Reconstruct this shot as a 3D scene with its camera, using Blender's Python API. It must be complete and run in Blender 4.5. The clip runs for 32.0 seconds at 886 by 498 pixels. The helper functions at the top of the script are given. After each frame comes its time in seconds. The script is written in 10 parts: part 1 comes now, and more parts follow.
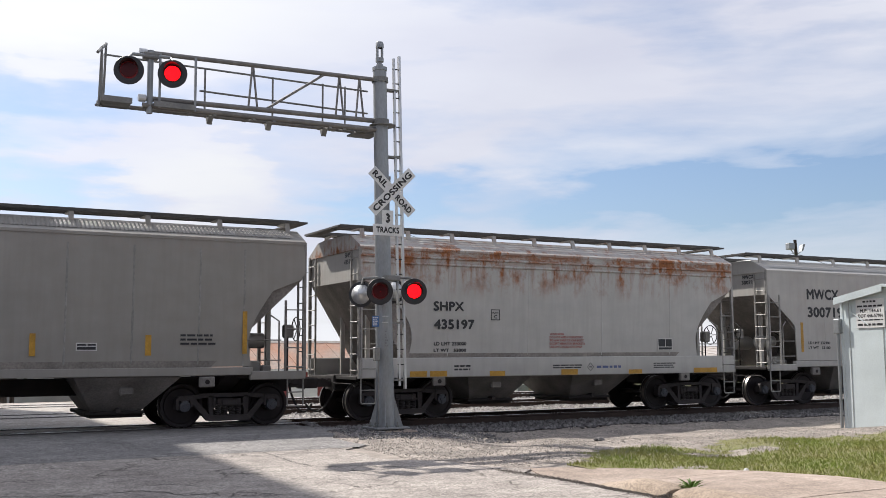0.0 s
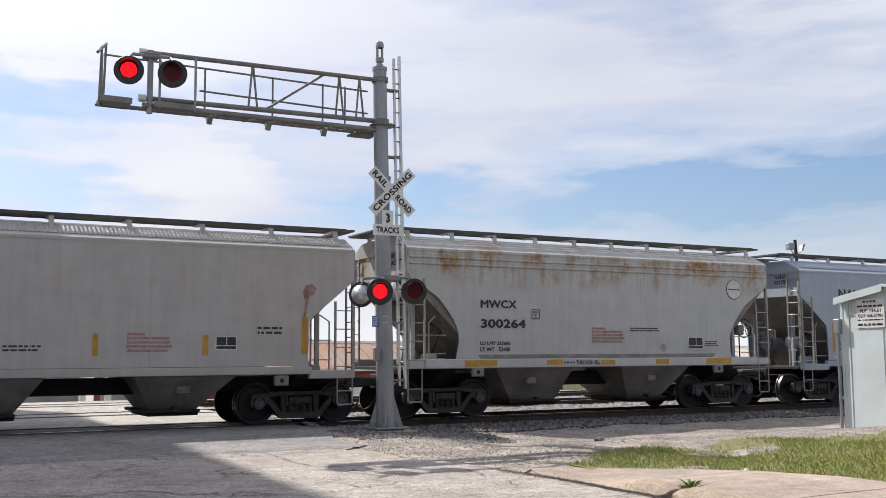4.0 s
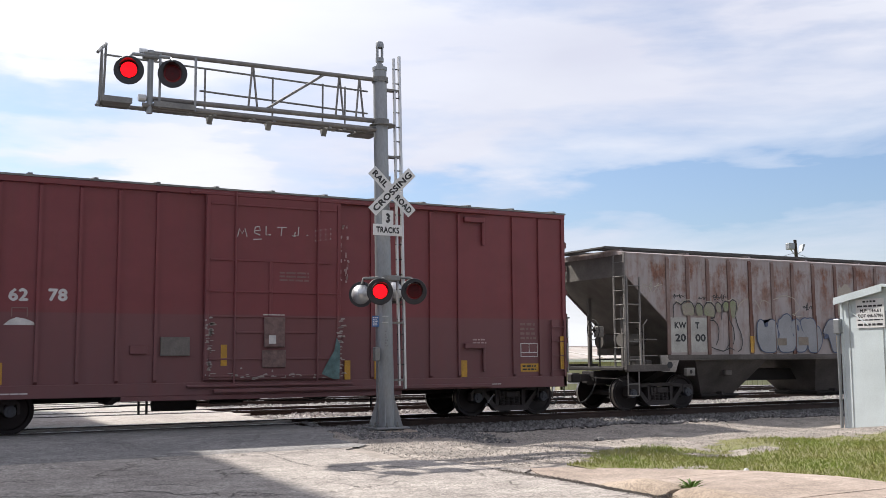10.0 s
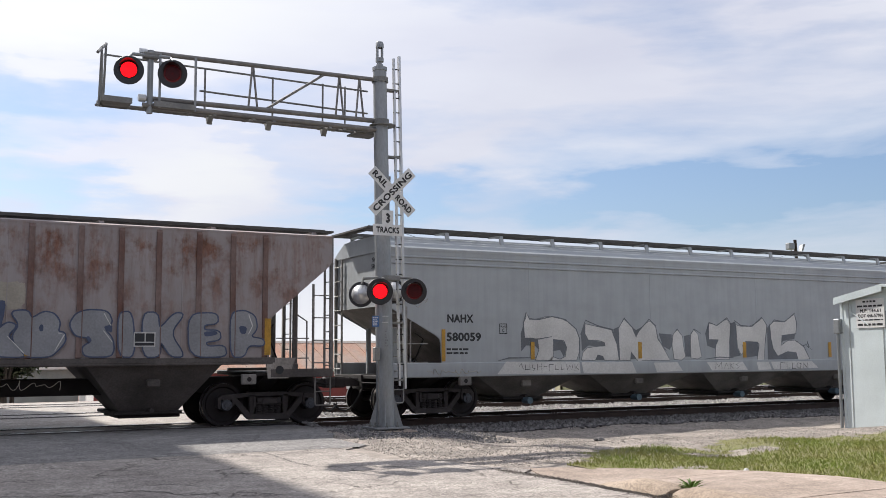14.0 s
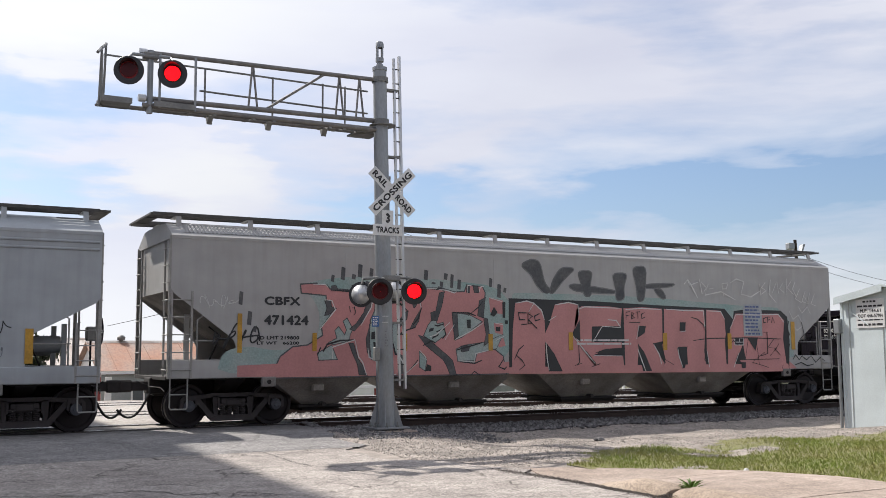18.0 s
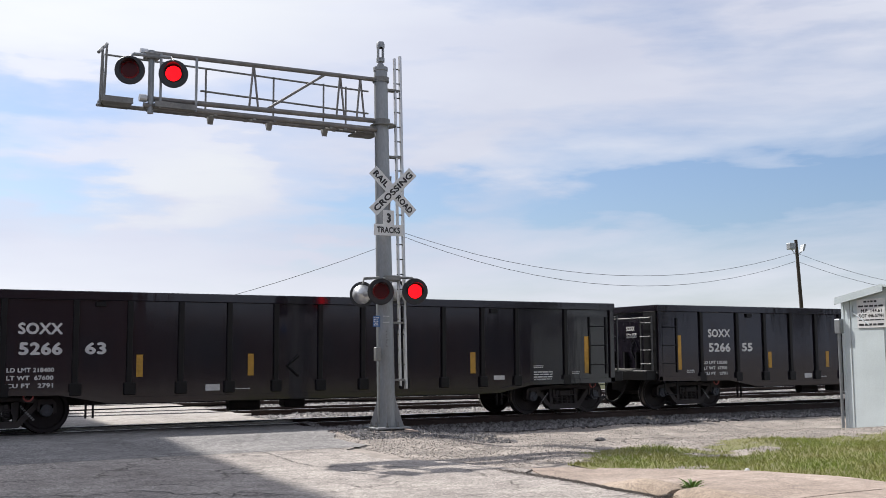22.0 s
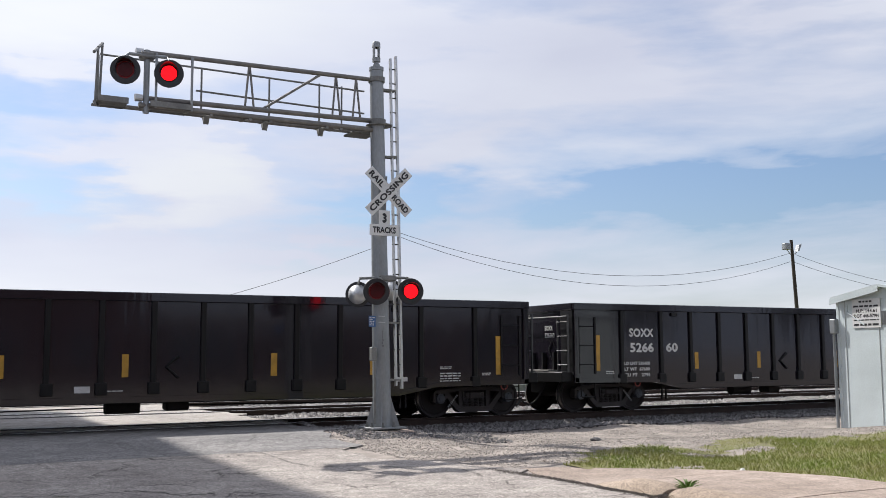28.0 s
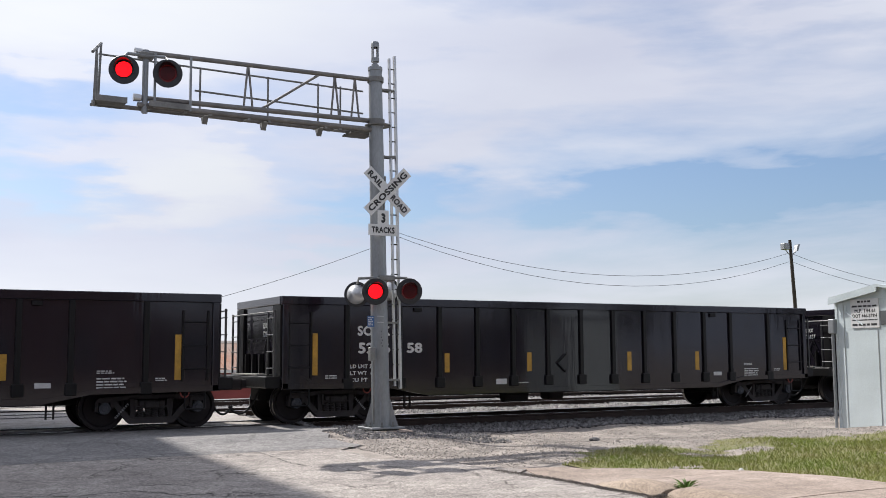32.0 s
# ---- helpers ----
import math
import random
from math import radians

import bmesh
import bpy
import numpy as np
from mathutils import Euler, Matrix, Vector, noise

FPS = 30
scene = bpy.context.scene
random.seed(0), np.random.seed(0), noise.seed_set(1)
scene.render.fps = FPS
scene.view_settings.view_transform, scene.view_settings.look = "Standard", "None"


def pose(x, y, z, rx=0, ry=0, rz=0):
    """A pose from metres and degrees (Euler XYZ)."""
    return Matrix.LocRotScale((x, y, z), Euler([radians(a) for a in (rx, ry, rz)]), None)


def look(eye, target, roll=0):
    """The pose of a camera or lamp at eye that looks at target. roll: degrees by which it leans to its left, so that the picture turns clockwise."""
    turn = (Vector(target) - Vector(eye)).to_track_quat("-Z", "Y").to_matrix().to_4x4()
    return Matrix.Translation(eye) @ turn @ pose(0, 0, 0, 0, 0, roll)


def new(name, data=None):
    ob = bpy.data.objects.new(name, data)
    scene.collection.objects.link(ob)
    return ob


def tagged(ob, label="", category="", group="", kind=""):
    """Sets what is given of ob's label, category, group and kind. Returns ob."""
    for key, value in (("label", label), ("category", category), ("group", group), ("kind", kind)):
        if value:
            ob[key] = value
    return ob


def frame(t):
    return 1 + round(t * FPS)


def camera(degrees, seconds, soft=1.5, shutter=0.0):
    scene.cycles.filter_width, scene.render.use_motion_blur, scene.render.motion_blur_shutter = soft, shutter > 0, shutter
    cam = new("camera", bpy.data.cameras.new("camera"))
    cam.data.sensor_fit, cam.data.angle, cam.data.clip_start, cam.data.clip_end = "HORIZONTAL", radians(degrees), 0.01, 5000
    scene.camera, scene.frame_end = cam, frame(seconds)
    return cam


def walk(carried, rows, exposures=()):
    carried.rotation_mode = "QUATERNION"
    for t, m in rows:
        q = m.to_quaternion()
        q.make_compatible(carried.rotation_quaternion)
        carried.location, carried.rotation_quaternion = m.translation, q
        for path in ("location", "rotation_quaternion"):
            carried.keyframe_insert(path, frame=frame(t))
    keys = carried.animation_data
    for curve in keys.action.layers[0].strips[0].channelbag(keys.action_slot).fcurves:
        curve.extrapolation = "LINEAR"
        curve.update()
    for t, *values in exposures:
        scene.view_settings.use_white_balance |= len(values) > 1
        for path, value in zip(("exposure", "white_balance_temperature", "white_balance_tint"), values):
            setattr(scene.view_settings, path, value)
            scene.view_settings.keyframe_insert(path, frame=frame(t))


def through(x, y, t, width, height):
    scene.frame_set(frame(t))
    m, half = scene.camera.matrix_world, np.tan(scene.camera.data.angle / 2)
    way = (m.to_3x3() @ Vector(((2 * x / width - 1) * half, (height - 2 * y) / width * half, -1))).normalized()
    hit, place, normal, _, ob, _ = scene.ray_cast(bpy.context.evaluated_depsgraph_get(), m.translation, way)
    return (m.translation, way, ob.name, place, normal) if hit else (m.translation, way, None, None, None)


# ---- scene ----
# The camera stands on a tripod beside the road; it is nudged a little late in the shot.
EYE = (0.0, 0.0, 1.502)
YAW, PITCH, ROLL = 28.456, 5.943, -0.32
NUDGES = [(0.0, 0.0), (18.0, 0.0), (18.5, 0.5), (19.0, 1.0), (19.5, 2.0), (20.0, 3.5), (20.5, 4.5), (21.0, 4.6), (21.5, 4.0),
          (22.0, 1.5), (22.5, 0.2), (23.0, 0.0), (25.5, 0.0), (27.5, -4.5), (28.0, -6.0), (28.5, -6.5), (29.0, -6.8),
          (29.5, -7.7), (30.0, -8.0), (32.0, -8.2)]


def aim(nudge):
    a, b = radians(YAW) - nudge / 1800.0, radians(PITCH)
    way = Vector((math.sin(a) * math.cos(b), math.cos(a) * math.cos(b), math.sin(b)))
    return look(EYE, Vector(EYE) + 10 * way, ROLL)


cam = camera(47.07, 32.0, soft=0.8)
walk(cam, [(t, aim(n)) for t, n in NUDGES], exposures=[(0.0, 1.0, 6450, 10), (8.3, 1.0, 6450, 10), (9.6, 1.13, 6450, 10), (11.3, 1.13, 6450, 10), (13.0, 1.0, 6450, 10), (19.0, 1.0, 6450, 10), (21.5, 0.93, 6310, 10), (32.0, 0.90, 6300, 10)])

# ---- sky and sun ----
# Shadows shift (0.38, -0.88) for each metre of height.
SUN_WAY = Vector((0.38, -0.88, -1.0)).normalized()
sun_data = bpy.data.lights.new("sun", "SUN")
sun_data.energy, sun_data.angle, sun_data.color = 3.4, radians(0.5), (1.0, 0.945, 0.88)
sun = new("sun", sun_data)
sun.matrix_world = look((0, 0, 40), Vector((0, 0, 40)) + SUN_WAY)


def link(nt, a, b):
    nt.links.new(a, b)


def make_sky():
    w = bpy.data.worlds.new("sky")
    scene.world = w
    w.use_nodes = True
    nt = w.node_tree
    nt.nodes.clear()
    n = nt.nodes
    out, bg = n.new("ShaderNodeOutputWorld"), n.new("ShaderNodeBackground")
    sky = n.new("ShaderNodeTexSky")
    sky.sky_type, sky.sun_disc = "NISHITA", False
    sky.sun_elevation, sky.sun_rotation = math.asin(-SUN_WAY.z), math.atan2(-SUN_WAY.x, -SUN_WAY.y)
    sky.air_density, sky.dust_density, sky.ozone_density = 1.0, 1.5, 1.0
    dim = n.new("ShaderNodeMix"); dim.data_type = "RGBA"; dim.blend_type = "MULTIPLY"
    dim.inputs[0].default_value = 1.0
    link(nt, sky.outputs[0], dim.inputs[6]); dim.inputs[7].default_value = (0.054, 0.058, 0.066, 1)
    co = n.new("ShaderNodeTexCoord")
    sep = n.new("ShaderNodeSeparateXYZ"); link(nt, co.outputs["Generated"], sep.inputs[0])
    # streaky clouds: noise drawn out level, thickest high up and in the haze at the horizon
    mp = n.new("ShaderNodeMapping")
    mp.inputs["Rotation"].default_value = (radians(4), radians(-5), 0); mp.inputs["Scale"].default_value = (1.6, 1.6, 7.0)
    mp.inputs["Location"].default_value = (2.3, 0.4, 0.9)
    link(nt, co.outputs["Generated"], mp.inputs[0])
    big = n.new("ShaderNodeTexNoise"); big.inputs["Scale"].default_value = 1.35
    big.inputs["Detail"].default_value = 8; big.inputs["Roughness"].default_value = 0.56; big.inputs["Distortion"].default_value = 0.35
    link(nt, mp.outputs[0], big.inputs[0])
    lift = n.new("ShaderNodeValToRGB")
    e = lift.color_ramp.elements
    e[0].position, e[0].color = 0.0, (1.0, 1.0, 1.0, 1)
    e[1].position, e[1].color = 1.0, (0.70, 0.70, 0.70, 1)
    for at, v in ((0.05, 0.95), (0.09, 0.72), (0.13, 0.42), (0.17, 0.40), (0.22, 0.55), (0.30, 0.80)):
        q = e.new(at); q.color = (v, v, v, 1)
    link(nt, sep.outputs[2], lift.inputs[0])
    sw = n.new("ShaderNodeMapRange"); sw.clamp = False
    for i, v in enumerate((0.0, 1.0, -1.5, 1.6)):
        sw.inputs[i + 1].default_value = v
    link(nt, big.outputs[0], sw.inputs[0])

    def op(kind, x, y, clamp=False):
        q = n.new("ShaderNodeMath"); q.operation = kind; q.use_clamp = clamp
        for i, v in enumerate((x, y)):
            if isinstance(v, (int, float)):
                q.inputs[i].default_value = v
            else:
                link(nt, v, q.inputs[i])
        return q.outputs[0]

    # cloud masses and gaps: bearing and height of the middle, half width and half height, how much thicker or thinner
    ragged = n.new("ShaderNodeTexNoise"); ragged.inputs["Scale"].default_value = 7.0; ragged.inputs["Detail"].default_value = 5
    link(nt, mp.outputs[0], ragged.inputs[0])
    fray = op("SUBTRACT", ragged.outputs[0], 0.5)
    bearing = op("ADD", op("ARCTAN2", sep.outputs[0], sep.outputs[1]), op("MULTIPLY", fray, 0.22))
    height = op("ADD", sep.outputs[2], op("MULTIPLY", fray, 0.10))

    def mass(deg, v, wide, tall):
        dx = op("DIVIDE", op("SUBTRACT", bearing, radians(deg)), radians(wide))
        dz = op("DIVIDE", op("SUBTRACT", height, v), tall)
        r = op("SQRT", op("ADD", op("MULTIPLY", dx, dx), op("MULTIPLY", dz, dz)), 0)
        q = n.new("ShaderNodeMapRange"); q.interpolation_type = "SMOOTHSTEP"
        for i, x in enumerate((0.15, 1.35, 1.0, 0.0)):
            q.inputs[i + 1].default_value = x
        link(nt, r, q.inputs[0])
        return q.outputs[0]

    thick = lift.outputs[0]
    for deg, v, wide, tall, much in ((5.0, 0.232, 9.0, 0.038, -0.95), (6.0, 0.158, 7.5, 0.030, -0.85), (25.0, 0.148, 6.0, 0.034, -0.75), (42.0, 0.150, 17.0, 0.028, -0.62),
                                     (40.0, 0.250, 19.0, 0.075, 0.55), (19.0, 0.093, 4.5, 0.014, 0.5), (12.0, 0.195, 5.0, 0.014, 0.35)):
        thick = op("ADD", thick, op("MULTIPLY", mass(deg, v, wide, tall), much))
    bright = op("MAXIMUM", op("MULTIPLY", mass(14.8, 0.165, 5.2, 0.040), 0.85), mass(9.0, 0.335, 17.0, 0.070))
    thick = op("ADD", thick, bright)
    cover = n.new("ShaderNodeMath"); cover.operation = "ADD"; cover.use_clamp = True
    link(nt, thick, cover.inputs[0]); link(nt, sw.outputs[0], cover.inputs[1])
    shade = n.new("ShaderNodeTexNoise"); shade.inputs["Scale"].default_value = 0.9; shade.inputs["Detail"].default_value = 6
    link(nt, mp.outputs[0], shade.inputs[0])
    tone = n.new("ShaderNodeValToRGB")
    tone.color_ramp.elements[0].position, tone.color_ramp.elements[1].position = 0.36, 0.60
    tone.color_ramp.elements[0].color = (0.345, 0.355, 0.415, 1)
    tone.color_ramp.elements[1].color = (0.425, 0.435, 0.47, 1)
    link(nt, shade.outputs[0], tone.inputs[0])
    # thin cloud brightens towards the sun
    dot = n.new("ShaderNodeVectorMath"); dot.operation = "DOT_PRODUCT"
    dot.inputs[1].default_value = tuple(-SUN_WAY)
    link(nt, co.outputs["Generated"], dot.inputs[0])
    glow = n.new("ShaderNodeMapRange"); glow.inputs[1].default_value, glow.inputs[2].default_value = 0.55, 1.0
    glow.inputs[3].default_value, glow.inputs[4].default_value = 0.98, 1.38
    link(nt, dot.outputs["Value"], glow.inputs[0])
    low = n.new("ShaderNodeMapRange")
    for i, v in enumerate((0.02, 0.11, 0.9, 0.0)):
        low.inputs[i + 1].default_value = v
    link(nt, sep.outputs[2], low.inputs[0])
    # the haze is white towards the sun and blue away from it
    away = n.new("ShaderNodeMapRange")
    for i, v in enumerate((-0.35, 0.25, 0.0, 1.0)):
        away.inputs[i + 1].default_value = v
    link(nt, sep.outputs[1], away.inputs[0])
    veilc = n.new("ShaderNodeMix"); veilc.data_type = "RGBA"
    link(nt, away.outputs[0], veilc.inputs[0]); veilc.inputs[6].default_value = (0.30, 0.345, 0.44, 1); veilc.inputs[7].default_value = (0.47, 0.475, 0.49, 1)
    white = n.new("ShaderNodeMix"); white.data_type = "RGBA"
    link(nt, bright, white.inputs[0]); link(nt, tone.outputs[0], white.inputs[6]); white.inputs[7].default_value = (0.425, 0.43, 0.44, 1)
    haze = n.new("ShaderNodeMix"); haze.data_type = "RGBA"
    link(nt, low.outputs[0], haze.inputs[0]); link(nt, white.outputs[2], haze.inputs[6]); link(nt, veilc.outputs[2], haze.inputs[7])
    lit = n.new("ShaderNodeMix"); lit.data_type = "RGBA"; lit.blend_type = "MULTIPLY"; lit.inputs[0].default_value = 1.0
    link(nt, haze.outputs[2], lit.inputs[6]); link(nt, glow.outputs[0], lit.inputs[7])
    mix = n.new("ShaderNodeMix"); mix.data_type = "RGBA"
    link(nt, cover.outputs[0], mix.inputs[0]); link(nt, dim.outputs[2], mix.inputs[6]); link(nt, lit.outputs[2], mix.inputs[7])
    link(nt, mix.outputs[2], bg.inputs[0])
    link(nt, bg.outputs[0], out.inputs[0])


make_sky()

# ---- materials ----
MATS = {}


def surface(name, col, rough=0.6, metal=0.0, var=0.25, scale=3.0, fine=40.0, bump=0.02, tint=None, stretch=(1, 1, 1), island=0.0, rand=0.0, coat=0.0, spec=0.5):
    """Paint, stone or metal with blotches, grain and fine relief."""
    if name in MATS:
        return MATS[name]
    m = bpy.data.materials.new(name)
    m.use_nodes = True
    nt = m.node_tree
    n = nt.nodes
    b = n["Principled BSDF"]
    b.inputs["Metallic"].default_value = metal
    b.inputs["Specular IOR Level"].default_value = spec
    if coat:
        b.inputs["Coat Weight"].default_value = coat; b.inputs["Coat Roughness"].default_value = 0.12
    co = n.new("ShaderNodeTexCoord")
    mp = n.new("ShaderNodeMapping"); mp.inputs["Scale"].default_value = stretch
    link(nt, co.outputs["Object"], mp.inputs[0])
    a = n.new("ShaderNodeTexNoise"); a.inputs["Scale"].default_value = scale; a.inputs["Detail"].default_value = 5
    f = n.new("ShaderNodeTexNoise"); f.inputs["Scale"].default_value = fine; f.inputs["Detail"].default_value = 4
    link(nt, mp.outputs[0], a.inputs[0]); link(nt, mp.outputs[0], f.inputs[0])
    dark = tuple(c * (1 - var) for c in col) if tint is None else tint
    r = n.new("ShaderNodeValToRGB")
    r.color_ramp.elements[0].position, r.color_ramp.elements[1].position = 0.35, 0.68
    r.color_ramp.elements[0].color, r.color_ramp.elements[1].color = (*dark, 1), (*col, 1)
    link(nt, a.outputs[0], r.inputs[0])
    g = n.new("ShaderNodeMapRange"); g.inputs[1].default_value, g.inputs[2].default_value = 0.25, 0.75
    g.inputs[3].default_value, g.inputs[4].default_value = 1 - var * 0.7, 1 + var * 0.45
    link(nt, f.outputs[0], g.inputs[0])
    mul = n.new("ShaderNodeMix"); mul.data_type = "RGBA"; mul.blend_type = "MULTIPLY"; mul.inputs[0].default_value = 1
    link(nt, r.outputs[0], mul.inputs[6]); link(nt, g.outputs[0], mul.inputs[7])
    last = mul.outputs[2]
    for amount, kind, sock in ((rand, "ShaderNodeObjectInfo", "Random"), (island, "ShaderNodeNewGeometry", "Random Per Island")):
        if amount:
            o = n.new(kind)
            q = n.new("ShaderNodeMapRange"); q.inputs[3].default_value, q.inputs[4].default_value = 1 - amount, 1 + amount
            link(nt, o.outputs[sock], q.inputs[0])
            k = n.new("ShaderNodeMix"); k.data_type = "RGBA"; k.blend_type = "MULTIPLY"; k.inputs[0].default_value = 1
            link(nt, last, k.inputs[6]); link(nt, q.outputs[0], k.inputs[7])
            last = k.outputs[2]
    link(nt, last, b.inputs["Base Color"])
    rr = n.new("ShaderNodeMapRange"); rr.inputs[3].default_value, rr.inputs[4].default_value = max(0.04, rough - 0.12), min(1, rough + 0.12)
    link(nt, f.outputs[0], rr.inputs[0]); link(nt, rr.outputs[0], b.inputs["Roughness"])
    if bump:
        bu = n.new("ShaderNodeBump"); bu.inputs["Strength"].default_value = 0.5; bu.inputs["Distance"].default_value = bump
        link(nt, f.outputs[0], bu.inputs["Height"]); link(nt, bu.outputs[0], b.inputs["Normal"])
    MATS[name] = m
    return m


def weathered(name, paint, rust, amount, top, fade, dirt=(0.10, 0.085, 0.07), rough=0.5, streak=7.0, low=1.3, coat=0.0, cover=0.5, spec=0.4, wave=0.25, line=None, dents=(1, 1, 0.7), edge=0.0):
    """Car paint with rust that runs down from a height, vertical streaks, and road dirt low down."""
    if name in MATS:
        return MATS[name]
    m = bpy.data.materials.new(name)
    m.use_nodes = True
    nt = m.node_tree
    n = nt.nodes
    b = n["Principled BSDF"]
    b.inputs["Coat Weight"].default_value = coat; b.inputs["Coat Roughness"].default_value = 0.1
    b.inputs["Specular IOR Level"].default_value = spec
    co = n.new("ShaderNodeTexCoord")

    def noise_of(sc, stretch, detail=5, rough_n=0.55):
        mp = n.new("ShaderNodeMapping"); mp.inputs["Scale"].default_value = stretch
        link(nt, co.outputs["Object"], mp.inputs[0])
        t = n.new("ShaderNodeTexNoise"); t.inputs["Scale"].default_value = sc; t.inputs["Detail"].default_value = detail
        t.inputs["Roughness"].default_value = rough_n
        link(nt, mp.outputs[0], t.inputs[0])
        return t.outputs[0]

    def rng(src, a, c, lo, hi):
        q = n.new("ShaderNodeMapRange")
        for i, v in enumerate((a, c, lo, hi)):
            q.inputs[i + 1].default_value = v
        link(nt, src, q.inputs[0])
        return q.outputs[0]

    def op(kind, x, y):
        q = n.new("ShaderNodeMath"); q.operation = kind; q.use_clamp = True
        for i, v in enumerate((x, y)):
            if isinstance(v, float):
                q.inputs[i].default_value = v
            else:
                link(nt, v, q.inputs[i])
        return q.outputs[0]

    def blend(fac, x, y):
        q = n.new("ShaderNodeMix"); q.data_type = "RGBA"
        link(nt, fac, q.inputs[0])
        for i, v in ((6, x), (7, y)):
            if isinstance(v, tuple):
                q.inputs[i].default_value = (*v, 1)
            else:
                link(nt, v, q.inputs[i])
        return q.outputs[2]

    sep = n.new("ShaderNodeSeparateXYZ"); link(nt, co.outputs["Object"], sep.inputs[0])
    blot = rng(noise_of(1.3, (1, 1, 1.6)), 0.3, 0.7, 0.0, 1.0)
    base = blend(blot, tuple(c * 0.86 for c in paint), paint)
    runs = rng(noise_of(streak, (1, 1, 0.09)), 0.42, 0.72, 0.0, 0.32)
    base = blend(runs, base, tuple(c * 0.62 + d * 0.25 for c, d in zip(paint, dirt)))
    # rust patches, strongest near a seam high on the side and trailing down
    band = op("MULTIPLY", rng(sep.outputs[2], top - fade, top, 0.0, 1.0), rng(sep.outputs[2], top + 0.02, top + 0.16, 1.0, 0.45))
    patches = rng(noise_of(1.7, (1, 1, 0.8), 8, 0.7), cover, cover + 0.16, 0.0, 1.0)
    trails = rng(noise_of(5.5, (1, 1, 0.16), 6, 0.65), cover - 0.03, cover + 0.2, 0.0, 1.0)
    mask = op("MULTIPLY", op("MULTIPLY", op("ADD", op("MULTIPLY", patches, 0.75), op("MULTIPLY", trails, 0.6)), band), float(amount))
    if edge:
        # nearly unbroken rust along the seam itself
        strip = op("MULTIPLY", rng(sep.outputs[2], top - 0.30, top - 0.20, 0.0, 1.0), rng(sep.outputs[2], top - 0.03, top + 0.04, 1.0, 0.25))
        run = rng(noise_of(2.2, (0.55, 1, 2.2), 8, 0.72), 0.44, 0.56, 0.0, float(edge))
        mask = op("MAXIMUM", mask, op("MULTIPLY", strip, run))
    grain = rng(noise_of(14.0, (1, 1, 0.5), 6, 0.7), 0.3, 0.7, 0.0, 1.0)
    rusty = blend(grain, tuple(c * 0.55 for c in rust), tuple(min(1, c * 1.35) for c in rust))
    base = blend(mask, base, rusty)
    mud = op("MULTIPLY", rng(sep.outputs[2], 0.4, low, 0.75, 0.0), rng(noise_of(4.0, (1, 1, 0.4)), 0.3, 0.65, 0.35, 1.0))
    base = blend(mud, base, dirt)
    if line:
        # an even band of grime below a sharp edge
        base = blend(rng(sep.outputs[2], line - 0.015, line + 0.015, 0.5, 0.0), base, dirt)
    link(nt, base, b.inputs["Base Color"])
    ro = n.new("ShaderNodeMapRange"); ro.inputs[3].default_value, ro.inputs[4].default_value = rough, 0.85
    link(nt, mask, ro.inputs[0]); link(nt, ro.outputs[0], b.inputs["Roughness"])
    bu = n.new("ShaderNodeBump"); bu.inputs["Strength"].default_value = wave; bu.inputs["Distance"].default_value = 0.02
    link(nt, noise_of(1.1, dents, 3), bu.inputs["Height"]); link(nt, bu.outputs[0], b.inputs["Normal"])
    MATS[name] = m
    return m


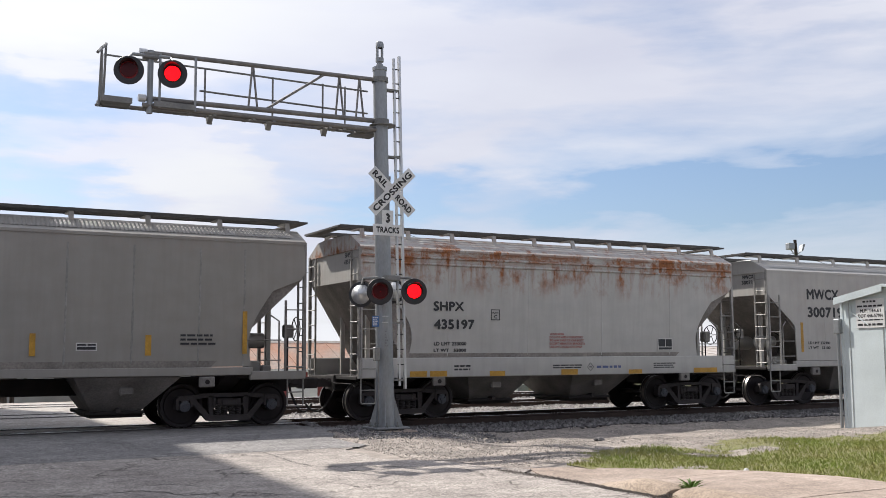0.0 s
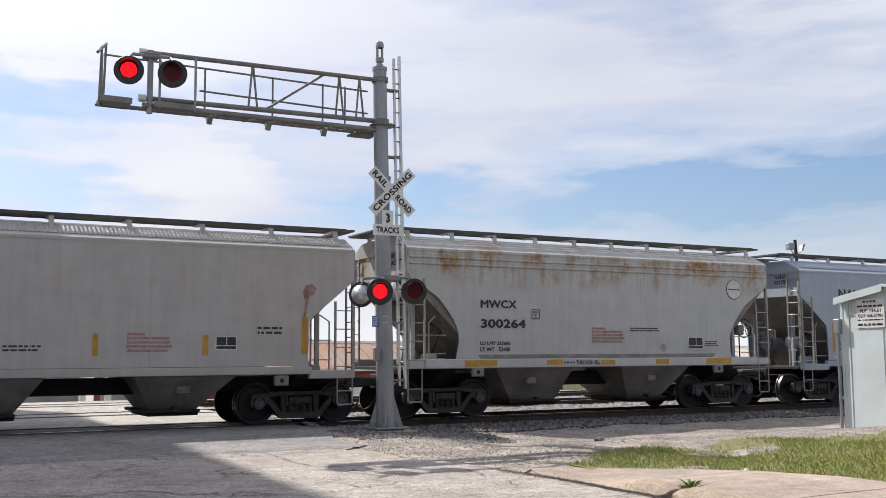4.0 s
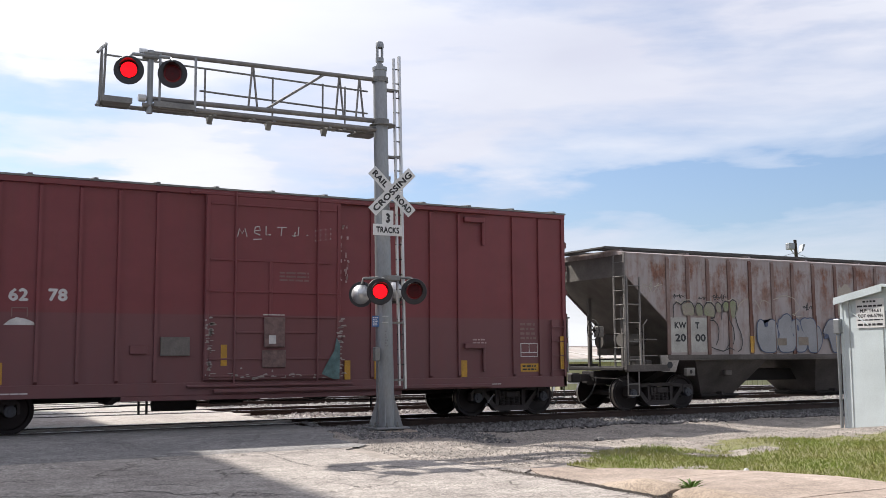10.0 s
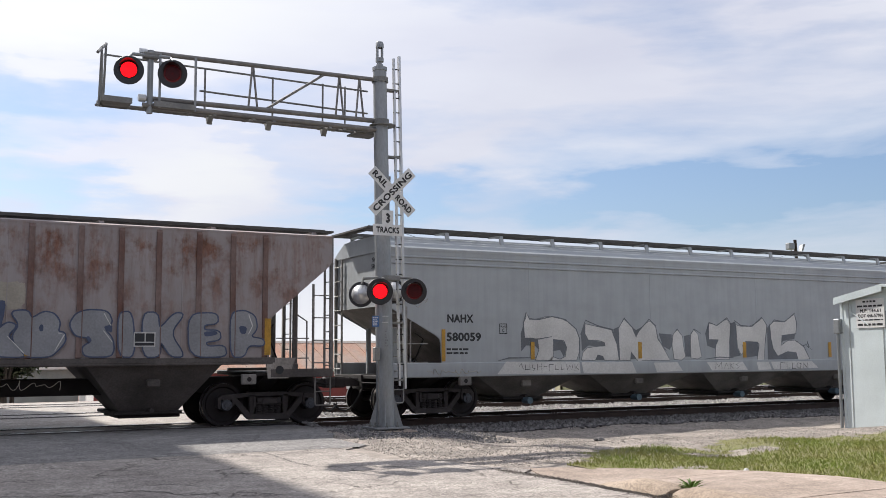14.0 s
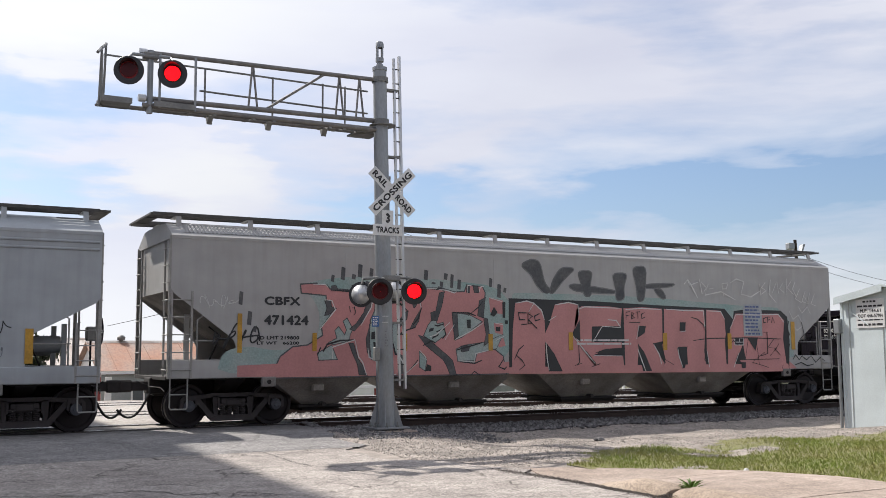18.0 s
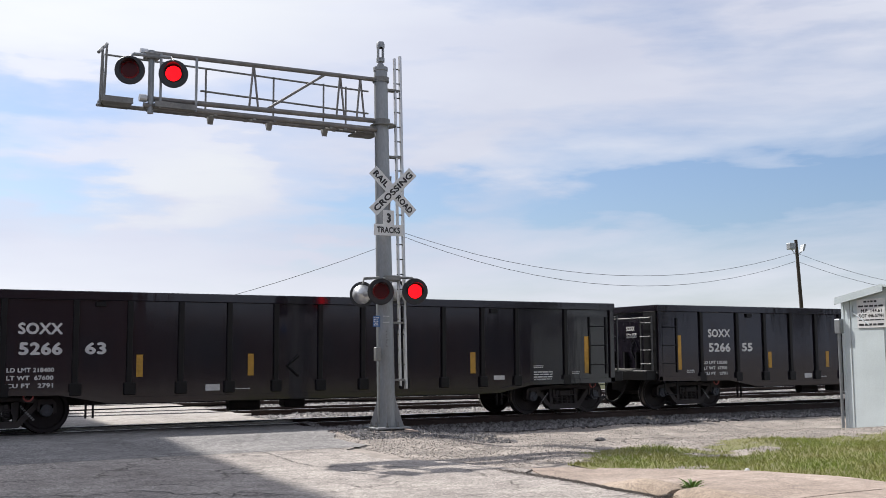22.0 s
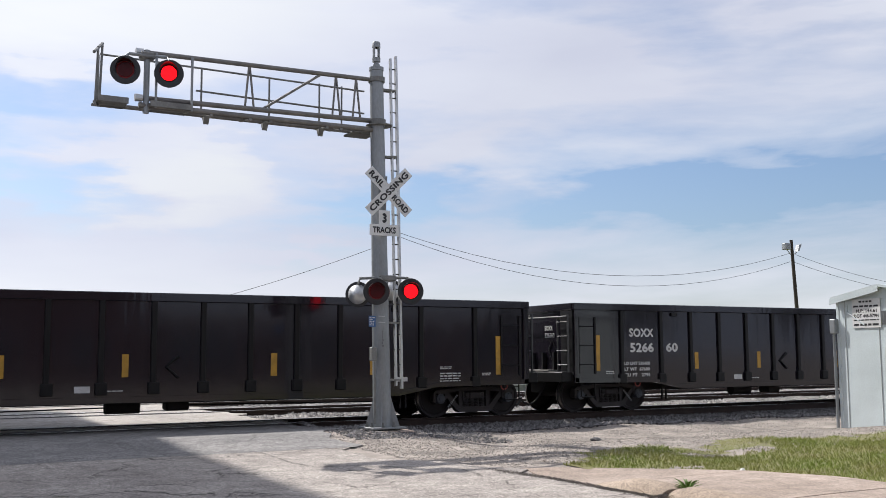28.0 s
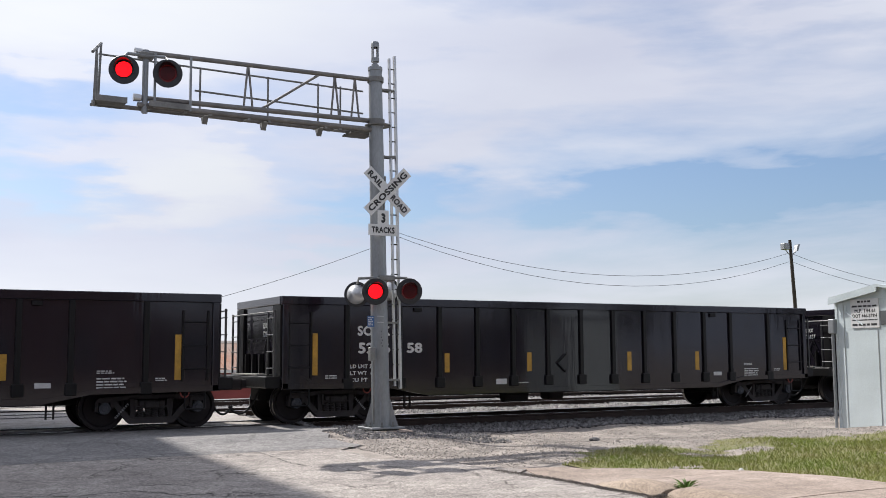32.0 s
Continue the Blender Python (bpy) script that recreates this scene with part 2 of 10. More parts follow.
def paved(name, col, stain, grit=0.35, cracks=0.5, pit=0.012):
    """Pavement: broad stains, aggregate that shows as light and dark specks, and hairline cracks."""
    m = bpy.data.materials.new(name)
    m.use_nodes = True
    nt = m.node_tree
    n = nt.nodes
    b = n["Principled BSDF"]
    b.inputs["Roughness"].default_value = 0.9
    b.inputs["Specular IOR Level"].default_value = 0.25
    co = n.new("ShaderNodeTexCoord")

    def noise_of(sc, detail=5, rough_n=0.6):
        t = n.new("ShaderNodeTexNoise"); t.inputs["Scale"].default_value = sc; t.inputs["Detail"].default_value = detail
        t.inputs["Roughness"].default_value = rough_n
        link(nt, co.outputs["Object"], t.inputs[0])
        return t

    def rng(src, a, c, lo, hi):
        q = n.new("ShaderNodeMapRange")
        for i, v in enumerate((a, c, lo, hi)):
            q.inputs[i + 1].default_value = v
        link(nt, src, q.inputs[0])
        return q.outputs[0]

    def mixed(kind, fac, x, y):
        q = n.new("ShaderNodeMix"); q.data_type = "RGBA"; q.blend_type = kind
        for i, v in ((0, fac), (6, x), (7, y)):
            if isinstance(v, tuple):
                q.inputs[i].default_value = (*v, 1)
            elif isinstance(v, float):
                q.inputs[i].default_value = v
            else:
                link(nt, v, q.inputs[i])
        return q.outputs[2]

    base = mixed("MIX", rng(noise_of(0.55, 6, 0.65).outputs[0], 0.34, 0.66, 0.0, 1.0), stain, col)
    base = mixed("MULTIPLY", 1.0, base, rng(noise_of(3.4, 6, 0.7).outputs[0], 0.3, 0.7, 0.72, 1.18))
    # aggregate
    v = n.new("ShaderNodeTexVoronoi"); v.inputs["Scale"].default_value = 46
    link(nt, co.outputs["Object"], v.inputs[0])
    sep = n.new("ShaderNodeSeparateColor"); link(nt, v.outputs["Color"], sep.inputs[0])
    base = mixed("MULTIPLY", 1.0, base, rng(sep.outputs[0], 0.0, 1.0, 1 - grit, 1 + grit * 0.7))
    base = mixed("MULTIPLY", 1.0, base, rng(noise_of(150, 2).outputs[0], 0.3, 0.7, 1 - grit, 1 + grit))
    # hairline cracks where the surface has tired
    warp = n.new("ShaderNodeMix"); warp.data_type = "RGBA"; warp.blend_type = "LINEAR_LIGHT"; warp.inputs[0].default_value = 0.35
    link(nt, co.outputs["Object"], warp.inputs[6]); link(nt, noise_of(1.6, 5).outputs["Color"], warp.inputs[7])
    e = n.new("ShaderNodeTexVoronoi"); e.feature = "DISTANCE_TO_EDGE"; e.inputs["Scale"].default_value = 0.85
    link(nt, warp.outputs[2], e.inputs[0])
    line = rng(e.outputs["Distance"], 0.004, 0.022, cracks, 0.0)
    tired = rng(noise_of(0.8, 3).outputs[0], 0.46, 0.58, 0.0, 1.0)
    k = n.new("ShaderNodeMath"); k.operation = "MULTIPLY"; link(nt, line, k.inputs[0]); link(nt, tired, k.inputs[1])
    base = mixed("MIX", k.outputs[0], base, (0.06, 0.052, 0.045))
    link(nt, base, b.inputs["Base Color"])
    bu = n.new("ShaderNodeBump"); bu.inputs["Strength"].default_value = 0.6; bu.inputs["Distance"].default_value = pit
    link(nt, noise_of(60, 4, 0.7).outputs[0], bu.inputs["Height"]); link(nt, bu.outputs[0], b.inputs["Normal"])
    MATS[name] = m
    return m


def glowing(name, col, strength):
    m = bpy.data.materials.new(name)
    m.use_nodes = True
    nt = m.node_tree
    b = nt.nodes["Principled BSDF"]
    b.inputs["Base Color"].default_value = (0.25, 0.002, 0.004, 1)
    b.inputs["Emission Color"].default_value = (*col, 1)
    b.inputs["Emission Strength"].default_value = strength
    b.inputs["Specular IOR Level"].default_value = 0.1
    b.inputs["Roughness"].default_value = 0.5
    # the pattern of small diodes
    co, v = nt.nodes.new("ShaderNodeTexCoord"), nt.nodes.new("ShaderNodeTexVoronoi")
    v.inputs["Scale"].default_value = 42
    link(nt, co.outputs["Object"], v.inputs[0])
    q = nt.nodes.new("ShaderNodeMapRange")
    for i, x in enumerate((0.2, 0.7, strength * 1.25, strength * 0.7)):
        q.inputs[i + 1].default_value = x
    link(nt, v.outputs[0], q.inputs[0]); link(nt, q.outputs[0], b.inputs["Emission Strength"])
    return m


galv = surface("galvanised_steel", (0.30, 0.315, 0.325), 0.5, 0.55, 0.22, 2.5, 30, 0.003, stretch=(1, 1, 0.35))
galv_old = surface("weathered_steel", (0.235, 0.235, 0.225), 0.6, 0.45, 0.3, 4, 35, 0.003)
arm_steel = surface("dull_arm_steel", (0.215, 0.205, 0.195), 0.55, 0.4, 0.3, 4, 35, 0.003)
alu = surface("aluminium_sheet", (0.55, 0.56, 0.57), 0.4, 0.6, 0.12, 3, 60, 0.001)
black_paint = surface("black_paint", (0.018, 0.018, 0.02), 0.45, 0.0, 0.3, 3, 40, 0.002)
sign_white = surface("sign_white", (0.66, 0.66, 0.65), 0.4, 0.0, 0.12, 2, 30, 0.001)
sign_black = surface("sign_black", (0.02, 0.02, 0.022), 0.5, 0.0, 0.1, 3, 30, 0.0)
blue_plate = surface("blue_enamel", (0.03, 0.10, 0.26), 0.4, 0.0, 0.15, 3, 30, 0.001)
lens_dark = surface("dark_red_lens", (0.06, 0.004, 0.006), 0.35, 0.0, 0.3, 12, 60, 0.001, spec=0.2)
lens_on = glowing("lit_red_lens", (1.0, 0.003, 0.006), 1.9)
asphalt = paved("asphalt", (0.39, 0.352, 0.315), (0.275, 0.245, 0.222), 0.42, 0.9)
asphalt_new = paved("crossing_asphalt", (0.275, 0.262, 0.25), (0.19, 0.182, 0.178), 0.42, 0.5)
pale_panels = paved("pale_crossing_concrete", (0.43, 0.395, 0.355), (0.31, 0.285, 0.26), 0.3, 0.4)
concrete = paved("old_concrete", (0.375, 0.305, 0.255), (0.27, 0.215, 0.175), 0.22, 0.25, 0.004)
kerb_concrete = paved("kerb_concrete", (0.40, 0.325, 0.255), (0.24, 0.185, 0.14), 0.25, 0.35, 0.005)
crack_mat = surface("crack_filler", (0.05, 0.045, 0.04), 0.9, 0.0, 0.3, 6, 50, 0.002)
soil = surface("gravel_ground", (0.385, 0.335, 0.29), 0.95, 0.0, 0.5, 1.6, 55, 0.03)
stone_pale = surface("pale_gravel", (0.40, 0.355, 0.31), 0.9, 0.0, 0.3, 8, 60, 0.004, island=0.6)
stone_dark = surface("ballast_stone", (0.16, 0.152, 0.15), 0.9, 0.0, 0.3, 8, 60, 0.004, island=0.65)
grit_dark = surface("gutter_grit", (0.075, 0.062, 0.052), 0.95, 0.0, 0.3, 8, 60, 0.002, island=0.5)
stone_mid = surface("far_ballast_stone", (0.40, 0.375, 0.35), 0.9, 0.0, 0.3, 8, 60, 0.004, island=0.5)
ballast_bed = surface("ballast_bed", (0.31, 0.29, 0.275), 0.95, 0.0, 0.6, 2.0, 30, 0.05)
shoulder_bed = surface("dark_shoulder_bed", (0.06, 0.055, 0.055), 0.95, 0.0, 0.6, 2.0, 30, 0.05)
rail_side = surface("rail_rust", (0.055, 0.035, 0.028), 0.8, 0.1, 0.35, 3, 40, 0.003)
rail_top = surface("polished_rail", (0.80, 0.78, 0.75), 0.33, 0.9, 0.15, 3, 40, 0.0)
tie_wood = surface("creosoted_wood", (0.055, 0.042, 0.034), 0.9, 0.0, 0.35, 3, 30, 0.006, stretch=(3, 0.5, 3), rand=0.3)
grass_mat = surface("grass_blades", (0.205, 0.265, 0.040), 0.7, 0.0, 0.2, 1.0, 20, 0.0, tint=(0.27, 0.26, 0.075), island=0.22)
turf = surface("turf", (0.17, 0.17, 0.06), 0.95, 0.0, 0.4, 1.2, 30, 0.02, tint=(0.17, 0.155, 0.06))
weed_mat = surface("weed_leaves", (0.14, 0.25, 0.04), 0.6, 0.0, 0.3, 6, 40, 0.0, island=0.3)
lawn = surface("far_lawn", (0.20, 0.24, 0.06), 0.9, 0.0, 0.3, 0.4, 6, 0.02)
wood_pole = surface("pole_wood", (0.05, 0.038, 0.03), 0.85, 0.0, 0.35, 3, 30, 0.004, stretch=(2, 2, 0.3))
wire_mat = surface("wire", (0.03, 0.03, 0.032), 0.6, 0.2, 0.2, 3, 30, 0.0)
cabin_paint = surface("cabinet_paint", (0.55, 0.61, 0.62), 0.38, 0.0, 0.12, 1.5, 30, 0.002)
leaf_mat = surface("tree_leaves", (0.055, 0.07, 0.03), 0.65, 0.0, 0.4, 1.5, 20, 0.0, island=0.45)
bark = surface("bark", (0.06, 0.048, 0.038), 0.9, 0.0, 0.4, 5, 40, 0.01)
# buildings beyond the tracks
rust_roof = surface("rusty_sheet_roof", (0.36, 0.17, 0.10), 0.75, 0.1, 0.4, 0.6, 9, 0.01, tint=(0.30, 0.24, 0.20), stretch=(1, 0.35, 1))
pale_roof = surface("zinc_sheet_roof", (0.50, 0.47, 0.43), 0.6, 0.2, 0.3, 0.8, 9, 0.01, tint=(0.33, 0.27, 0.23), stretch=(1, 0.3, 1))
pink_wall = surface("faded_boards", (0.40, 0.27, 0.23), 0.85, 0.0, 0.25, 1.0, 15, 0.006)
red_wall = surface("red_wall", (0.27, 0.06, 0.055), 0.8, 0.0, 0.3, 1.0, 20, 0.004)
grey_wall = surface("grey_green_wall", (0.30, 0.32, 0.31), 0.8, 0.0, 0.25, 1.0, 20, 0.004)
beige_wall = surface("beige_sheet_wall", (0.50, 0.46, 0.32), 0.6, 0.0, 0.15, 0.6, 12, 0.004)
white_trim = surface("white_paint", (0.72, 0.71, 0.68), 0.6, 0.0, 0.12, 2, 30, 0.002)
window_glass = surface("window_glass", (0.06, 0.075, 0.085), 0.08, 0.0, 0.2, 2, 10, 0.0)
brick_wall = surface("plain_masonry", (0.30, 0.27, 0.24), 0.9, 0.0, 0.25, 0.5, 10, 0.01)
# train
grey_a = weathered("warm_grey_car_paint", (0.285, 0.270, 0.245), (0.30, 0.11, 0.035), 0.10, 4.0, 0.6)
grey_rust = weathered("rust_stained_grey_paint", (0.434, 0.426, 0.404), (0.25, 0.098, 0.040), 1.9, 3.95, 1.15, cover=0.50, edge=0.85)
grey_b = weathered("light_grey_car_paint", (0.418, 0.405, 0.378), (0.30, 0.12, 0.05), 0.12, 3.2, 1.6)
grey_c = weathered("stained_light_grey_paint", (0.435, 0.439, 0.430), (0.30, 0.19, 0.10), 1.5, 3.9, 0.95, cover=0.49)
grey_blue = weathered("blue_grey_car_paint", (0.331, 0.373, 0.426), (0.26, 0.13, 0.06), 0.05, 4.0, 0.6)
grey_blue2 = weathered("cool_grey_car_paint", (0.367, 0.389, 0.402), (0.26, 0.13, 0.06), 0.05, 4.0, 0.6)
grey_d = weathered("pale_grey_car_paint", (0.378, 0.370, 0.356), (0.26, 0.13, 0.06), 0.06, 4.0, 0.6)
brown_mix = weathered("rusted_grey_brown_paint", (0.330, 0.295, 0.290), (0.185, 0.095, 0.068), 1.15, 3.9, 2.9, cover=0.47, streak=6.0, rough=0.65)
box_red = weathered("oxide_red_car_paint", (0.180, 0.040, 0.045), (0.11, 0.05, 0.035), 0.25, 4.9, 4.0, dirt=(0.125, 0.066, 0.068), low=2.6, rough=0.5, line=2.37)
box_end = weathered("faded_oxide_end_paint", (0.11, 0.036, 0.032), (0.11, 0.05, 0.035), 0.25, 4.9, 4.0, low=1.2)
rusty_rib = surface("rusty_rib_paint", (0.22, 0.165, 0.15), 0.8, 0.0, 0.4, 1.2, 20, 0.003, tint=(0.12, 0.055, 0.04), stretch=(1, 1, 0.5))
seam_grime = surface("seam_grime", (0.19, 0.185, 0.175), 0.7, 0.0, 0.4, 2.0, 25, 0.001, tint=(0.30, 0.29, 0.27), stretch=(1, 1, 0.5))
slope_shade_grime = surface("slope_sheet_grime_and_shade", (0.27, 0.245, 0.22), 0.8, 0.0, 0.45, 1.4, 22, 0.003)
gon_black = weathered("glossy_black_car_paint", (0.0125, 0.0105, 0.0160), (0.012, 0.009, 0.010), 0.1, 2.6, 2.0, dirt=(0.014, 0.012, 0.014), rough=0.10, low=1.0, coat=0.0, spec=0.5, wave=0.3, dents=(2.2, 1, 0.3))
gon_dull = surface("black_post_paint", (0.0055, 0.005, 0.0055), 0.45, 0.0, 0.2, 3, 30, 0.002, spec=0.25)
under = surface("underframe_grime", (0.022, 0.018, 0.017), 0.85, 0.0, 0.35, 3, 30, 0.004)
hopper_grime = surface("hopper_grime", (0.24, 0.222, 0.205), 0.8, 0.0, 0.4, 1.6, 25, 0.004)
hopper_pale = surface("hopper_pale_grime", (0.37, 0.335, 0.30), 0.8, 0.0, 0.4, 1.6, 25, 0.004)
hopper_dark = surface("hopper_dark_grime", (0.115, 0.100, 0.092), 0.85, 0.0, 0.4, 1.6, 25, 0.004)
truck_steel = surface("truck_casting", (0.052, 0.044, 0.043), 0.75, 0.2, 0.3, 4, 40, 0.004)
wheel_steel = surface("wheel_steel", (0.024, 0.019, 0.020), 0.55, 0.5, 0.3, 4, 40, 0.002)
tread_steel = surface("wheel_tread", (0.26, 0.24, 0.225), 0.35, 0.9, 0.2, 4, 40, 0.0)
cap_blue = surface("bearing_cap", (0.075, 0.080, 0.092), 0.6, 0.2, 0.3, 6, 40, 0.002)
rung_steel = surface("grab_iron", (0.32, 0.31, 0.29), 0.55, 0.3, 0.25, 5, 40, 0.001)
rung_black = surface("black_grab_iron", (0.05, 0.05, 0.05), 0.4, 0.3, 0.2, 5, 40, 0.001)
board_steel = surface("running_board", (0.10, 0.095, 0.09), 0.7, 0.3, 0.3, 5, 40, 0.002)
hose_rubber = surface("hose_rubber", (0.016, 0.015, 0.015), 0.65, 0.0, 0.2, 6, 40, 0.001)
yellow_tape = surface("yellow_reflector", (0.50, 0.27, 0.025), 0.45, 0.0, 0.3, 4, 30, 0.0)
stencil_dim = surface("stencil_dim", (0.26, 0.26, 0.26), 0.7, 0.0, 0.3, 8, 40, 0.0)
ink_black = surface("stencil_black", (0.022, 0.024, 0.028), 0.6, 0.0, 0.25, 5, 40, 0.0)
ink_white = surface("stencil_white", (0.58, 0.57, 0.55), 0.6, 0.0, 0.2, 5, 40, 0.0)
ink_red = surface("stencil_red", (0.36, 0.12, 0.11), 0.6, 0.0, 0.3, 5, 40, 0.0)
ink_blue = surface("stencil_blue", (0.10, 0.13, 0.28), 0.6, 0.0, 0.3, 5, 40, 0.0)
spray_pink = surface("spray_pink", (0.50, 0.225, 0.215), 0.6, 0.0, 0.16, 1.4, 25, 0.0)
spray_teal = surface("spray_teal", (0.22, 0.325, 0.30), 0.6, 0.0, 0.3, 1.4, 25, 0.0, tint=(0.33, 0.37, 0.35))
spray_black = surface("spray_black", (0.025, 0.026, 0.028), 0.6, 0.0, 0.3, 2, 25, 0.0)
spray_smoke = surface("spray_smoke", (0.055, 0.058, 0.064), 0.7, 0.0, 0.5, 2.5, 18, 0.0, tint=(0.10, 0.10, 0.10))
spray_white = surface("spray_white", (0.62, 0.61, 0.585), 0.6, 0.0, 0.2, 1.4, 25, 0.0)
spray_grey = surface("spray_grey", (0.15, 0.16, 0.175), 0.6, 0.0, 0.25, 1.4, 25, 0.0)
spray_mist = surface("spray_mist", (0.20, 0.20, 0.20), 0.7, 0.0, 0.4, 2.5, 18, 0.0)
spray_silver = surface("spray_silver", (0.27, 0.275, 0.29), 0.55, 0.0, 0.25, 1.4, 25, 0.0)
spray_blue = surface("spray_blue", (0.065, 0.085, 0.15), 0.6, 0.0, 0.25, 2, 25, 0.0)
spray_cream = surface("spray_cream", (0.37, 0.335, 0.275), 0.6, 0.0, 0.2, 2, 25, 0.0)
buff_tan = surface("buff_tan", (0.24, 0.20, 0.16), 0.8)
spray_green = surface("spray_green", (0.17, 0.20, 0.10), 0.6, 0.0, 0.35, 1.4, 25, 0.0, tint=(0.24, 0.21, 0.17))


# ---- mesh tools ----
class Shape:
    """Collects the faces of one mesh."""

    def __init__(self):
        self.v, self.f = [], []

    def add(self, verts, faces):
        o = len(self.v)
        self.v += [tuple(p) for p in verts]
        self.f += [tuple(i + o for i in q) for q in faces]
        return self

    def box(self, x0, x1, y0, y1, z0, z1):
        return self.add([(x, y, z) for x in (x0, x1) for y in (y0, y1) for z in (z0, z1)],
                        [(0, 1, 3, 2), (4, 6, 7, 5), (0, 4, 5, 1), (2, 3, 7, 6), (0, 2, 6, 4), (1, 5, 7, 3)])

    def block(self, x0, x1, y0, y1, z0, z1, c=0.01):
        """A box with chamfered edges."""
        s = [(x0, x1), (y0, y1), (z0, z1)]
        v, key = [], {}
        for i in range(8):
            cor = [s[k][(i >> k) & 1] for k in range(3)]
            sg = [(1, -1)[(i >> k) & 1] for k in range(3)]
            for k in range(3):
                p = [cor[j] + (0 if j == k else c * sg[j]) for j in range(3)]
                key[i, k] = len(v)
                v.append(p)
        f = []
        for k in range(3):
            a, b = (k + 1) % 3, (k + 2) % 3
            for side in (0, 1):
                q = [key[(side << k) | (i << a) | (j << b), k] for i, j in ((0, 0), (1, 0), (1, 1), (0, 1))]
                f.append(q if side else q[::-1])
            for i in (0, 1):
                for j in (0, 1):
                    lo, hi = (i << a) | (j << b), (i << a) | (j << b) | (1 << k)
                    f.append([key[lo, a], key[lo, b], key[hi, b], key[hi, a]])
        for i in range(8):
            f.append([key[i, 0], key[i, 1], key[i, 2]])
        return self.add(v, f)

    def prism(self, pts, y0, y1):
        """An outline in x and z, drawn out along y."""
        n = len(pts)
        v = [(x, y0, z) for x, z in pts] + [(x, y1, z) for x, z in pts]
        return self.add(v, [tuple(range(n)), tuple(range(2 * n - 1, n - 1, -1))] + [(i, i + n, (i + 1) % n + n, (i + 1) % n) for i in range(n)])

    def prism_x(self, pts, x0, x1):
        """An outline in y and z, drawn out along x."""
        n = len(pts)
        v = [(x0, y, z) for y, z in pts] + [(x1, y, z) for y, z in pts]
        return self.add(v, [tuple(range(n)), tuple(range(2 * n - 1, n - 1, -1))] + [(i, i + n, (i + 1) % n + n, (i + 1) % n) for i in range(n)])

    def tube(self, p, q, r, n=8, r2=None):
        p, q = Vector(p), Vector(q)
        r2 = r if r2 is None else r2
        d = (q - p).normalized()
        a = d.orthogonal().normalized()
        b = d.cross(a)
        ring = [(math.cos(t) * a + math.sin(t) * b) for t in (2 * math.pi * i / n for i in range(n))]
        v = [p + r * k for k in ring] + [q + r2 * k for k in ring]
        return self.add(v, [tuple(range(n))[::-1], tuple(range(n, 2 * n))] + [(i, (i + 1) % n, (i + 1) % n + n, i + n) for i in range(n)])

    def path(self, pts, r, n=6):
        """A round bar swept along points, in one piece."""
        pts = [Vector(p) for p in pts]
        up, rings = None, []
        for i, p in enumerate(pts):
            d = (pts[min(i + 1, len(pts) - 1)] - pts[max(i - 1, 0)]).normalized()
            a = d.orthogonal() if up is None else up - up.dot(d) * d
            a = (a if a.length > 1e-4 else d.orthogonal()).normalized()
            b = d.cross(a)
            up = a
            rings.append([p + r * (math.cos(2 * math.pi * k / n) * a + math.sin(2 * math.pi * k / n) * b) for k in range(n)])
        f = [tuple(range(n))[::-1], tuple(range((len(pts) - 1) * n, len(pts) * n))]
        for i in range(len(pts) - 1):
            f += [(i * n + k, i * n + (k + 1) % n, (i + 1) * n + (k + 1) % n, (i + 1) * n + k) for k in range(n)]
        return self.add([q for g in rings for q in g], f)

    def lathe(self, prof, n=32, axis="y", centre=(0, 0, 0)):
        """Turns a list of (radius, along) round an axis."""
        v, f = [], []
        m = len(prof)
        for i in range(n):
            c, s = math.cos(2 * math.pi * i / n), math.sin(2 * math.pi * i / n)
            for r, a in prof:
                p = (r * c, a, r * s) if axis == "y" else (r * c, r * s, a)
                v.append([p[k] + centre[k] for k in range(3)])
        for i in range(n):
            j = (i + 1) % n
            for k in range(m - 1):
                f.append((i * m + k, j * m + k, j * m + k + 1, i * m + k + 1))
        return self.add(v, f)

    def frustum(self, lo, hi):
        """Between two level rectangles (x0, x1, y0, y1, z)."""
        v = []
        for x0, x1, y0, y1, z in (lo, hi):
            v += [(x0, y0, z), (x1, y0, z), (x1, y1, z), (x0, y1, z)]
        return self.add(v, [(3, 2, 1, 0), (4, 5, 6, 7)] + [(i, (i + 1) % 4, (i + 1) % 4 + 4, i + 4) for i in range(4)])

    def mesh(self, name, *mats):
        me = bpy.data.meshes.new(name)
        me.from_pydata(self.v, [], self.f)
        for m in mats:
            me.materials.append(m)
        bm = bmesh.new()
        bm.from_mesh(me)
        bmesh.ops.recalc_face_normals(bm, faces=bm.faces)
        bm.to_mesh(me)
        bm.free()
        return me


def smooth(me, angle=40):
    me.set_sharp_from_angle(angle=radians(angle))
    for q in me.polygons:
        q.use_smooth = True
    return me


def part(name, shape, material, parent, label="", at=None, soft=False):
    """One mesh under a thing or a part."""
    me = shape.mesh(name, material) if isinstance(shape, Shape) else shape
    if soft:
        smooth(me)
    ob = new(name, me)
    ob.parent = parent
    if at is not None:
        ob.matrix_basis = at
    return tagged(ob, label)


def empty(name, m, label, category, group="", kind=""):
    ob = new(name)
    ob.matrix_basis = m
    ob.empty_display_size = 0.3
    return tagged(ob, label, category, group, kind)


def thing(name, shape, material, label, category, group="", kind="", at=None, soft=False):
    ob = part(name, shape, material, None, "", at, soft)
    return tagged(ob, label, category, group, kind)


# ---- lettering: every text is turned into a mesh of unit width and height ----
TEXTS = {}


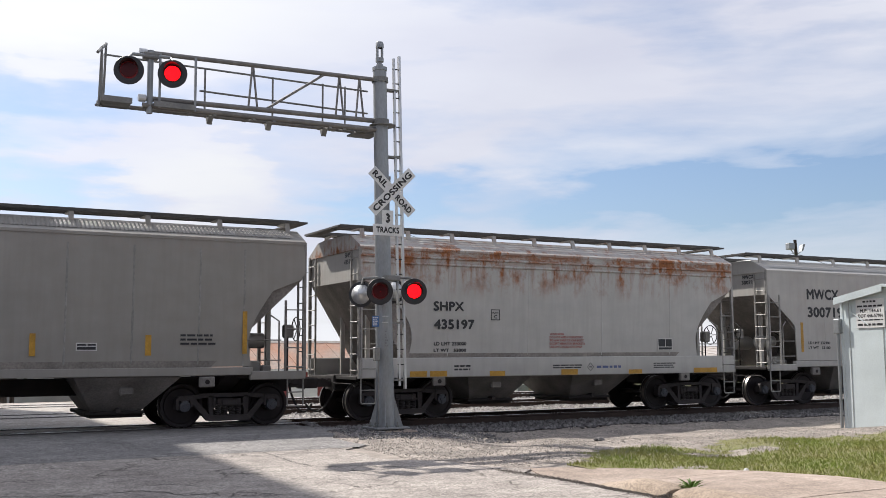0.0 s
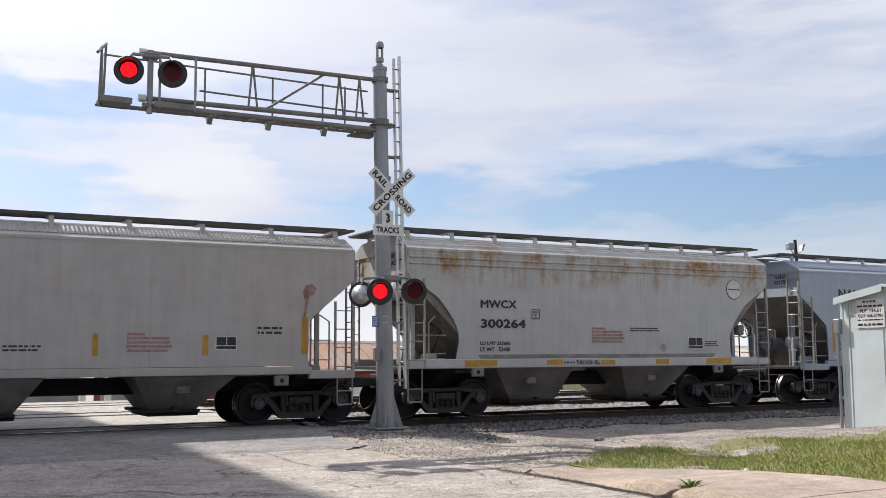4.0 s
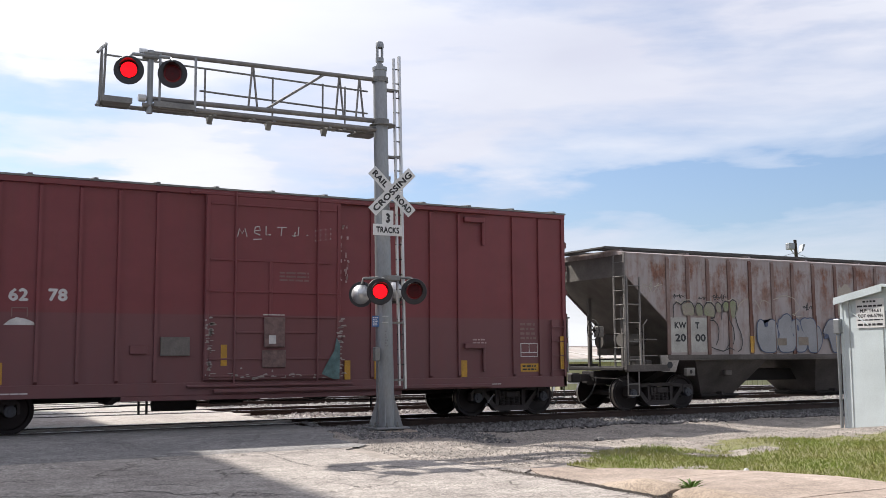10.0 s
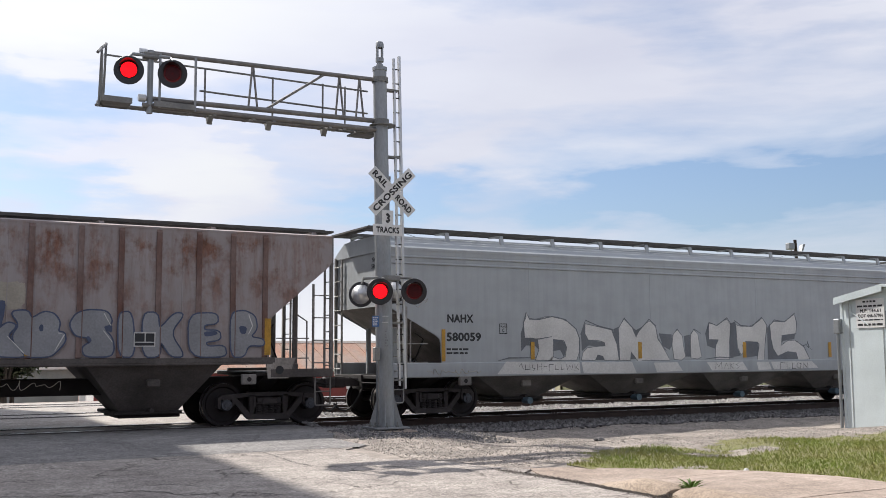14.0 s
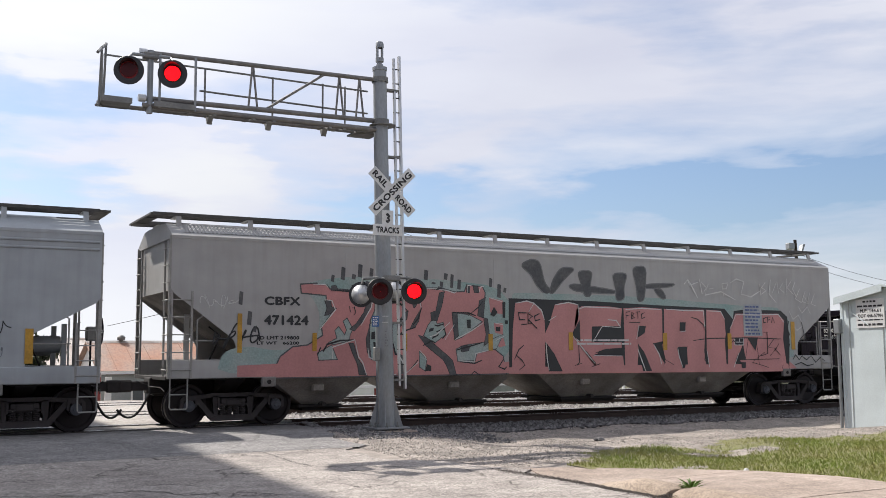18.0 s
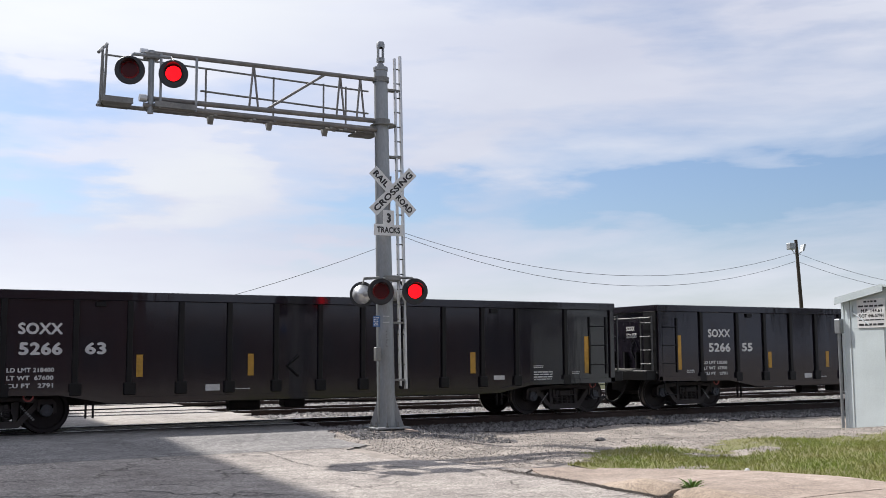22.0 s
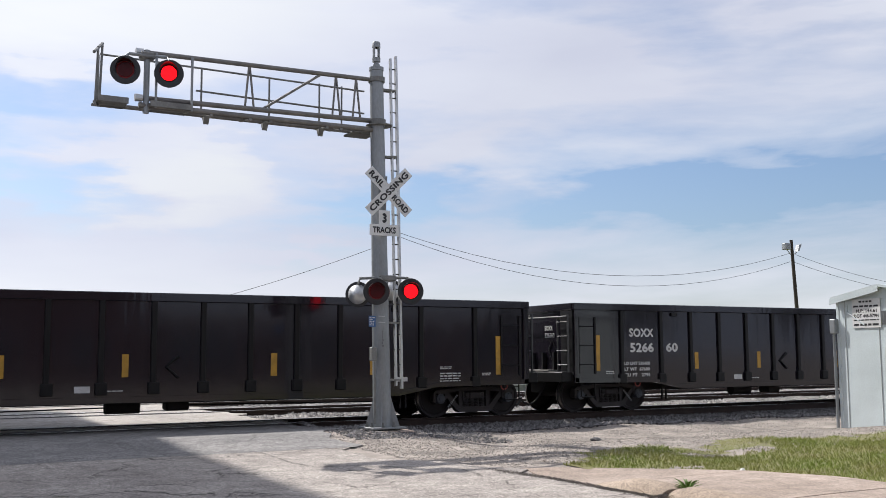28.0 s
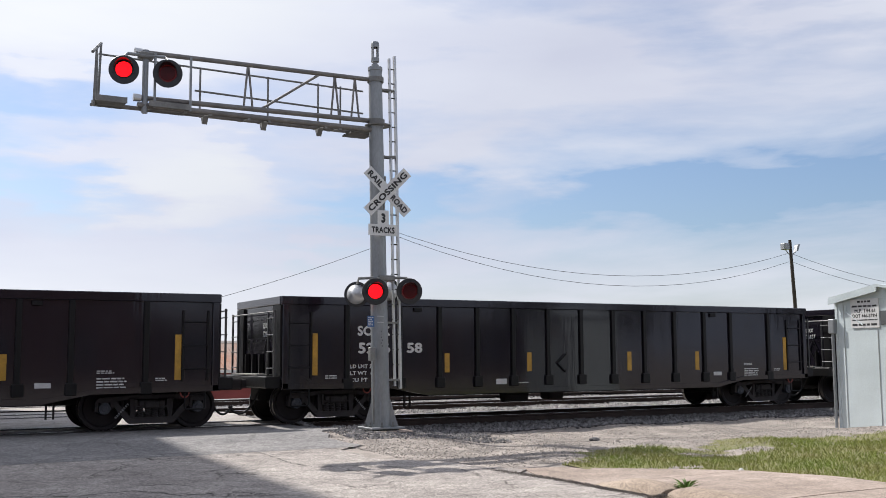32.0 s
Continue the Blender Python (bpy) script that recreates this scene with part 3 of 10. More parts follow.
def prepare_texts(wanted):
    made = []
    for body, weight in wanted:
        cu = bpy.data.curves.new("lettering", "FONT")
        cu.body, cu.size, cu.resolution_u = body, 1.0, 3
        cu.space_character = 1.0 + weight * 2.2
        made.append((body, weight, new("lettering", cu)))
    dg = bpy.context.evaluated_depsgraph_get()
    for body, weight, ob in made:
        me = bpy.data.meshes.new_from_object(ob.evaluated_get(dg))
        me.materials.clear()
        co = np.empty(len(me.vertices) * 3)
        me.vertices.foreach_get("co", co)
        co = co.reshape(-1, 3)
        lo, hi = co.min(0), co.max(0)
        span = np.where(hi - lo < 1e-6, 1, hi - lo)
        # heavy strokes: the same letters five times over, a little apart
        faces = [tuple(q.vertices) for q in me.polygons]
        v, f, bold = [], [], weight * 2.2
        for k, (dx, dy) in enumerate(((0, 0), (bold, 0), (-bold, 0), (0, bold), (0, -bold))):
            flat = (co + (dx, dy, 0) - lo + bold) / (span + 2 * bold)
            f += [tuple(i + len(v) for i in q) for q in faces]
            v += [(a, -0.00012 * k, b) for a, b in flat[:, :2].tolist()]
        me = bpy.data.meshes.new("lettering")
        me.from_pydata(v, [], f)
        TEXTS[body, weight] = me
    for body, weight, ob in made:
        cu = ob.data
        bpy.data.objects.remove(ob)
        bpy.data.curves.remove(cu)


def letters(body, weight, x0, x1, z0, z1, y, material, parent, name="lettering", label=""):
    """Flat painted letters that face -y and fill the box x0..x1, z0..z1."""
    me = TEXTS[body, weight].copy()
    me.materials.append(material)
    me.transform(Matrix.Translation((x0, y, z0)) @ Matrix.Diagonal((x1 - x0, 1, z1 - z0, 1)))
    return part(name, me, material, parent, label)


def plate(x0, x1, z0, z1, y, t=0.004):
    return Shape().box(x0, x1, y - t, y, z0, z1)


def bars(x0, x1, z0, z1, rows, y, ragged=0.15, t=0.003):
    """Rows of writing too small to read, as plain bars."""
    s, h = Shape(), (z1 - z0) / rows
    for k in range(rows):
        x = x0
        end = x1 - random.random() * ragged * (x1 - x0)
        while x < end - 0.02:
            w = min(end - x, (x1 - x0) * random.uniform(0.1, 0.3))
            s.box(x, x + w, y - t, y, z0 + h * (k + 0.22), z0 + h * (k + 0.72))
            x += w + h * 0.35
    return s


prepare_texts([(w, 0.02) for w in (
    "CROSSING", "RAIL", "ROAD", "TRACKS", "M.P. 144.61", "DOT 446-579H", "C", "SHPX", "435197", "LD LMT 233000", "LT WT   53000", "MWCX", "300719", "LD LMT 232900", "LT WT   53100",
    "300264", "LD LMT 233600", "LT WT   52400", "NAHX", "321754", "LD LMT 232200", "LT WT   53800", "CNA", "40", "62", "78", "214800", "71400", "KW", "T", "20", "00",
    "580059", "CBFX", "471424", "LD LMT 219800", "LT WT   66200", "SOXX", "5266", "63", "55", "60", "58", "57", "LD LMT 218300", "LT WT  67700", "CU FT   2791", "LD LMT 218400", "LT WT  67600", "PLATE", "WARNING", "DO NOT APPLY VIBRATORS", "TO ANY PART OF CAR BODY", "EXCEPT VIBRATOR BRACKETS", "USE ON LOADED CAR ONLY", "THROUGH SILL", "526663", "526655", "526662", "526660", "526658", "526657")]
    + [("3", 0.03)])


# ---- the ground ----
TRACK_Y = 22.68           # centre of the track that the train uses
TRACKS = (22.68, 28.45, 34.2)
GAUGE = 0.7525            # half the distance between rail heads


def ease(a, b, x):
    t = min(1.0, max(0.0, (x - a) / (b - a)))
    return t * t * (3 - 2 * t)


def road_edge(y):
    """x of the pavement's broken right-hand edge."""
    return 7.3 + 0.9 * ease(17.0, 21.0, y) + 0.16 * math.sin(y * 1.7) + 0.10 * math.sin(y * 4.3 + 1) - 0.75 * ease(16.6, 15.6, y) * ease(13.4, 14.6, y) + 0.35 * ease(13.5, 11.8, y)


def ground_height(x, y):
    z = -0.10 + 0.05 * ease(11.5, 16.5, y) + 0.08 * ease(16.5, 18.6, y)
    off = ease(-0.1, 0.9, x - 8.0)
    z += off * (-0.31 * ease(19.2, 20.9, y))
    z -= ease(0.9, 2.6, x - 8.0) * (0.20 * ease(14.3, 17.3, y) - 0.17 * ease(19.2, 20.9, y))
    z += (1 - off) * (-0.078 * ease(19.0, 20.5, y))
    z -= 2.45 * ease(37.5, 48.0, y)
    if 8.5 < x < 26 and 11 < y < 20:
        z += 0.02 * math.sin(x * 1.3 + y * 0.7) + 0.015 * math.sin(x * 2.9 - y * 1.9)
    return z


def spread(lo, a, b, hi, step, grow=1.35):
    out, x = [], a
    while x < b:
        out.append(x); x += step
    k = step
    left, x = [], a
    while x > lo:
        k *= grow; x -= k; left.append(max(x, lo))
    k, x, right = step, b, [b]
    while x < hi:
        k *= grow; x += k; right.append(min(x, hi))
    return left[::-1] + out + right


def sheet(name, xs, ys, height, material, keep=None):
    s = Shape()
    n = len(ys)
    s.v = [(x, y, height(x, y)) for x in xs for y in ys]
    s.f = [(i * n + j, (i + 1) * n + j, (i + 1) * n + j + 1, i * n + j + 1) for i in range(len(xs) - 1) for j in range(n - 1)
           if keep is None or keep((xs[i] + xs[i + 1]) / 2, (ys[j] + ys[j + 1]) / 2)]
    me = bpy.data.meshes.new(name)
    me.from_pydata(s.v, [], s.f)
    me.materials.append(material)
    for q in me.polygons:
        q.use_smooth = True
    return new(name, me)


ground = sheet("ground", spread(-2500, 0, 30, 2500, 0.35), spread(-2500, 6, 50, 2500, 0.35), ground_height, soil)
tagged(ground, "pale sandy gravel ground that drops beyond the tracks", "ground", kind="structure")


def strip(name, edge_left, edge_right, y0, y1, step, lift, material, cols=10, thick=0.05):
    """Pavement between two edges, following the ground."""
    s, ys = Shape(), [y0 + (y1 - y0) * i / round((y1 - y0) / step) for i in range(round((y1 - y0) / step) + 1)]
    rows = []
    for y in ys:
        a, b = edge_left(y), edge_right(y)
        rows.append([len(s.v) + k for k in range(cols + 3)])
        xs = [a] + [a + (b - a) * k / cols for k in range(cols + 1)] + [b]
        for k, x in enumerate(xs):
            z = ground_height(min(x, 7.4), y) + lift
            s.v.append((x, y, z - (thick if k in (0, cols + 2) else 0)))
    for r, q in zip(rows, rows[1:]):
        for k in range(cols + 2):
            s.f.append((r[k], r[k + 1], q[k + 1], q[k]))
    me = bpy.data.meshes.new(name)
    me.from_pydata(s.v, [], s.f)
    me.materials.append(material)
    smooth(me, 30)
    return new(name, me)


road = strip("road", lambda y: -9.0, lambda y: min(road_edge(y), 7.55) if y < 12 else road_edge(y), -30, 15.9, 0.3, 0.025, asphalt)
tagged(road, "worn pale asphalt road with cracks and a broken edge", "road", kind="structure")
crossing = strip("crossing_pavement", lambda y: -9.0, lambda y: road_edge(y) + 0.1 * math.sin(y * 6), 15.9, 22.6, 0.3, 0.028, asphalt_new)
tagged(crossing, "newer grey asphalt of the level crossing, flush with the rails", "road", kind="structure")
far_crossing = strip("crossing_pavement", lambda y: -9.0, lambda y: road_edge(y) + 0.1 * math.sin(y * 6), 22.6, 36.5, 0.3, 0.028, pale_panels)
tagged(far_crossing, "pale worn concrete of the crossing beyond the first track", "road", kind="structure")
far_road = strip("far_road", lambda y: -9.0, lambda y: 7.6, 36.5, 140, 2.0, 0.03, asphalt)
tagged(far_road, "asphalt road going down beyond the crossing", "road", kind="structure")

# cracks and seams in the pavement
def crack(points, wide, wob):
    s, last, rng = Shape(), None, random.Random(len(points))
    for (xa, ya), (xb, yb) in zip(points, points[1:]):
        k = max(2, int(math.hypot(xb - xa, yb - ya) / 0.08))
        for i in range(k):
            x, y = xa + (xb - xa) * i / k, ya + (yb - ya) * i / k
            x, y = x + wob * rng.uniform(-1, 1), y + wob * rng.uniform(-1, 1)
            w = wide * rng.uniform(0.25, 1.3)
            z = ground_height(min(x, 7.4), y) + 0.0315
            row = [(x - w * 0.6, y - w, z), (x + w * 0.6, y + w, z)]
            if last:
                s.add(last + row, [(0, 2, 3, 1)])
            last = row
    tagged(part("crack", s, crack_mat, road), "dark crack in the asphalt")


crack([(1.2, 16.2), (2.3, 16.25), (3.1, 16.3), (4.1, 16.3), (5.2, 16.1)], 0.014, 0.02)
crack([(5.2, 16.1), (5.3, 15.7), (5.25, 14.0), (5.35, 13.6), (5.95, 13.45), (6.7, 12.8)], 0.013, 0.035)
crack([(0.6, 12.9), (1.2, 12.7), (2.0, 12.3), (2.7, 12.45), (3.05, 11.8), (3.7, 11.7), (4.1, 11.15)], 0.016, 0.04)
crack([(2.0, 12.3), (2.2, 11.7), (2.9, 11.2), (3.1, 10.6)], 0.009, 0.03)
crack([(5.3, 15.7), (5.9, 15.4), (6.3, 15.3)], 0.010, 0.03)
crack([(4.6, 12.6), (5.4, 12.0), (6.0, 11.2), (6.9, 10.9)], 0.007, 0.03)

# kerb, sidewalk and gutter
walkway = empty("pavement", pose(0, 0, 0), "stained tan concrete sidewalk slabs behind a low rolled kerb", "sidewalk", kind="structure")


def walk_far(y):
    return 7.9 + 0.55 * ease(12.28, 12.08, y) + 1.65 * ease(12.2, 10.3, y) + 0.5 * ease(10.5, 8.6, y)


def slab_height(x, y):
    """The apron dips to the gutter where the kerb ends."""
    return -0.088 + 0.035 * ease(7.7, 8.4, x) * ease(10.6, 9.9, y) + 0.012 * ease(8.0, 9.5, x)


for y0, y1 in ((10.14, 12.25), (8.0, 10.12), (5.9, 7.97), (4.1, 5.87)):
    s, ky, kx = Shape(), 10, 6
    for i in range(ky + 1):
        y = y0 + (y1 - y0) * i / ky
        l, r = 7.62 + 0.28 * ease(11.2, 12.2, y) + 0.465 * ease(10.15, 9.95, y), walk_far(y) + 0.03 * math.sin(y * 5)
        r = max(r, l + 0.03)
        for k in range(kx + 1):
            x = l + (r - l) * k / kx
            s.v.append((x, y, slab_height(x, y)))
        s.v += [(l, y, -0.2), (r, y, -0.2)]
    n = kx + 3
    for i in range(ky):
        s.f += [(i * n + k, i * n + k + 1, (i + 1) * n + k + 1, (i + 1) * n + k) for k in range(kx)]
        s.f += [(i * n, (i + 1) * n, (i + 1) * n + kx + 1, i * n + kx + 1), (i * n + kx, i * n + kx + 2, (i + 1) * n + kx + 2, (i + 1) * n + kx)]
    s.f += [tuple(range(kx + 1)) + (kx + 2, kx + 1), tuple(ky * n + k for k in range(kx, -1, -1)) + (ky * n + kx + 1, ky * n + kx + 2)]
    part("slab", s, concrete, walkway, soft=True)
kerb_prof = [(7.57, -0.115), (7.62, -0.075), (7.67, 0.000), (7.76, 0.034), (7.90, 0.040), (8.00, 0.026), (8.04, -0.03), (8.04, -0.2), (7.57, -0.2)]
for y0, y1 in ((8.98, 10.16), (7.2, 8.86), (5.6, 7.18), (4.2, 5.58)):
    s = Shape()
    n = len(kerb_prof)
    cut = 12
    for i in range(cut + 1):
        y = y0 + (y1 - y0) * i / cut
        drop = 0.075 * ease(y1 - 0.55, y1, y) if y1 > 10 else 0.03 * ease(y1 - 0.10, y1, y)
        drop += 0.04 * ease(y0 + 0.12, y0, y) if y0 > 8.9 else 0.0
        s.v += [(x + 0.010 * math.sin(y * 3 + x * 9) + 0.006 * math.sin(y * 17), y, z - (drop * (z + 0.2) / 0.2 if z > -0.15 else 0) + 0.004 * math.sin(y * 11 + x * 20)) for x, z in kerb_prof]
    s.f = [(i * n + k, i * n + (k + 1) % n, (i + 1) * n + (k + 1) % n, (i + 1) * n + k) for i in range(cut) for k in range(n)]
    s.f += [tuple(range(n)), tuple(range(cut * n + n - 1, cut * n - 1, -1))]
    part("kerb_stone", s, kerb_concrete, walkway, soft=True)


for y in (10.13, 7.985, 5.885):
    part("joint", Shape().box(7.62, walk_far(y), y - 0.016, y + 0.016, -0.2, -0.10), crack_mat, walkway, "earth in the joint between slabs")


# ---- loose stones ----
def stones(name, count, place, sizes, material, label, category):
    """Many small angular stones in one mesh."""
    base = np.array([(1, 0, 0), (-1, 0, 0), (0, 1, 0), (0, -1, 0), (0, 0, 1), (0, 0, -1)], float)
    tri = np.array([(0, 2, 4), (2, 1, 4), (1, 3, 4), (3, 0, 4), (2, 0, 5), (1, 2, 5), (3, 1, 5), (0, 3, 5)])
    rng = np.random.default_rng(count)
    v, f = [], []
    for i in range(count):
        x, y, z = place(rng)
        r = rng.uniform(*sizes)
        a = rng.uniform(0, 6.28)
        p = base * (r * rng.uniform(0.6, 1.25, 3)) + rng.uniform(-0.25, 0.25, (6, 3)) * r
        c, s = math.cos(a), math.sin(a)
        q = np.stack([p[:, 0] * c - p[:, 1] * s, p[:, 0] * s + p[:, 1] * c, p[:, 2] * 0.8], 1)
        v.append(q + (x, y, z + r * 0.15))
        f.append(tri + 6 * i)
    v, f = np.concatenate(v), np.concatenate(f)
    me = bpy.data.meshes.new(name)
    me.from_pydata(v.tolist(), [], f.tolist())
    me.materials.append(material)
    return tagged(new(name, me), label, category, kind="stuff")


def near_ballast(rng):
    x = 8.2 + 24 * rng.random() ** 1.3
    y = 19.0 + 2.8 * rng.random() ** 0.75
    if y < 19.5 and rng.random() < 0.6:
        y += 0.9
    return x, y, ground_height(x, y) + 0.02 + 0.085 * ease(20.9, 21.6, y)


def pole_gravel(rng):
    x, y = 7.6 + 3.4 * rng.random(), 17.2 + 2.6 * rng.random()
    return x, y, ground_height(x, y)


def pale_place(rng):
    x = 7.0 + 17 * rng.random() ** 1.2
    y = 12.4 + 6.8 * rng.random()
    x = max(x, road_edge(y) - 0.25 * rng.random())
    return x, y, ground_height(x, y)


def mid_ballast(rng):
    x = 8.6 + 36 * rng.random()
    y = 23.6 + 4.1 * rng.random()
    return x, y, -0.160 + 0.02 * math.sin(x * 2.3 + y)


def far_ballast(rng):
    x = 9.5 + 40 * rng.random()
    y = 29.2 + 4.4 * rng.random()
    return x, y, -0.160 + 0.02 * math.sin(x * 2.3 + y)


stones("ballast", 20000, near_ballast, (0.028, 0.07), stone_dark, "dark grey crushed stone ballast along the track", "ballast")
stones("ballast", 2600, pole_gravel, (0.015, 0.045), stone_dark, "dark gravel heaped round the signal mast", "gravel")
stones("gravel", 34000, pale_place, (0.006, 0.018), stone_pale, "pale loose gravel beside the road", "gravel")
# the near bed is coloured far darker than the ballast beyond it
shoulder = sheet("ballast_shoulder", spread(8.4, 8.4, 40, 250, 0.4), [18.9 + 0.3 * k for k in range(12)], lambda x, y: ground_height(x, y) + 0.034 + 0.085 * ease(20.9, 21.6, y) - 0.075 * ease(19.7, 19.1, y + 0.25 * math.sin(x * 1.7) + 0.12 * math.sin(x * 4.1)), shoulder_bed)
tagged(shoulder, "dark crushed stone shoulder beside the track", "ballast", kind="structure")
stones("ballast", 14000, mid_ballast, (0.03, 0.065), stone_mid, "light grey ballast between the tracks", "ballast")
stones("ballast", 7000, far_ballast, (0.03, 0.065), stone_mid, "light grey ballast beyond the second track", "ballast")


def gutter_place(rng):
    """Along the apron's foot, thickest where the kerb begins."""
    y = 8.2 + 4.1 * rng.random() ** 1.3
    return 7.55 - 0.10 * ease(10.5, 12.2, y) + rng.normal(0, 0.055), y, -0.077


stones("debris", 7000, gutter_place, (0.003, 0.011), grit_dark, "dark grit washed along the gutter", "debris")
stones("debris", 900, lambda r: (8.062 + r.normal(0, 0.012), 8.2 + 1.9 * r.random(), -0.062), (0.003, 0.009), grit_dark, "dark grit in the joint behind the kerb", "debris")
stones("debris", 500, lambda r: (7.85 + 0.30 * r.normal(0, 0.5), 8.92 + r.normal(0, 0.05), -0.06), (0.004, 0.012), grit_dark, "dead leaves and grit in the kerb gap", "debris")

bed = Shape()
for cy in TRACKS:
    bed.add([(8.3, cy - 0.66, -0.205), (260, cy - 0.66, -0.205), (260, cy + 0.9, -0.205), (8.3, cy + 0.9, -0.205)], [(0, 1, 2, 3)])
    bed.add([(8.3, cy + 0.87, -0.150), (260, cy + 0.87, -0.150), (260, cy + 4.9, -0.150), (8.3, cy + 4.9, -0.150)], [(0, 1, 2, 3)])
thing("ballast_bed", bed, ballast_bed, "pale ballast bed under the three tracks", "ballast", kind="structure")

lump = Shape()
for a, b, c, r in ((0, 0, 0.03, 0.09), (0.11, 0.02, 0.025, 0.06), (-0.09, 0.03, 0.02, 0.05)):
    lump.lathe([(0.001, -r * 0.5), (r * 0.8, -r * 0.35), (r, 0), (r * 0.7, r * 0.45), (0.001, r * 0.6)], 9, "z", (a, b, c))
thing("clod", lump, stone_dark, "dark clod lying on the gravel", "stone", at=pose(12.0, 15.9, ground_height(12.0, 15.9), 8, 5, 20))

# ---- tracks ----
RAIL = [(-0.07, -0.19), (0.07, -0.19), (0.07, -0.178), (0.012, -0.155), (0.009, -0.055), (0.036, -0.04), (0.036, -0.008), (0.028, 0.0), (-0.028, 0.0),
        (-0.036, -0.008), (-0.036, -0.04), (-0.009, -0.055), (-0.012, -0.155), (-0.07, -0.178)]
tie_me = Shape().block(-0.115, 0.115, -1.3, 1.3, -0.18, 0.0, 0.015).mesh("tie", tie_wood)
clip_me = Shape().box(-0.09, 0.09, -0.13, 0.13, 0.0, 0.016).box(-0.02, 0.02, -0.1, -0.07, 0.0, 0.045).box(-0.02, 0.02, 0.07, 0.1, 0.0, 0.045).mesh("tie_plate", rail_side)
for cy in TRACKS:
    track = empty("railway_track", pose(0, cy, 0), "rusty steel rails on dark timber ties in ballast", "railway track", "three parallel tracks", "structure")
    for side in (-GAUGE, GAUGE):
        s = Shape().prism_x([(side + y, z) for y, z in RAIL], -90, 260)
        rail = part("rail", s, rail_side, track)
        rail.data.materials.append(rail_top)
        for q in rail.data.polygons:
            if q.normal.z > 0.9 and q.center.z > -0.02:
                q.material_index = 1
    count = 90 if cy < 24 else 45
    for i in range(count):
        x = 8.9 + 0.53 * i
        t = part("tie", tie_me, tie_wood, track, at=pose(x, random.uniform(-0.03, 0.03), -0.192, 0, 0, random.uniform(-0.8, 0.8)))
        if i < 40 and cy < 24:
            for side in (-GAUGE, GAUGE):
                part("tie_plate", clip_me, rail_side, track, at=pose(x, side, -0.19 + 0.004))

# rubber flangeway strips of the crossing
for cy in TRACKS:
    for side in (-GAUGE, GAUGE):
        for off in (-0.115, 0.115):
            thing("flangeway_strip", Shape().block(-9, 8.1, -0.07, 0.07, -0.1, -0.006, 0.01), surface("flangeway_rubber", (0.05, 0.045, 0.042), 0.85, 0, 0.3, 2, 30, 0.004),
                  "dark rubber flangeway strip beside the rail in the crossing", "crossing strip", "flangeway strips", at=pose(0, cy + side + off, 0))

# ---- grass ----
def grass_patch(name, count, inside, tall, material, label):
    rng = np.random.default_rng(count + 7)
    v, f = [], []
    while len(f) < count:
        x, y = rng.uniform(8, 26), rng.uniform(4, 16)
        k = inside(x, y)
        if rng.random() > k:
            continue
        h = rng.uniform(*tall) * (0.5 + 0.5 * k)
        a, lean = rng.uniform(0, 6.28), rng.uniform(0.1, 0.7)
        w = rng.uniform(0.004, 0.008)
        z = ground_height(x, y) - 0.005
        dx, dy = math.cos(a), math.sin(a)
        i = len(v)
        v += [(x - dy * w, y + dx * w, z), (x + dy * w, y - dx * w, z), (x + dx * h * lean * 0.3, y + dy * h * lean * 0.3, z + h * 0.6),
              (x + dx * h * lean, y + dy * h * lean, z + h)]
        f += [(i, i + 1, i + 2), (i + 2, i + 1, i + 3)]
    me = bpy.data.meshes.new(name)
    me.from_pydata(v, [], f)
    me.materials.append(material)
    return tagged(new(name, me), label, "grass", kind="stuff")


def lawn_inside(x, y):
    """How thick the grass is at a place."""
    wob = 0.16 * math.sin(y * 3.1 + x) + 0.09 * math.sin(y * 8 + 2 * x) + 0.06 * math.sin(x * 9)
    left = 8.75 + 0.95 * max(0.0, y - 12.1)
    far = 13.9 - 0.7 * ease(11.3, 11.9, x) + 0.95 * ease(12.0, 14.2, x) - 0.45 * ease(14.4, 16.5, x)
    if x + wob < left or y + wob > far or x < walk_far(y) + 0.05:
        return 0.0
    # a bare strip of gravel
    bare = abs(y - (12.50 + 0.12 * math.sin(x * 2)) + 0.10 * math.sin(x * 7))
    if 10.9 < x + wob < 13.4 and bare < 0.22:
        return 0.10
    worn = 0.5 + 0.5 * math.sin(x * 1.9 + 1.3 * math.sin(y * 1.7))
    return 0.40 + 0.6 * worn if y > 12.7 else 0.95


turf_ground = sheet("turf", [8.6 + 0.3 * k for k in range(48)], [5.0 + 0.3 * k for k in range(32)], lambda x, y: ground_height(x, y) + 0.006, turf, lambda x, y: lawn_inside(x, y) > 0.3)
tagged(turf_ground, "earth under the grass", "ground", kind="structure")
grass_patch("grass", 250000, lawn_inside, (0.025, 0.085), grass_mat, "short sunlit spring grass with bare patches")

weed = empty("weed", pose(8.02, 8.95, -0.07), "small green weed growing in the kerb joint", "plant")
for k in range(44):
    a, h = k * 2.4, random.uniform(0.08, 0.20)
    s, c, l = math.sin(a), math.cos(a), random.uniform(0.05, 0.20)
    w = 0.012
    leaf = Shape().add([(0, 0, 0), (c * l * 0.5 - s * w, s * l * 0.5 + c * w, h * 0.7), (c * l, s * l, h * 0.85), (c * l * 0.5 + s * w, s * l * 0.5 - c * w, h * 0.7), (c * l * 0.5, s * l * 0.5, h * 0.62)],
                       [(0, 4, 1), (1, 4, 2), (2, 4, 3), (3, 4, 0)])
    part("leaf", leaf, weed_mat, weed)
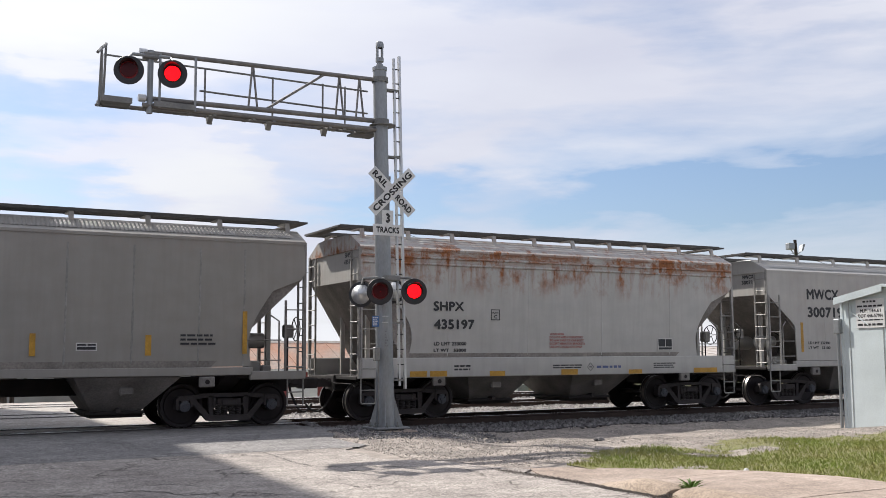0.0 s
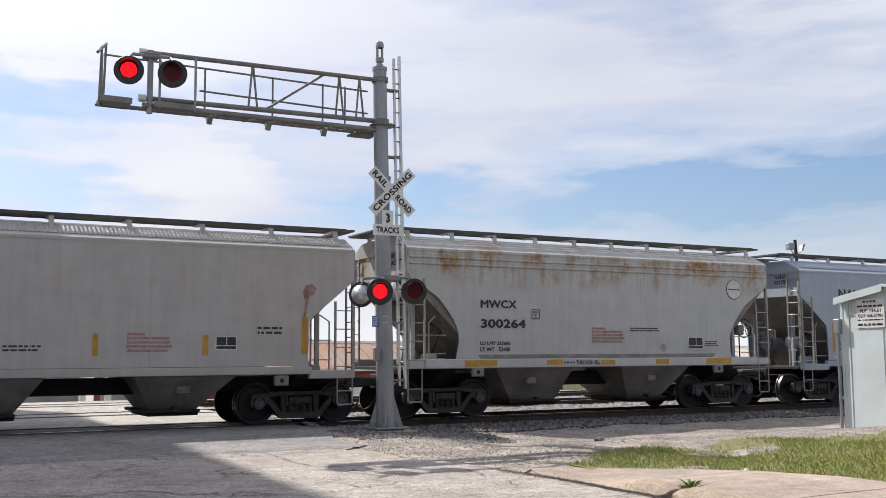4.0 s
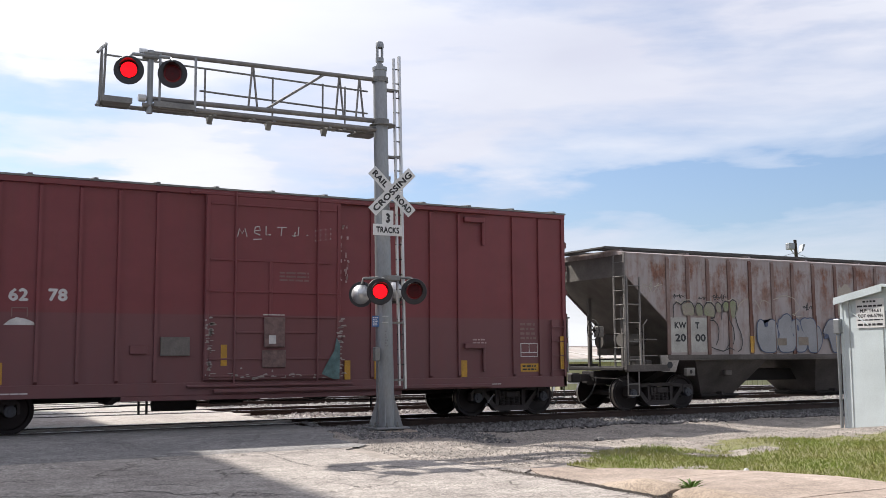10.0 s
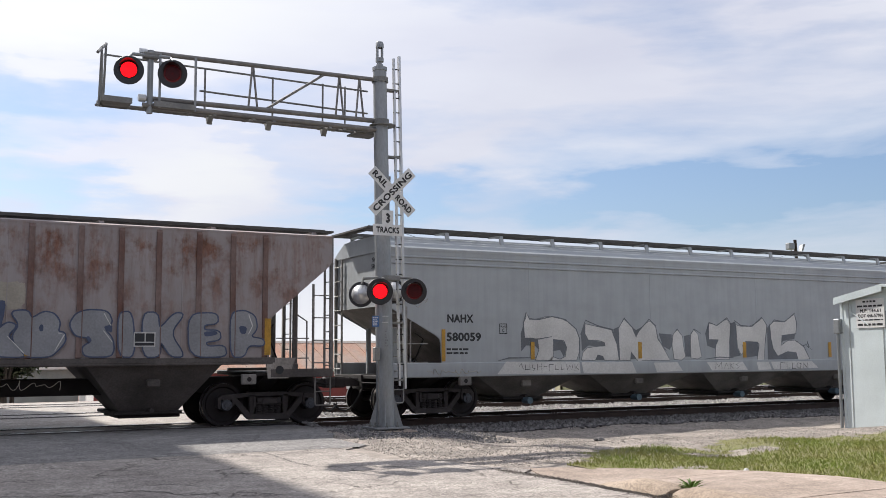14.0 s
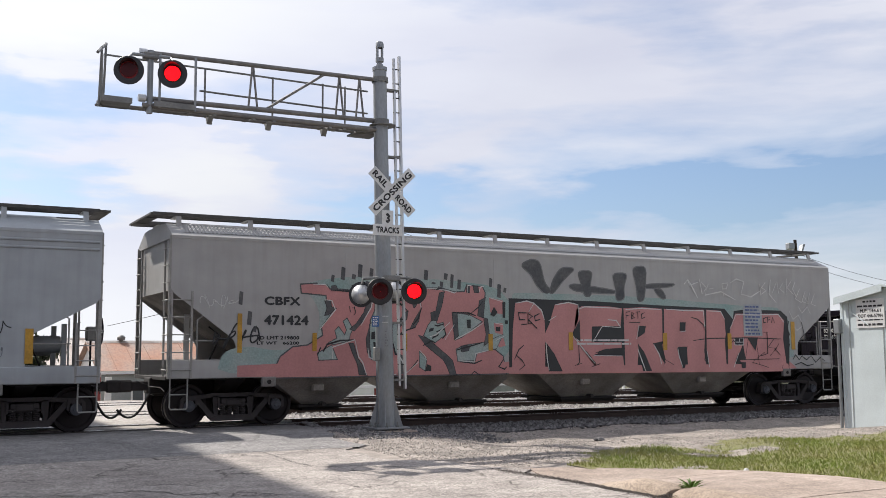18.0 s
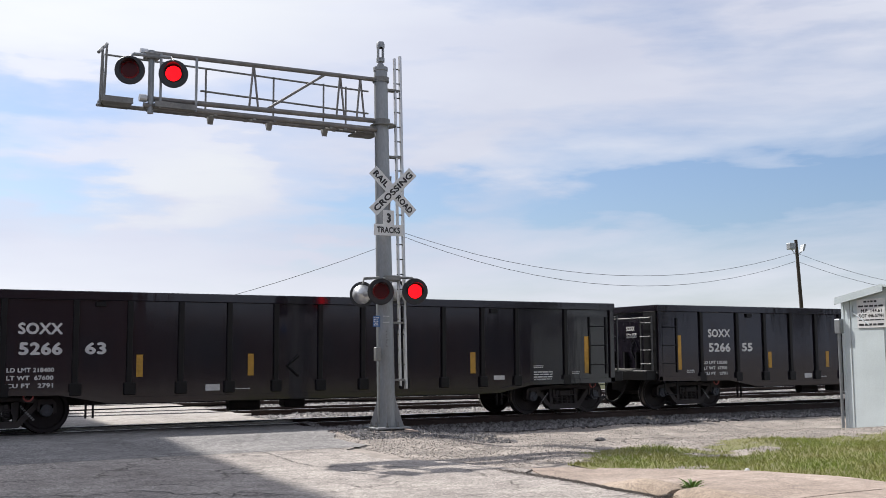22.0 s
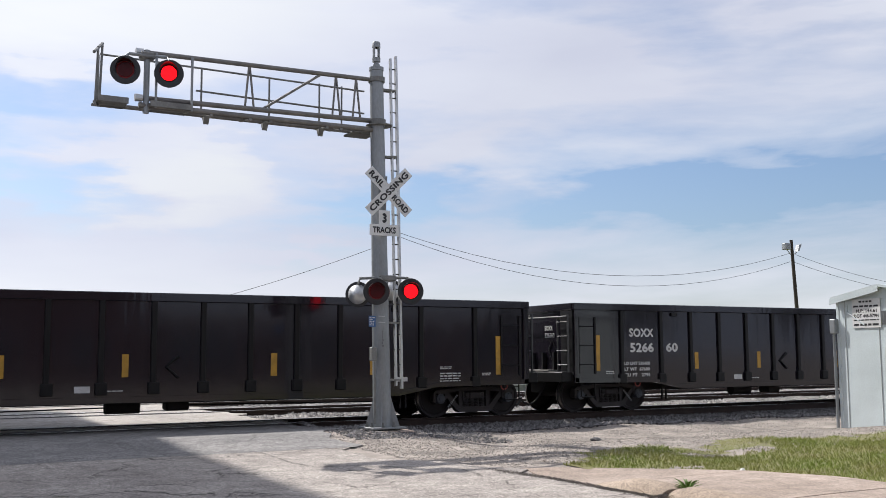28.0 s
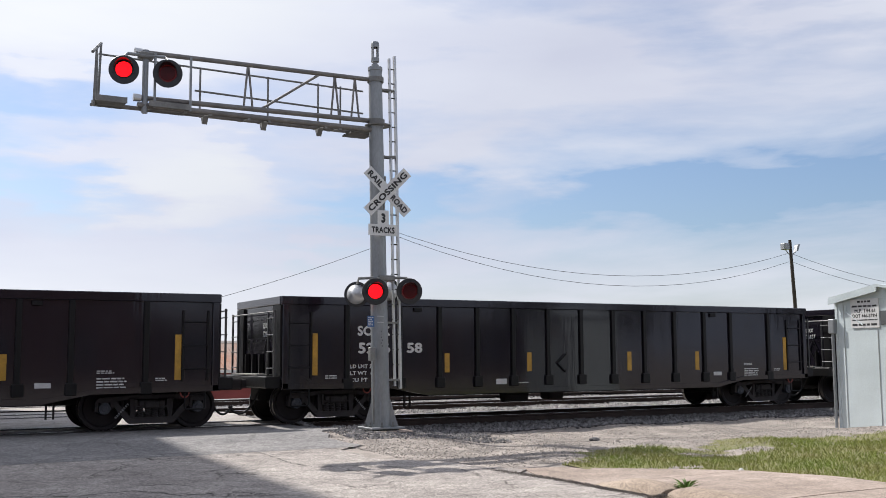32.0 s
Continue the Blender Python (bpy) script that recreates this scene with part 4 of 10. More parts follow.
litter = Shape().lathe([(0.001, 0.0), (0.035, 0.005), (0.04, 0.02), (0.02, 0.045), (0.001, 0.05)], 7, "z")
dry = Shape()
for k in range(60):
    a, l = random.uniform(0, 6.28), random.uniform(0.03, 0.10)
    x, y = random.gauss(0, 0.13), random.gauss(0, 0.16)
    dry.tube((x, y, 0.0), (x + l * math.cos(a), y + l * math.sin(a), random.uniform(0.0, 0.04)), 0.004, 4, 0.002)
thing("dry_stalks", dry, surface("dry_stalk", (0.16, 0.11, 0.06), 0.9), "brown dry stalks and leaves caught in the kerb joint", "debris", kind="stuff", at=pose(7.72, 8.88, -0.07))
thing("litter", litter, white_trim, "scrap of crumpled white paper in the grass edge", "litter", at=pose(10.25, 10.35, -0.09))

# ---- cantilever signal ----
PX, PY, PZ = 8.76, 18.6, 0.055
mast = empty("cantilever_signal", pose(PX, PY, PZ), "galvanised steel cantilever crossing signal with red flashing lamps", "crossing signal")
LEAN = pose(0, 0, 0, 0, -1.1, 0)      # the mast leans a little


def lean_at(z, dx=0.0, dy=0.0):
    return LEAN @ Vector((dx, dy, z))


s = Shape().lathe([(0.001, 0.0), (0.185, 0.0), (0.185, 0.02), (0.165, 2.9), (0.143, 6.2), (0.138, 7.26), (0.15, 7.27), (0.15, 7.34), (0.001, 7.36)], 28, "z")
pole = part("pole", s, galv, mast, at=LEAN, soft=True)
base = part("base_plate", Shape().block(-0.36, 0.36, -0.36, 0.36, 0.0, 0.035, 0.006), galv, mast)
part("foundation", Shape().block(-0.48, 0.48, -0.48, 0.48, -0.4, -0.03, 0.02), concrete, mast, "rough concrete foundation")
for k in range(4):
    a = math.pi / 4 + k * math.pi / 2 + 0.3
    c, q = math.cos(a), math.sin(a)
    fin = Shape().add([(c * r - q * w, q * r + c * w, z) for w in (-0.008, 0.008) for r, z in ((0.16, 0.035), (0.34, 0.035), (0.17, 0.62))],
                      [(0, 1, 2), (5, 4, 3), (0, 3, 4, 1), (1, 4, 5, 2), (2, 5, 3, 0)])
    part("gusset", fin, galv, mast)
for k in range(8):
    a = math.pi / 8 + k * math.pi / 4
    part("anchor_bolt", Shape().tube((0.31 * math.cos(a), 0.31 * math.sin(a), -0.06), (0.31 * math.cos(a), 0.31 * math.sin(a), 0.13), 0.018, 8)
         .tube((0.31 * math.cos(a), 0.31 * math.sin(a), 0.035), (0.31 * math.cos(a), 0.31 * math.sin(a), 0.07), 0.035, 6), galv_old, mast)
# finial with slots
top = lean_at(7.34)
s = Shape()
s.lathe([(0.001, 0.0), (0.075, 0.0), (0.075, 0.06), (0.05, 0.07), (0.05, 0.11), (0.085, 0.12), (0.085, 0.20), (0.06, 0.20)], 18, "z", top)
s.lathe([(0.06, 0.42), (0.085, 0.42), (0.085, 0.50), (0.07, 0.54), (0.001, 0.55)], 18, "z", top)
for k in range(4):
    a = 0.5 + k * math.pi / 2
    s.tube(top + Vector((0.07 * math.cos(a), 0.07 * math.sin(a), 0.19)), top + Vector((0.07 * math.cos(a), 0.07 * math.sin(a), 0.43)), 0.02, 6)
part("finial", s, galv, mast, "slotted steel vent cap", soft=True)
# ladder behind the pole
LX = 0.315


def ladder(x0, z0, z1, width=0.0):
    lad = part("ladder", Shape().box(x0 - 0.02, x0 + 0.02, -0.01, 0.05, z0, z1), alu, mast, "narrow steel climbing ladder")
    part("ladder_stile", Shape().box(x0 + 0.10, x0 + 0.145, -0.02, 0.05, z0 - 0.06, z1 + 0.06), alu, lad)
    k, z = 0, z0 + 0.12
    while z < z1:
        part("rung", Shape().tube((x0 - 0.03, 0.015, z), (x0 + 0.155, 0.015, z), 0.013, 6), black_paint, lad)
        z += 0.305
    return lad


lad = ladder(0.0, 0.0, 6.75)
lad.matrix_basis = pose(LX, 0.0, 0.83, 0, -1.1, 0)
for z in (0.95, 2.1, 3.9, 5.5, 6.9):
    p = lean_at(z)
    part("ladder_bracket", Shape().box(p.x + 0.1, p.x + 0.42, -0.015, 0.13, z - 0.02, z + 0.02), galv_old, mast)

# the arm: a walkway truss reaching over the road


def fx(x, dy=0.0):
    """x in the signal's space, for a place on the plane dy behind the mast."""
    return x * (PY + dy) / 18.6 - PX


def fz(z, dy=0.0):
    return 1.502 + (z - 1.502) * (PY + dy) / 18.6 - PZ


part("arm_top_rail", Shape().tube((fx(3.88), 0, fz(7.06)), (-0.1, 0, fz(7.13)), 0.045, 12), arm_steel, mast, soft=True)
part("arm_main_tube", Shape().tube((fx(3.85), 0, fz(6.20)), (-0.1, 0, fz(6.27)), 0.05, 14), arm_steel, mast, soft=True)
part("arm_lower_beam", Shape().block(fx(3.10, 0.3), -0.1, 0.25, 0.36, fz(5.97, 0.3), fz(6.03, 0.3), 0.01), arm_steel, mast)
part("arm_lower_tube", Shape().tube((fx(3.85), -0.02, fz(6.06)), (-0.1, -0.02, fz(6.08)), 0.055, 12), arm_steel, mast, soft=True)
for z in (6.40, 6.86):
    part("hand_rail", Shape().tube((fx(3.15, 0.7) if z > 6.5 else fx(4.9, 0.7), 0.7, fz(z + 0.06, 0.7)), (-0.1, 0.7, fz(z, 0.7)), 0.02, 8), galv_old, mast)
for x in (3.13, 5.0, 6.33, 7.37, 7.85):
    part("rail_post", Shape().tube((fx(x, 0.7), 0.7, fz(6.0, 0.7)), (fx(x, 0.7), 0.7, fz(6.9, 0.7)), 0.02, 8), galv_old, mast)
for x in (4.16, 4.82):
    part("rail_post", Shape().box(fx(x, -0.1) - 0.02, fx(x, -0.1) + 0.02, -0.12, -0.08, fz(6.05, -0.1), fz(7.08, -0.1)), galv, mast)
for x in (5.92, 7.72, 8.16):
    part("brace", Shape().tube((fx(x) - 0.07, 0, fz(6.28)), (fx(x), 0, fz(7.09)), 0.022, 8), arm_steel, mast)
    part("brace", Shape().tube((fx(x) + 0.10, 0.0, fz(6.28)), (fx(x) + 0.01, 0, fz(7.09)), 0.022, 8), arm_steel, mast)
part("brace", Shape().tube((fx(6.12), 0, fz(6.2)), (fx(7.38), 0.0, fz(7.08)), 0.026, 8), arm_steel, mast)
for x in (4.0, 4.65, 5.1, 5.85, 6.25, 7.4, 7.7):
    if x in (5.1, 6.25, 7.4):
        part("walkway_foot", Shape().prism_x([(-0.08, fz(5.98)), (0.10, fz(5.98)), (0.02, fz(5.84))], fx(x, 0.0) - 0.05, fx(x, 0.0) + 0.05), galv_old, mast)
    part("walkway_bracket", Shape().prism_x([(-0.06, fz(6.0)), (0.6, fz(5.95, 0.6)), (0.6, fz(6.0, 0.6)), (-0.06, fz(6.06))], fx(x, 0.3) - 0.03, fx(x, 0.3) + 0.03), galv_old, mast)
grate = part("walkway", Shape().block(fx(3.12, 0.32), -0.2, 0.32, 0.36, fz(5.98, 0.32), fz(6.03, 0.32), 0.004), galv_old, mast, "open steel grating walkway")
for k in range(7):
    y = 0.40 + 0.045 * k
    part("grating_bar", Shape().box(fx(3.12, y), -0.2, y, y + 0.018, fz(5.99, y), fz(6.02, y)), galv_old, grate)
for x0, x1 in ((3.12, 3.66), (4.05, 4.80)):
    a, b, z = fx(x0, -0.1), fx(x1, -0.1), fz(6.13, -0.1)
    pf = part("platform", Shape().box(a, b, -0.16, 0.30, z - 0.06, z - 0.03).box(a, b, -0.185, -0.16, z - 0.075, z + 0.03).box(a, b, 0.30, 0.325, z - 0.075, z + 0.03), galv_old, mast, "small grating step")
    for k in range(9):
        y = -0.16 + 0.05 * k
        part("grating_bar", Shape().box(a, b, y, y + 0.018, z - 0.03, z), galv_old, pf)
part("end_post", Shape().path([(fx(3.09, -0.1), -0.1, fz(5.98, -0.1)), (fx(3.12, -0.1), -0.1, fz(7.06, -0.1))], 0.022, 8), galv_old, mast)
part("end_post", Shape().path([(fx(3.16, 0.3), 0.3, fz(5.98, 0.3)), (fx(3.19, 0.3), 0.3, fz(7.10, 0.3))], 0.022, 8), galv_old, mast)
part("end_bar", Shape().path([(fx(3.05, -0.4), -0.4, fz(6.95, -0.4)), (fx(3.19, 0.3), 0.3, fz(7.12, 0.3))], 0.03, 6), galv_old, mast)
part("end_bar", Shape().path([(fx(3.05, -0.1), -0.1, fz(5.98, -0.1)), (fx(3.16, 0.35), 0.35, fz(5.99, 0.35))], 0.03, 6), galv_old, mast)
part("lamp_post", Shape().tube((fx(3.98), -0.02, fz(5.92)), (fx(3.98), -0.02, fz(7.10)), 0.055, 14), galv, mast, soft=True)
part("lamp_crossarm", Shape().path([(fx(3.6, -0.25), -0.25, fz(6.93, -0.25)), (fx(3.66, -0.1), -0.1, fz(7.0, -0.1)), (fx(4.34, -0.1), -0.1, fz(7.02, -0.1)), (fx(4.39, -0.25), -0.25, fz(6.95, -0.25))], 0.032, 10), galv, mast, soft=True)
part("crossarm_clamp", Shape().block(fx(3.84), fx(4.12), -0.13, 0.06, fz(6.93), fz(7.05), 0.02), galv_old, mast)
for x, z in ((3.86, 7.06), (3.86, 6.2)):
    part("end_cap", Shape().tube((fx(x) - 0.08, 0, fz(z)), (fx(x) + 0.05, 0, fz(z)), 0.07, 12), alu, mast)
part("collar_band", Shape().lathe([(0.148, 0.0), (0.175, 0.0), (0.175, 0.10), (0.148, 0.10)], 24, "z", (lean_at(6.05).x, 0, fz(6.2))), galv_old, mast)
part("collar_flange", Shape().lathe([(0.14, 0.0), (0.27, 0.0), (0.27, 0.02), (0.14, 0.02)], 20, "z", (lean_at(6.05).x + 0.04, 0, fz(6.17))), galv_old, mast)
part("collar_band", Shape().lathe([(0.142, 0.0), (0.17, 0.0), (0.17, 0.10), (0.142, 0.10)], 24, "z", (lean_at(7.0).x, 0, fz(7.08))), galv_old, mast)
part("end_grate", Shape().block(fx(8.0, 0.3), fx(8.5, 0.3), 0.1, 0.55, fz(5.93, 0.3), fz(5.97, 0.3), 0.005), galv_old, mast)

BLINK, PHASE = 0.6125, 0.53
FLASHERS = []


def inset(hold, first):
    """The diode lens: it turns about its own upright axis and is lit on one face."""
    ins = Shape().lathe([(0.001, -0.004), (0.142, -0.004)], 32, "y").lathe([(0.142, -0.004), (0.142, 0.004)], 32, "y").lathe([(0.142, 0.004), (0.001, 0.004)], 32, "y")
    me = ins.mesh("lens", lens_on, lens_dark)
    for q in me.polygons:
        q.material_index = 0 if q.center.y < -0.002 else 1
    lens = part("lens", me, lens_on, mast, "red diode lens", at=hold @ pose(0, -0.02, 0))
    FLASHERS.append((lens, hold @ pose(0, -0.02, 0), first))


def lamp(x, y, z, turn, first, kind):
    """A round crossing lamp: backing disc, hood, lens, and a turning inset that is lit on one face."""
    hold = pose(x, y, z, 0, 0, turn)
    disc = part("lamp", Shape().lathe([(0.001, 0.045), (0.12, 0.045), (0.13, 0.02), (0.262, 0.012), (0.265, 0.0), (0.257, -0.012), (0.158, -0.012), (0.150, 0.006), (0.001, 0.006)], 36, "y"), black_paint, mast, "round black lamp with red lens", at=hold, soft=True)
    part("lamp_housing", Shape().lathe([(0.001, 0.22), (0.09, 0.215), (0.15, 0.15), (0.17, 0.04), (0.17, 0.01)], 28, "y"), alu, disc, "grey lamp housing", soft=True)
    hood = Shape()
    n, r = 18, 0.172
    for i in range(n + 1):
        a = math.pi * (-0.12 + 1.24 * i / n)
        d = 0.04 + 0.17 * max(0.0, math.sin(a)) ** 1.5
        for rr in (r, r + 0.006):
            hood.v += [(rr * math.cos(a), -0.005, rr * math.sin(a)), (rr * math.cos(a), -d, rr * math.sin(a))]
    for i in range(n):
        k = 4 * i
        hood.f += [(k, k + 1, k + 5, k + 4), (k + 2, k + 6, k + 7, k + 3), (k + 1, k + 3, k + 7, k + 5)]
    part("hood", hood, black_paint, disc, "black hood", soft=True)
    inset(hold, first)
    return disc


TURN = -16.0
lamp(fx(3.6, -0.25), -0.25, fz(6.69, -0.25), TURN, 1, "arm")
lamp(fx(4.39, -0.25), -0.25, fz(6.72, -0.25), TURN, 0, "arm")
lamp(fx(8.63, -0.38), -0.38, fz(2.78, -0.38), TURN, 1, "mast")
lamp(fx(9.40, -0.38), -0.38, fz(2.80, -0.38), TURN, 0, "mast")
# the pair that faces the other way
for x, y, z, turn, first in ((8.22, 0.05, 2.71, 140, 1), (8.93, 0.42, 2.79, 158, 0)):
    hold = pose(fx(x, y), y, fz(z, y), 0, 0, turn)
    disc = part("lamp", Shape().lathe([(0.001, 0.045), (0.12, 0.045), (0.13, 0.02), (0.255, 0.012), (0.258, 0.0), (0.25, -0.012), (0.001, -0.012)], 36, "y"), black_paint, mast, "round black lamp seen from behind", at=hold, soft=True)
    part("lamp_housing", Shape().lathe([(0.001, 0.24), (0.03, 0.24), (0.03, 0.2), (0.1, 0.17), (0.19, 0.05), (0.20, 0.0)], 28, "y"), alu, disc, "domed pale grey housing", soft=True)
    inset(hold, first)
part("lamp_crossarm", Shape().path([(fx(8.24, 0.0), 0.0, fz(2.92)), (fx(8.26, 0), 0.0, fz(3.03)), (fx(8.8, -0.1), -0.1, fz(3.07, -0.1)), (fx(9.33, -0.2), -0.2, fz(3.07, -0.2)), (fx(9.40, -0.34), -0.34, fz(3.02, -0.34))], 0.028, 10), galv_old, mast, soft=True)
part("lamp_bracket", Shape().path([(fx(8.75, -0.1), -0.1, fz(3.06, -0.1)), (fx(8.64, -0.34), -0.34, fz(3.02, -0.34))], 0.026, 8), galv_old, mast)
part("crossarm_clamp", Shape().block(fx(8.62), fx(9.0), -0.19, 0.19, fz(2.99), fz(3.10), 0.02), galv_old, mast)

DS = -0.24
cross = part("crossbuck", Shape().block(-0.03, 0.03, -0.002, 0.06, -0.1, 0.1, 0.004), galv_old, mast)
cross.matrix_basis = pose(fx(8.90, DS), DS, fz(4.83, DS), 0, 0, TURN * 0.4)
for k, (ang, dy) in enumerate(((45, -0.014), (-45, -0.004))):
    b = part("crossbuck_blade", Shape().block(-0.605, 0.605, dy - 0.004, dy + 0.004, -0.112, 0.112, 0.003), sign_white, cross, "white sign blade with black capitals", at=pose(0, 0, 0, 0, -ang, 0))
    if k == 0:
        letters("CROSSING", 0.02, -0.55, 0.55, -0.065, 0.065, dy - 0.008, sign_black, b)
    else:
        letters("RAIL", 0.02, -0.55, -0.16, -0.065, 0.065, dy - 0.008, sign_black, b)
        letters("ROAD", 0.02, 0.13, 0.56, -0.065, 0.065, dy - 0.008, sign_black, b)


def sign(name, x0, x1, z0, z1, dy, material, label):
    return part(name, Shape().block(fx(x0, dy), fx(x1, dy), dy - 0.004, dy + 0.004, fz(z0, dy), fz(z1, dy), 0.002), material, mast, label)


plate3 = sign("count_sign", 8.68, 8.93, 4.14, 4.44, -0.25, sign_white, "small white plate with a black 3")
letters("3", 0.03, fx(8.755, -0.25), fx(8.855, -0.25), fz(4.18, -0.25), fz(4.38, -0.25), -0.258, sign_black, plate3)
plate_t = sign("tracks_sign", 8.475, 9.125, 3.92, 4.15, -0.262, sign_white, "white plate with the black word TRACKS")
letters("TRACKS", 0.02, fx(8.54, -0.262), fx(9.06, -0.262), fz(3.97, -0.262), fz(4.10, -0.262), -0.27, sign_black, plate_t)
part("sign_bracket", Shape().tube((fx(8.80, -0.22), -0.22, fz(3.95)), (fx(8.85, -0.22), -0.22, fz(5.1)), 0.02, 8), galv_old, mast)
bp = sign("notice_plate", 8.46, 8.61, 2.07, 2.29, -0.22, blue_plate, "small blue enamel notice")
part("notice_text", bars(fx(8.475, -0.22), fx(8.595, -0.22), fz(2.09, -0.22), fz(2.27, -0.22), 5, -0.2245), sign_white, bp)
part("switch_box", Shape().block(fx(8.51, -0.2), fx(8.62, -0.2), -0.24, -0.12, fz(1.39), fz(1.66), 0.01), galv_old, mast)
part("cable_pipe", Shape().tube((fx(8.60, -0.2), -0.2, fz(1.4)), (fx(8.6, -0.2), -0.2, 0.1), 0.016, 8), galv_old, mast)
part("mast_number", bars(fx(8.76, -0.2), fx(8.81, -0.2), fz(1.66), fz(2.0), 6, -0.195), sign_black, mast, "stencilled marks")
for z in (2.15, 2.27):
    part("band_clamp", Shape().box(fx(8.68, -0.2), fx(8.82, -0.2), -0.20, -0.19, fz(z), fz(z) + 0.012), alu, mast)

# ---- signal cabinet ----
CAB = Matrix.Translation((18.89, 15.98, -0.02)) @ pose(0, 0, 0, 0, 0, -90)
cab = empty("signal_cabinet", CAB, "pale grey-green sheet steel signal cabinet with a low pitched roof", "equipment cabinet")
W, DP, HT = 2.4, 1.9, 2.70
part("body", Shape().block(0, W, 0, DP, -0.17, HT, 0.015), cabin_paint, cab)
s = Shape()
s.add([(-0.09, -0.12, HT), (W / 2, -0.12, HT + 0.24), (W + 0.09, -0.12, HT), (-0.09, DP + 0.1, HT), (W / 2, DP + 0.1, HT + 0.24), (W + 0.09, DP + 0.1, HT),
       (-0.09, -0.12, HT + 0.06), (W / 2, -0.12, HT + 0.30), (W + 0.09, -0.12, HT + 0.06), (-0.09, DP + 0.1, HT + 0.06), (W / 2, DP + 0.1, HT + 0.30), (W + 0.09, DP + 0.1, HT + 0.06)],
      [(0, 1, 4, 3), (1, 2, 5, 4), (6, 9, 10, 7), (7, 10, 11, 8), (0, 6, 7, 1), (1, 7, 8, 2), (3, 4, 10, 9), (4, 5, 11, 10), (0, 3, 9, 6), (2, 8, 11, 5)])
part("roof", s, cabin_paint, cab)
part("gable_sheet", Shape().prism([(0.0, HT - 0.01), (W, HT - 0.01), (W / 2, HT + 0.235)], -0.003, DP), cabin_paint, cab)
part("eave_trim", Shape().prism([(-0.1, HT - 0.10), (-0.1, HT), (W / 2, HT + 0.24), (W / 2, HT + 0.14)], -0.125, -0.105), cabin_paint, cab)
for x in (0.22, 1.10, 1.75):
    part("panel_seam", Shape().box(x, x + 0.012, -0.012, 0.0, -0.15, HT - 0.02), surface("seam_shadow_paint", (0.42, 0.45, 0.45), 0.5), cab)
part("corner_trim", Shape().block(-0.012, 0.06, -0.014, 0.02, -0.17, HT, 0.004), cabin_paint, cab)
for x0 in (0.05, 1.0, 2.0):
    part("skid", Shape().block(x0, x0 + 0.3, 0.05, DP - 0.05, -0.34, -0.17, 0.01), surface("skid_black", (0.02, 0.02, 0.02), 0.8), cab)
part("conduit", Shape().path([(-0.05, -0.06, -0.25), (-0.05, -0.06, 1.95), (-0.05, -0.06, 2.1)], 0.035, 12), galv, cab, soft=True)
part("conduit_box", Shape().block(-0.12, 0.04, -0.13, 0.0, 1.95, 2.28, 0.015), galv, cab)
part("door_stay", Shape().path([(0.3, -0.02, HT - 0.12), (0.3, -0.02, HT - 0.28), (0.75, -0.03, HT - 0.58)], 0.012, 6), cabin_paint, cab)
sg = part("notice", Shape().block(0.43, 1.17, -0.022, -0.012, 2.06, 2.70, 0.004), sign_white, cab, "white notice with rows of black writing")
for z0, z1, a, b in ((2.60, 2.68, 0.62, 0.98), (2.50, 2.58, 0.47, 1.13), (2.21, 2.26, 0.47, 1.13), (2.09, 2.18, 0.47, 1.13)):
    part("notice_text", bars(a, b, z0, z1, 1, -0.0225, 0.03), sign_black, sg)
letters("M.P. 144.61", 0.02, 0.54, 1.08, 2.395, 2.475, -0.0235, sign_black, sg)
letters("DOT 446-579H", 0.02, 0.48, 1.12, 2.285, 2.365, -0.0235, sign_black, sg)
part("name_board", Shape().block(1.19, 1.6, -0.02, -0.012, 2.12, 2.42, 0.003), surface("sign_grey", (0.10, 0.105, 0.11), 0.5), cab, "dark plate beside the notice")

# ---- beyond the tracks ----
FAR_Z = -2.55


def gabled(x0, x1, y0, y1, eave, ridge, wall_mat, roof_mat, name, label, seams=0.9):
    """A long shed with its ridge along x."""
    h = empty(name, pose(x0, y0, FAR_Z), label, "building")
    L, W = x1 - x0, y1 - y0
    e, r = eave - FAR_Z, ridge - FAR_Z
    part("wall", Shape().box(0, L, 0, 0.25, 0, e), wall_mat, h)
    part("wall", Shape().box(0, L, W - 0.25, W, 0, e), wall_mat, h)
    for x in (0, L - 0.25):
        part("gable_wall", Shape().prism_x([(0, 0), (W, 0), (W, e), (W / 2, r - 0.05), (0, e)], x + 0.004, x + 0.246), white_trim if name == "warehouse" else wall_mat, h)
    for sgn in (0, 1):
        a = (-0.35, e - 0.12) if sgn == 0 else (W + 0.35, e - 0.12)
        pts = [a, (W / 2, r), (W / 2, r + 0.07), (a[0], a[1] + 0.07)]
        roof = part("roof", Shape().prism_x(pts, -0.3, L + 0.3), roof_mat, h)
        k = int(L / seams)
        for i in range(k + 1):
            x = -0.28 + (L + 0.52) * i / k
            part("roof_seam", Shape().prism_x([(a[0], a[1] + 0.07), (W / 2, r + 0.07), (W / 2, r + 0.11), (a[0], a[1] + 0.11)], x, x + 0.05), roof_mat, roof)
    part("ridge_cap", Shape().prism_x([(W / 2 - 0.2, r + 0.02), (W / 2, r + 0.12), (W / 2 + 0.2, r + 0.02), (W / 2, r + 0.16)], -0.3, L + 0.3), pale_roof, h)
    part("fascia", Shape().box(-0.3, L + 0.3, -0.40, -0.36, e - 0.24, e - 0.06), white_trim, h)
    return h


shed = gabled(10.9, 43.0, 62.0, 70.0, 0.72, 2.35, pink_wall, rust_roof, "warehouse", "long old warehouse with a rusty sheet metal roof", 1.1)
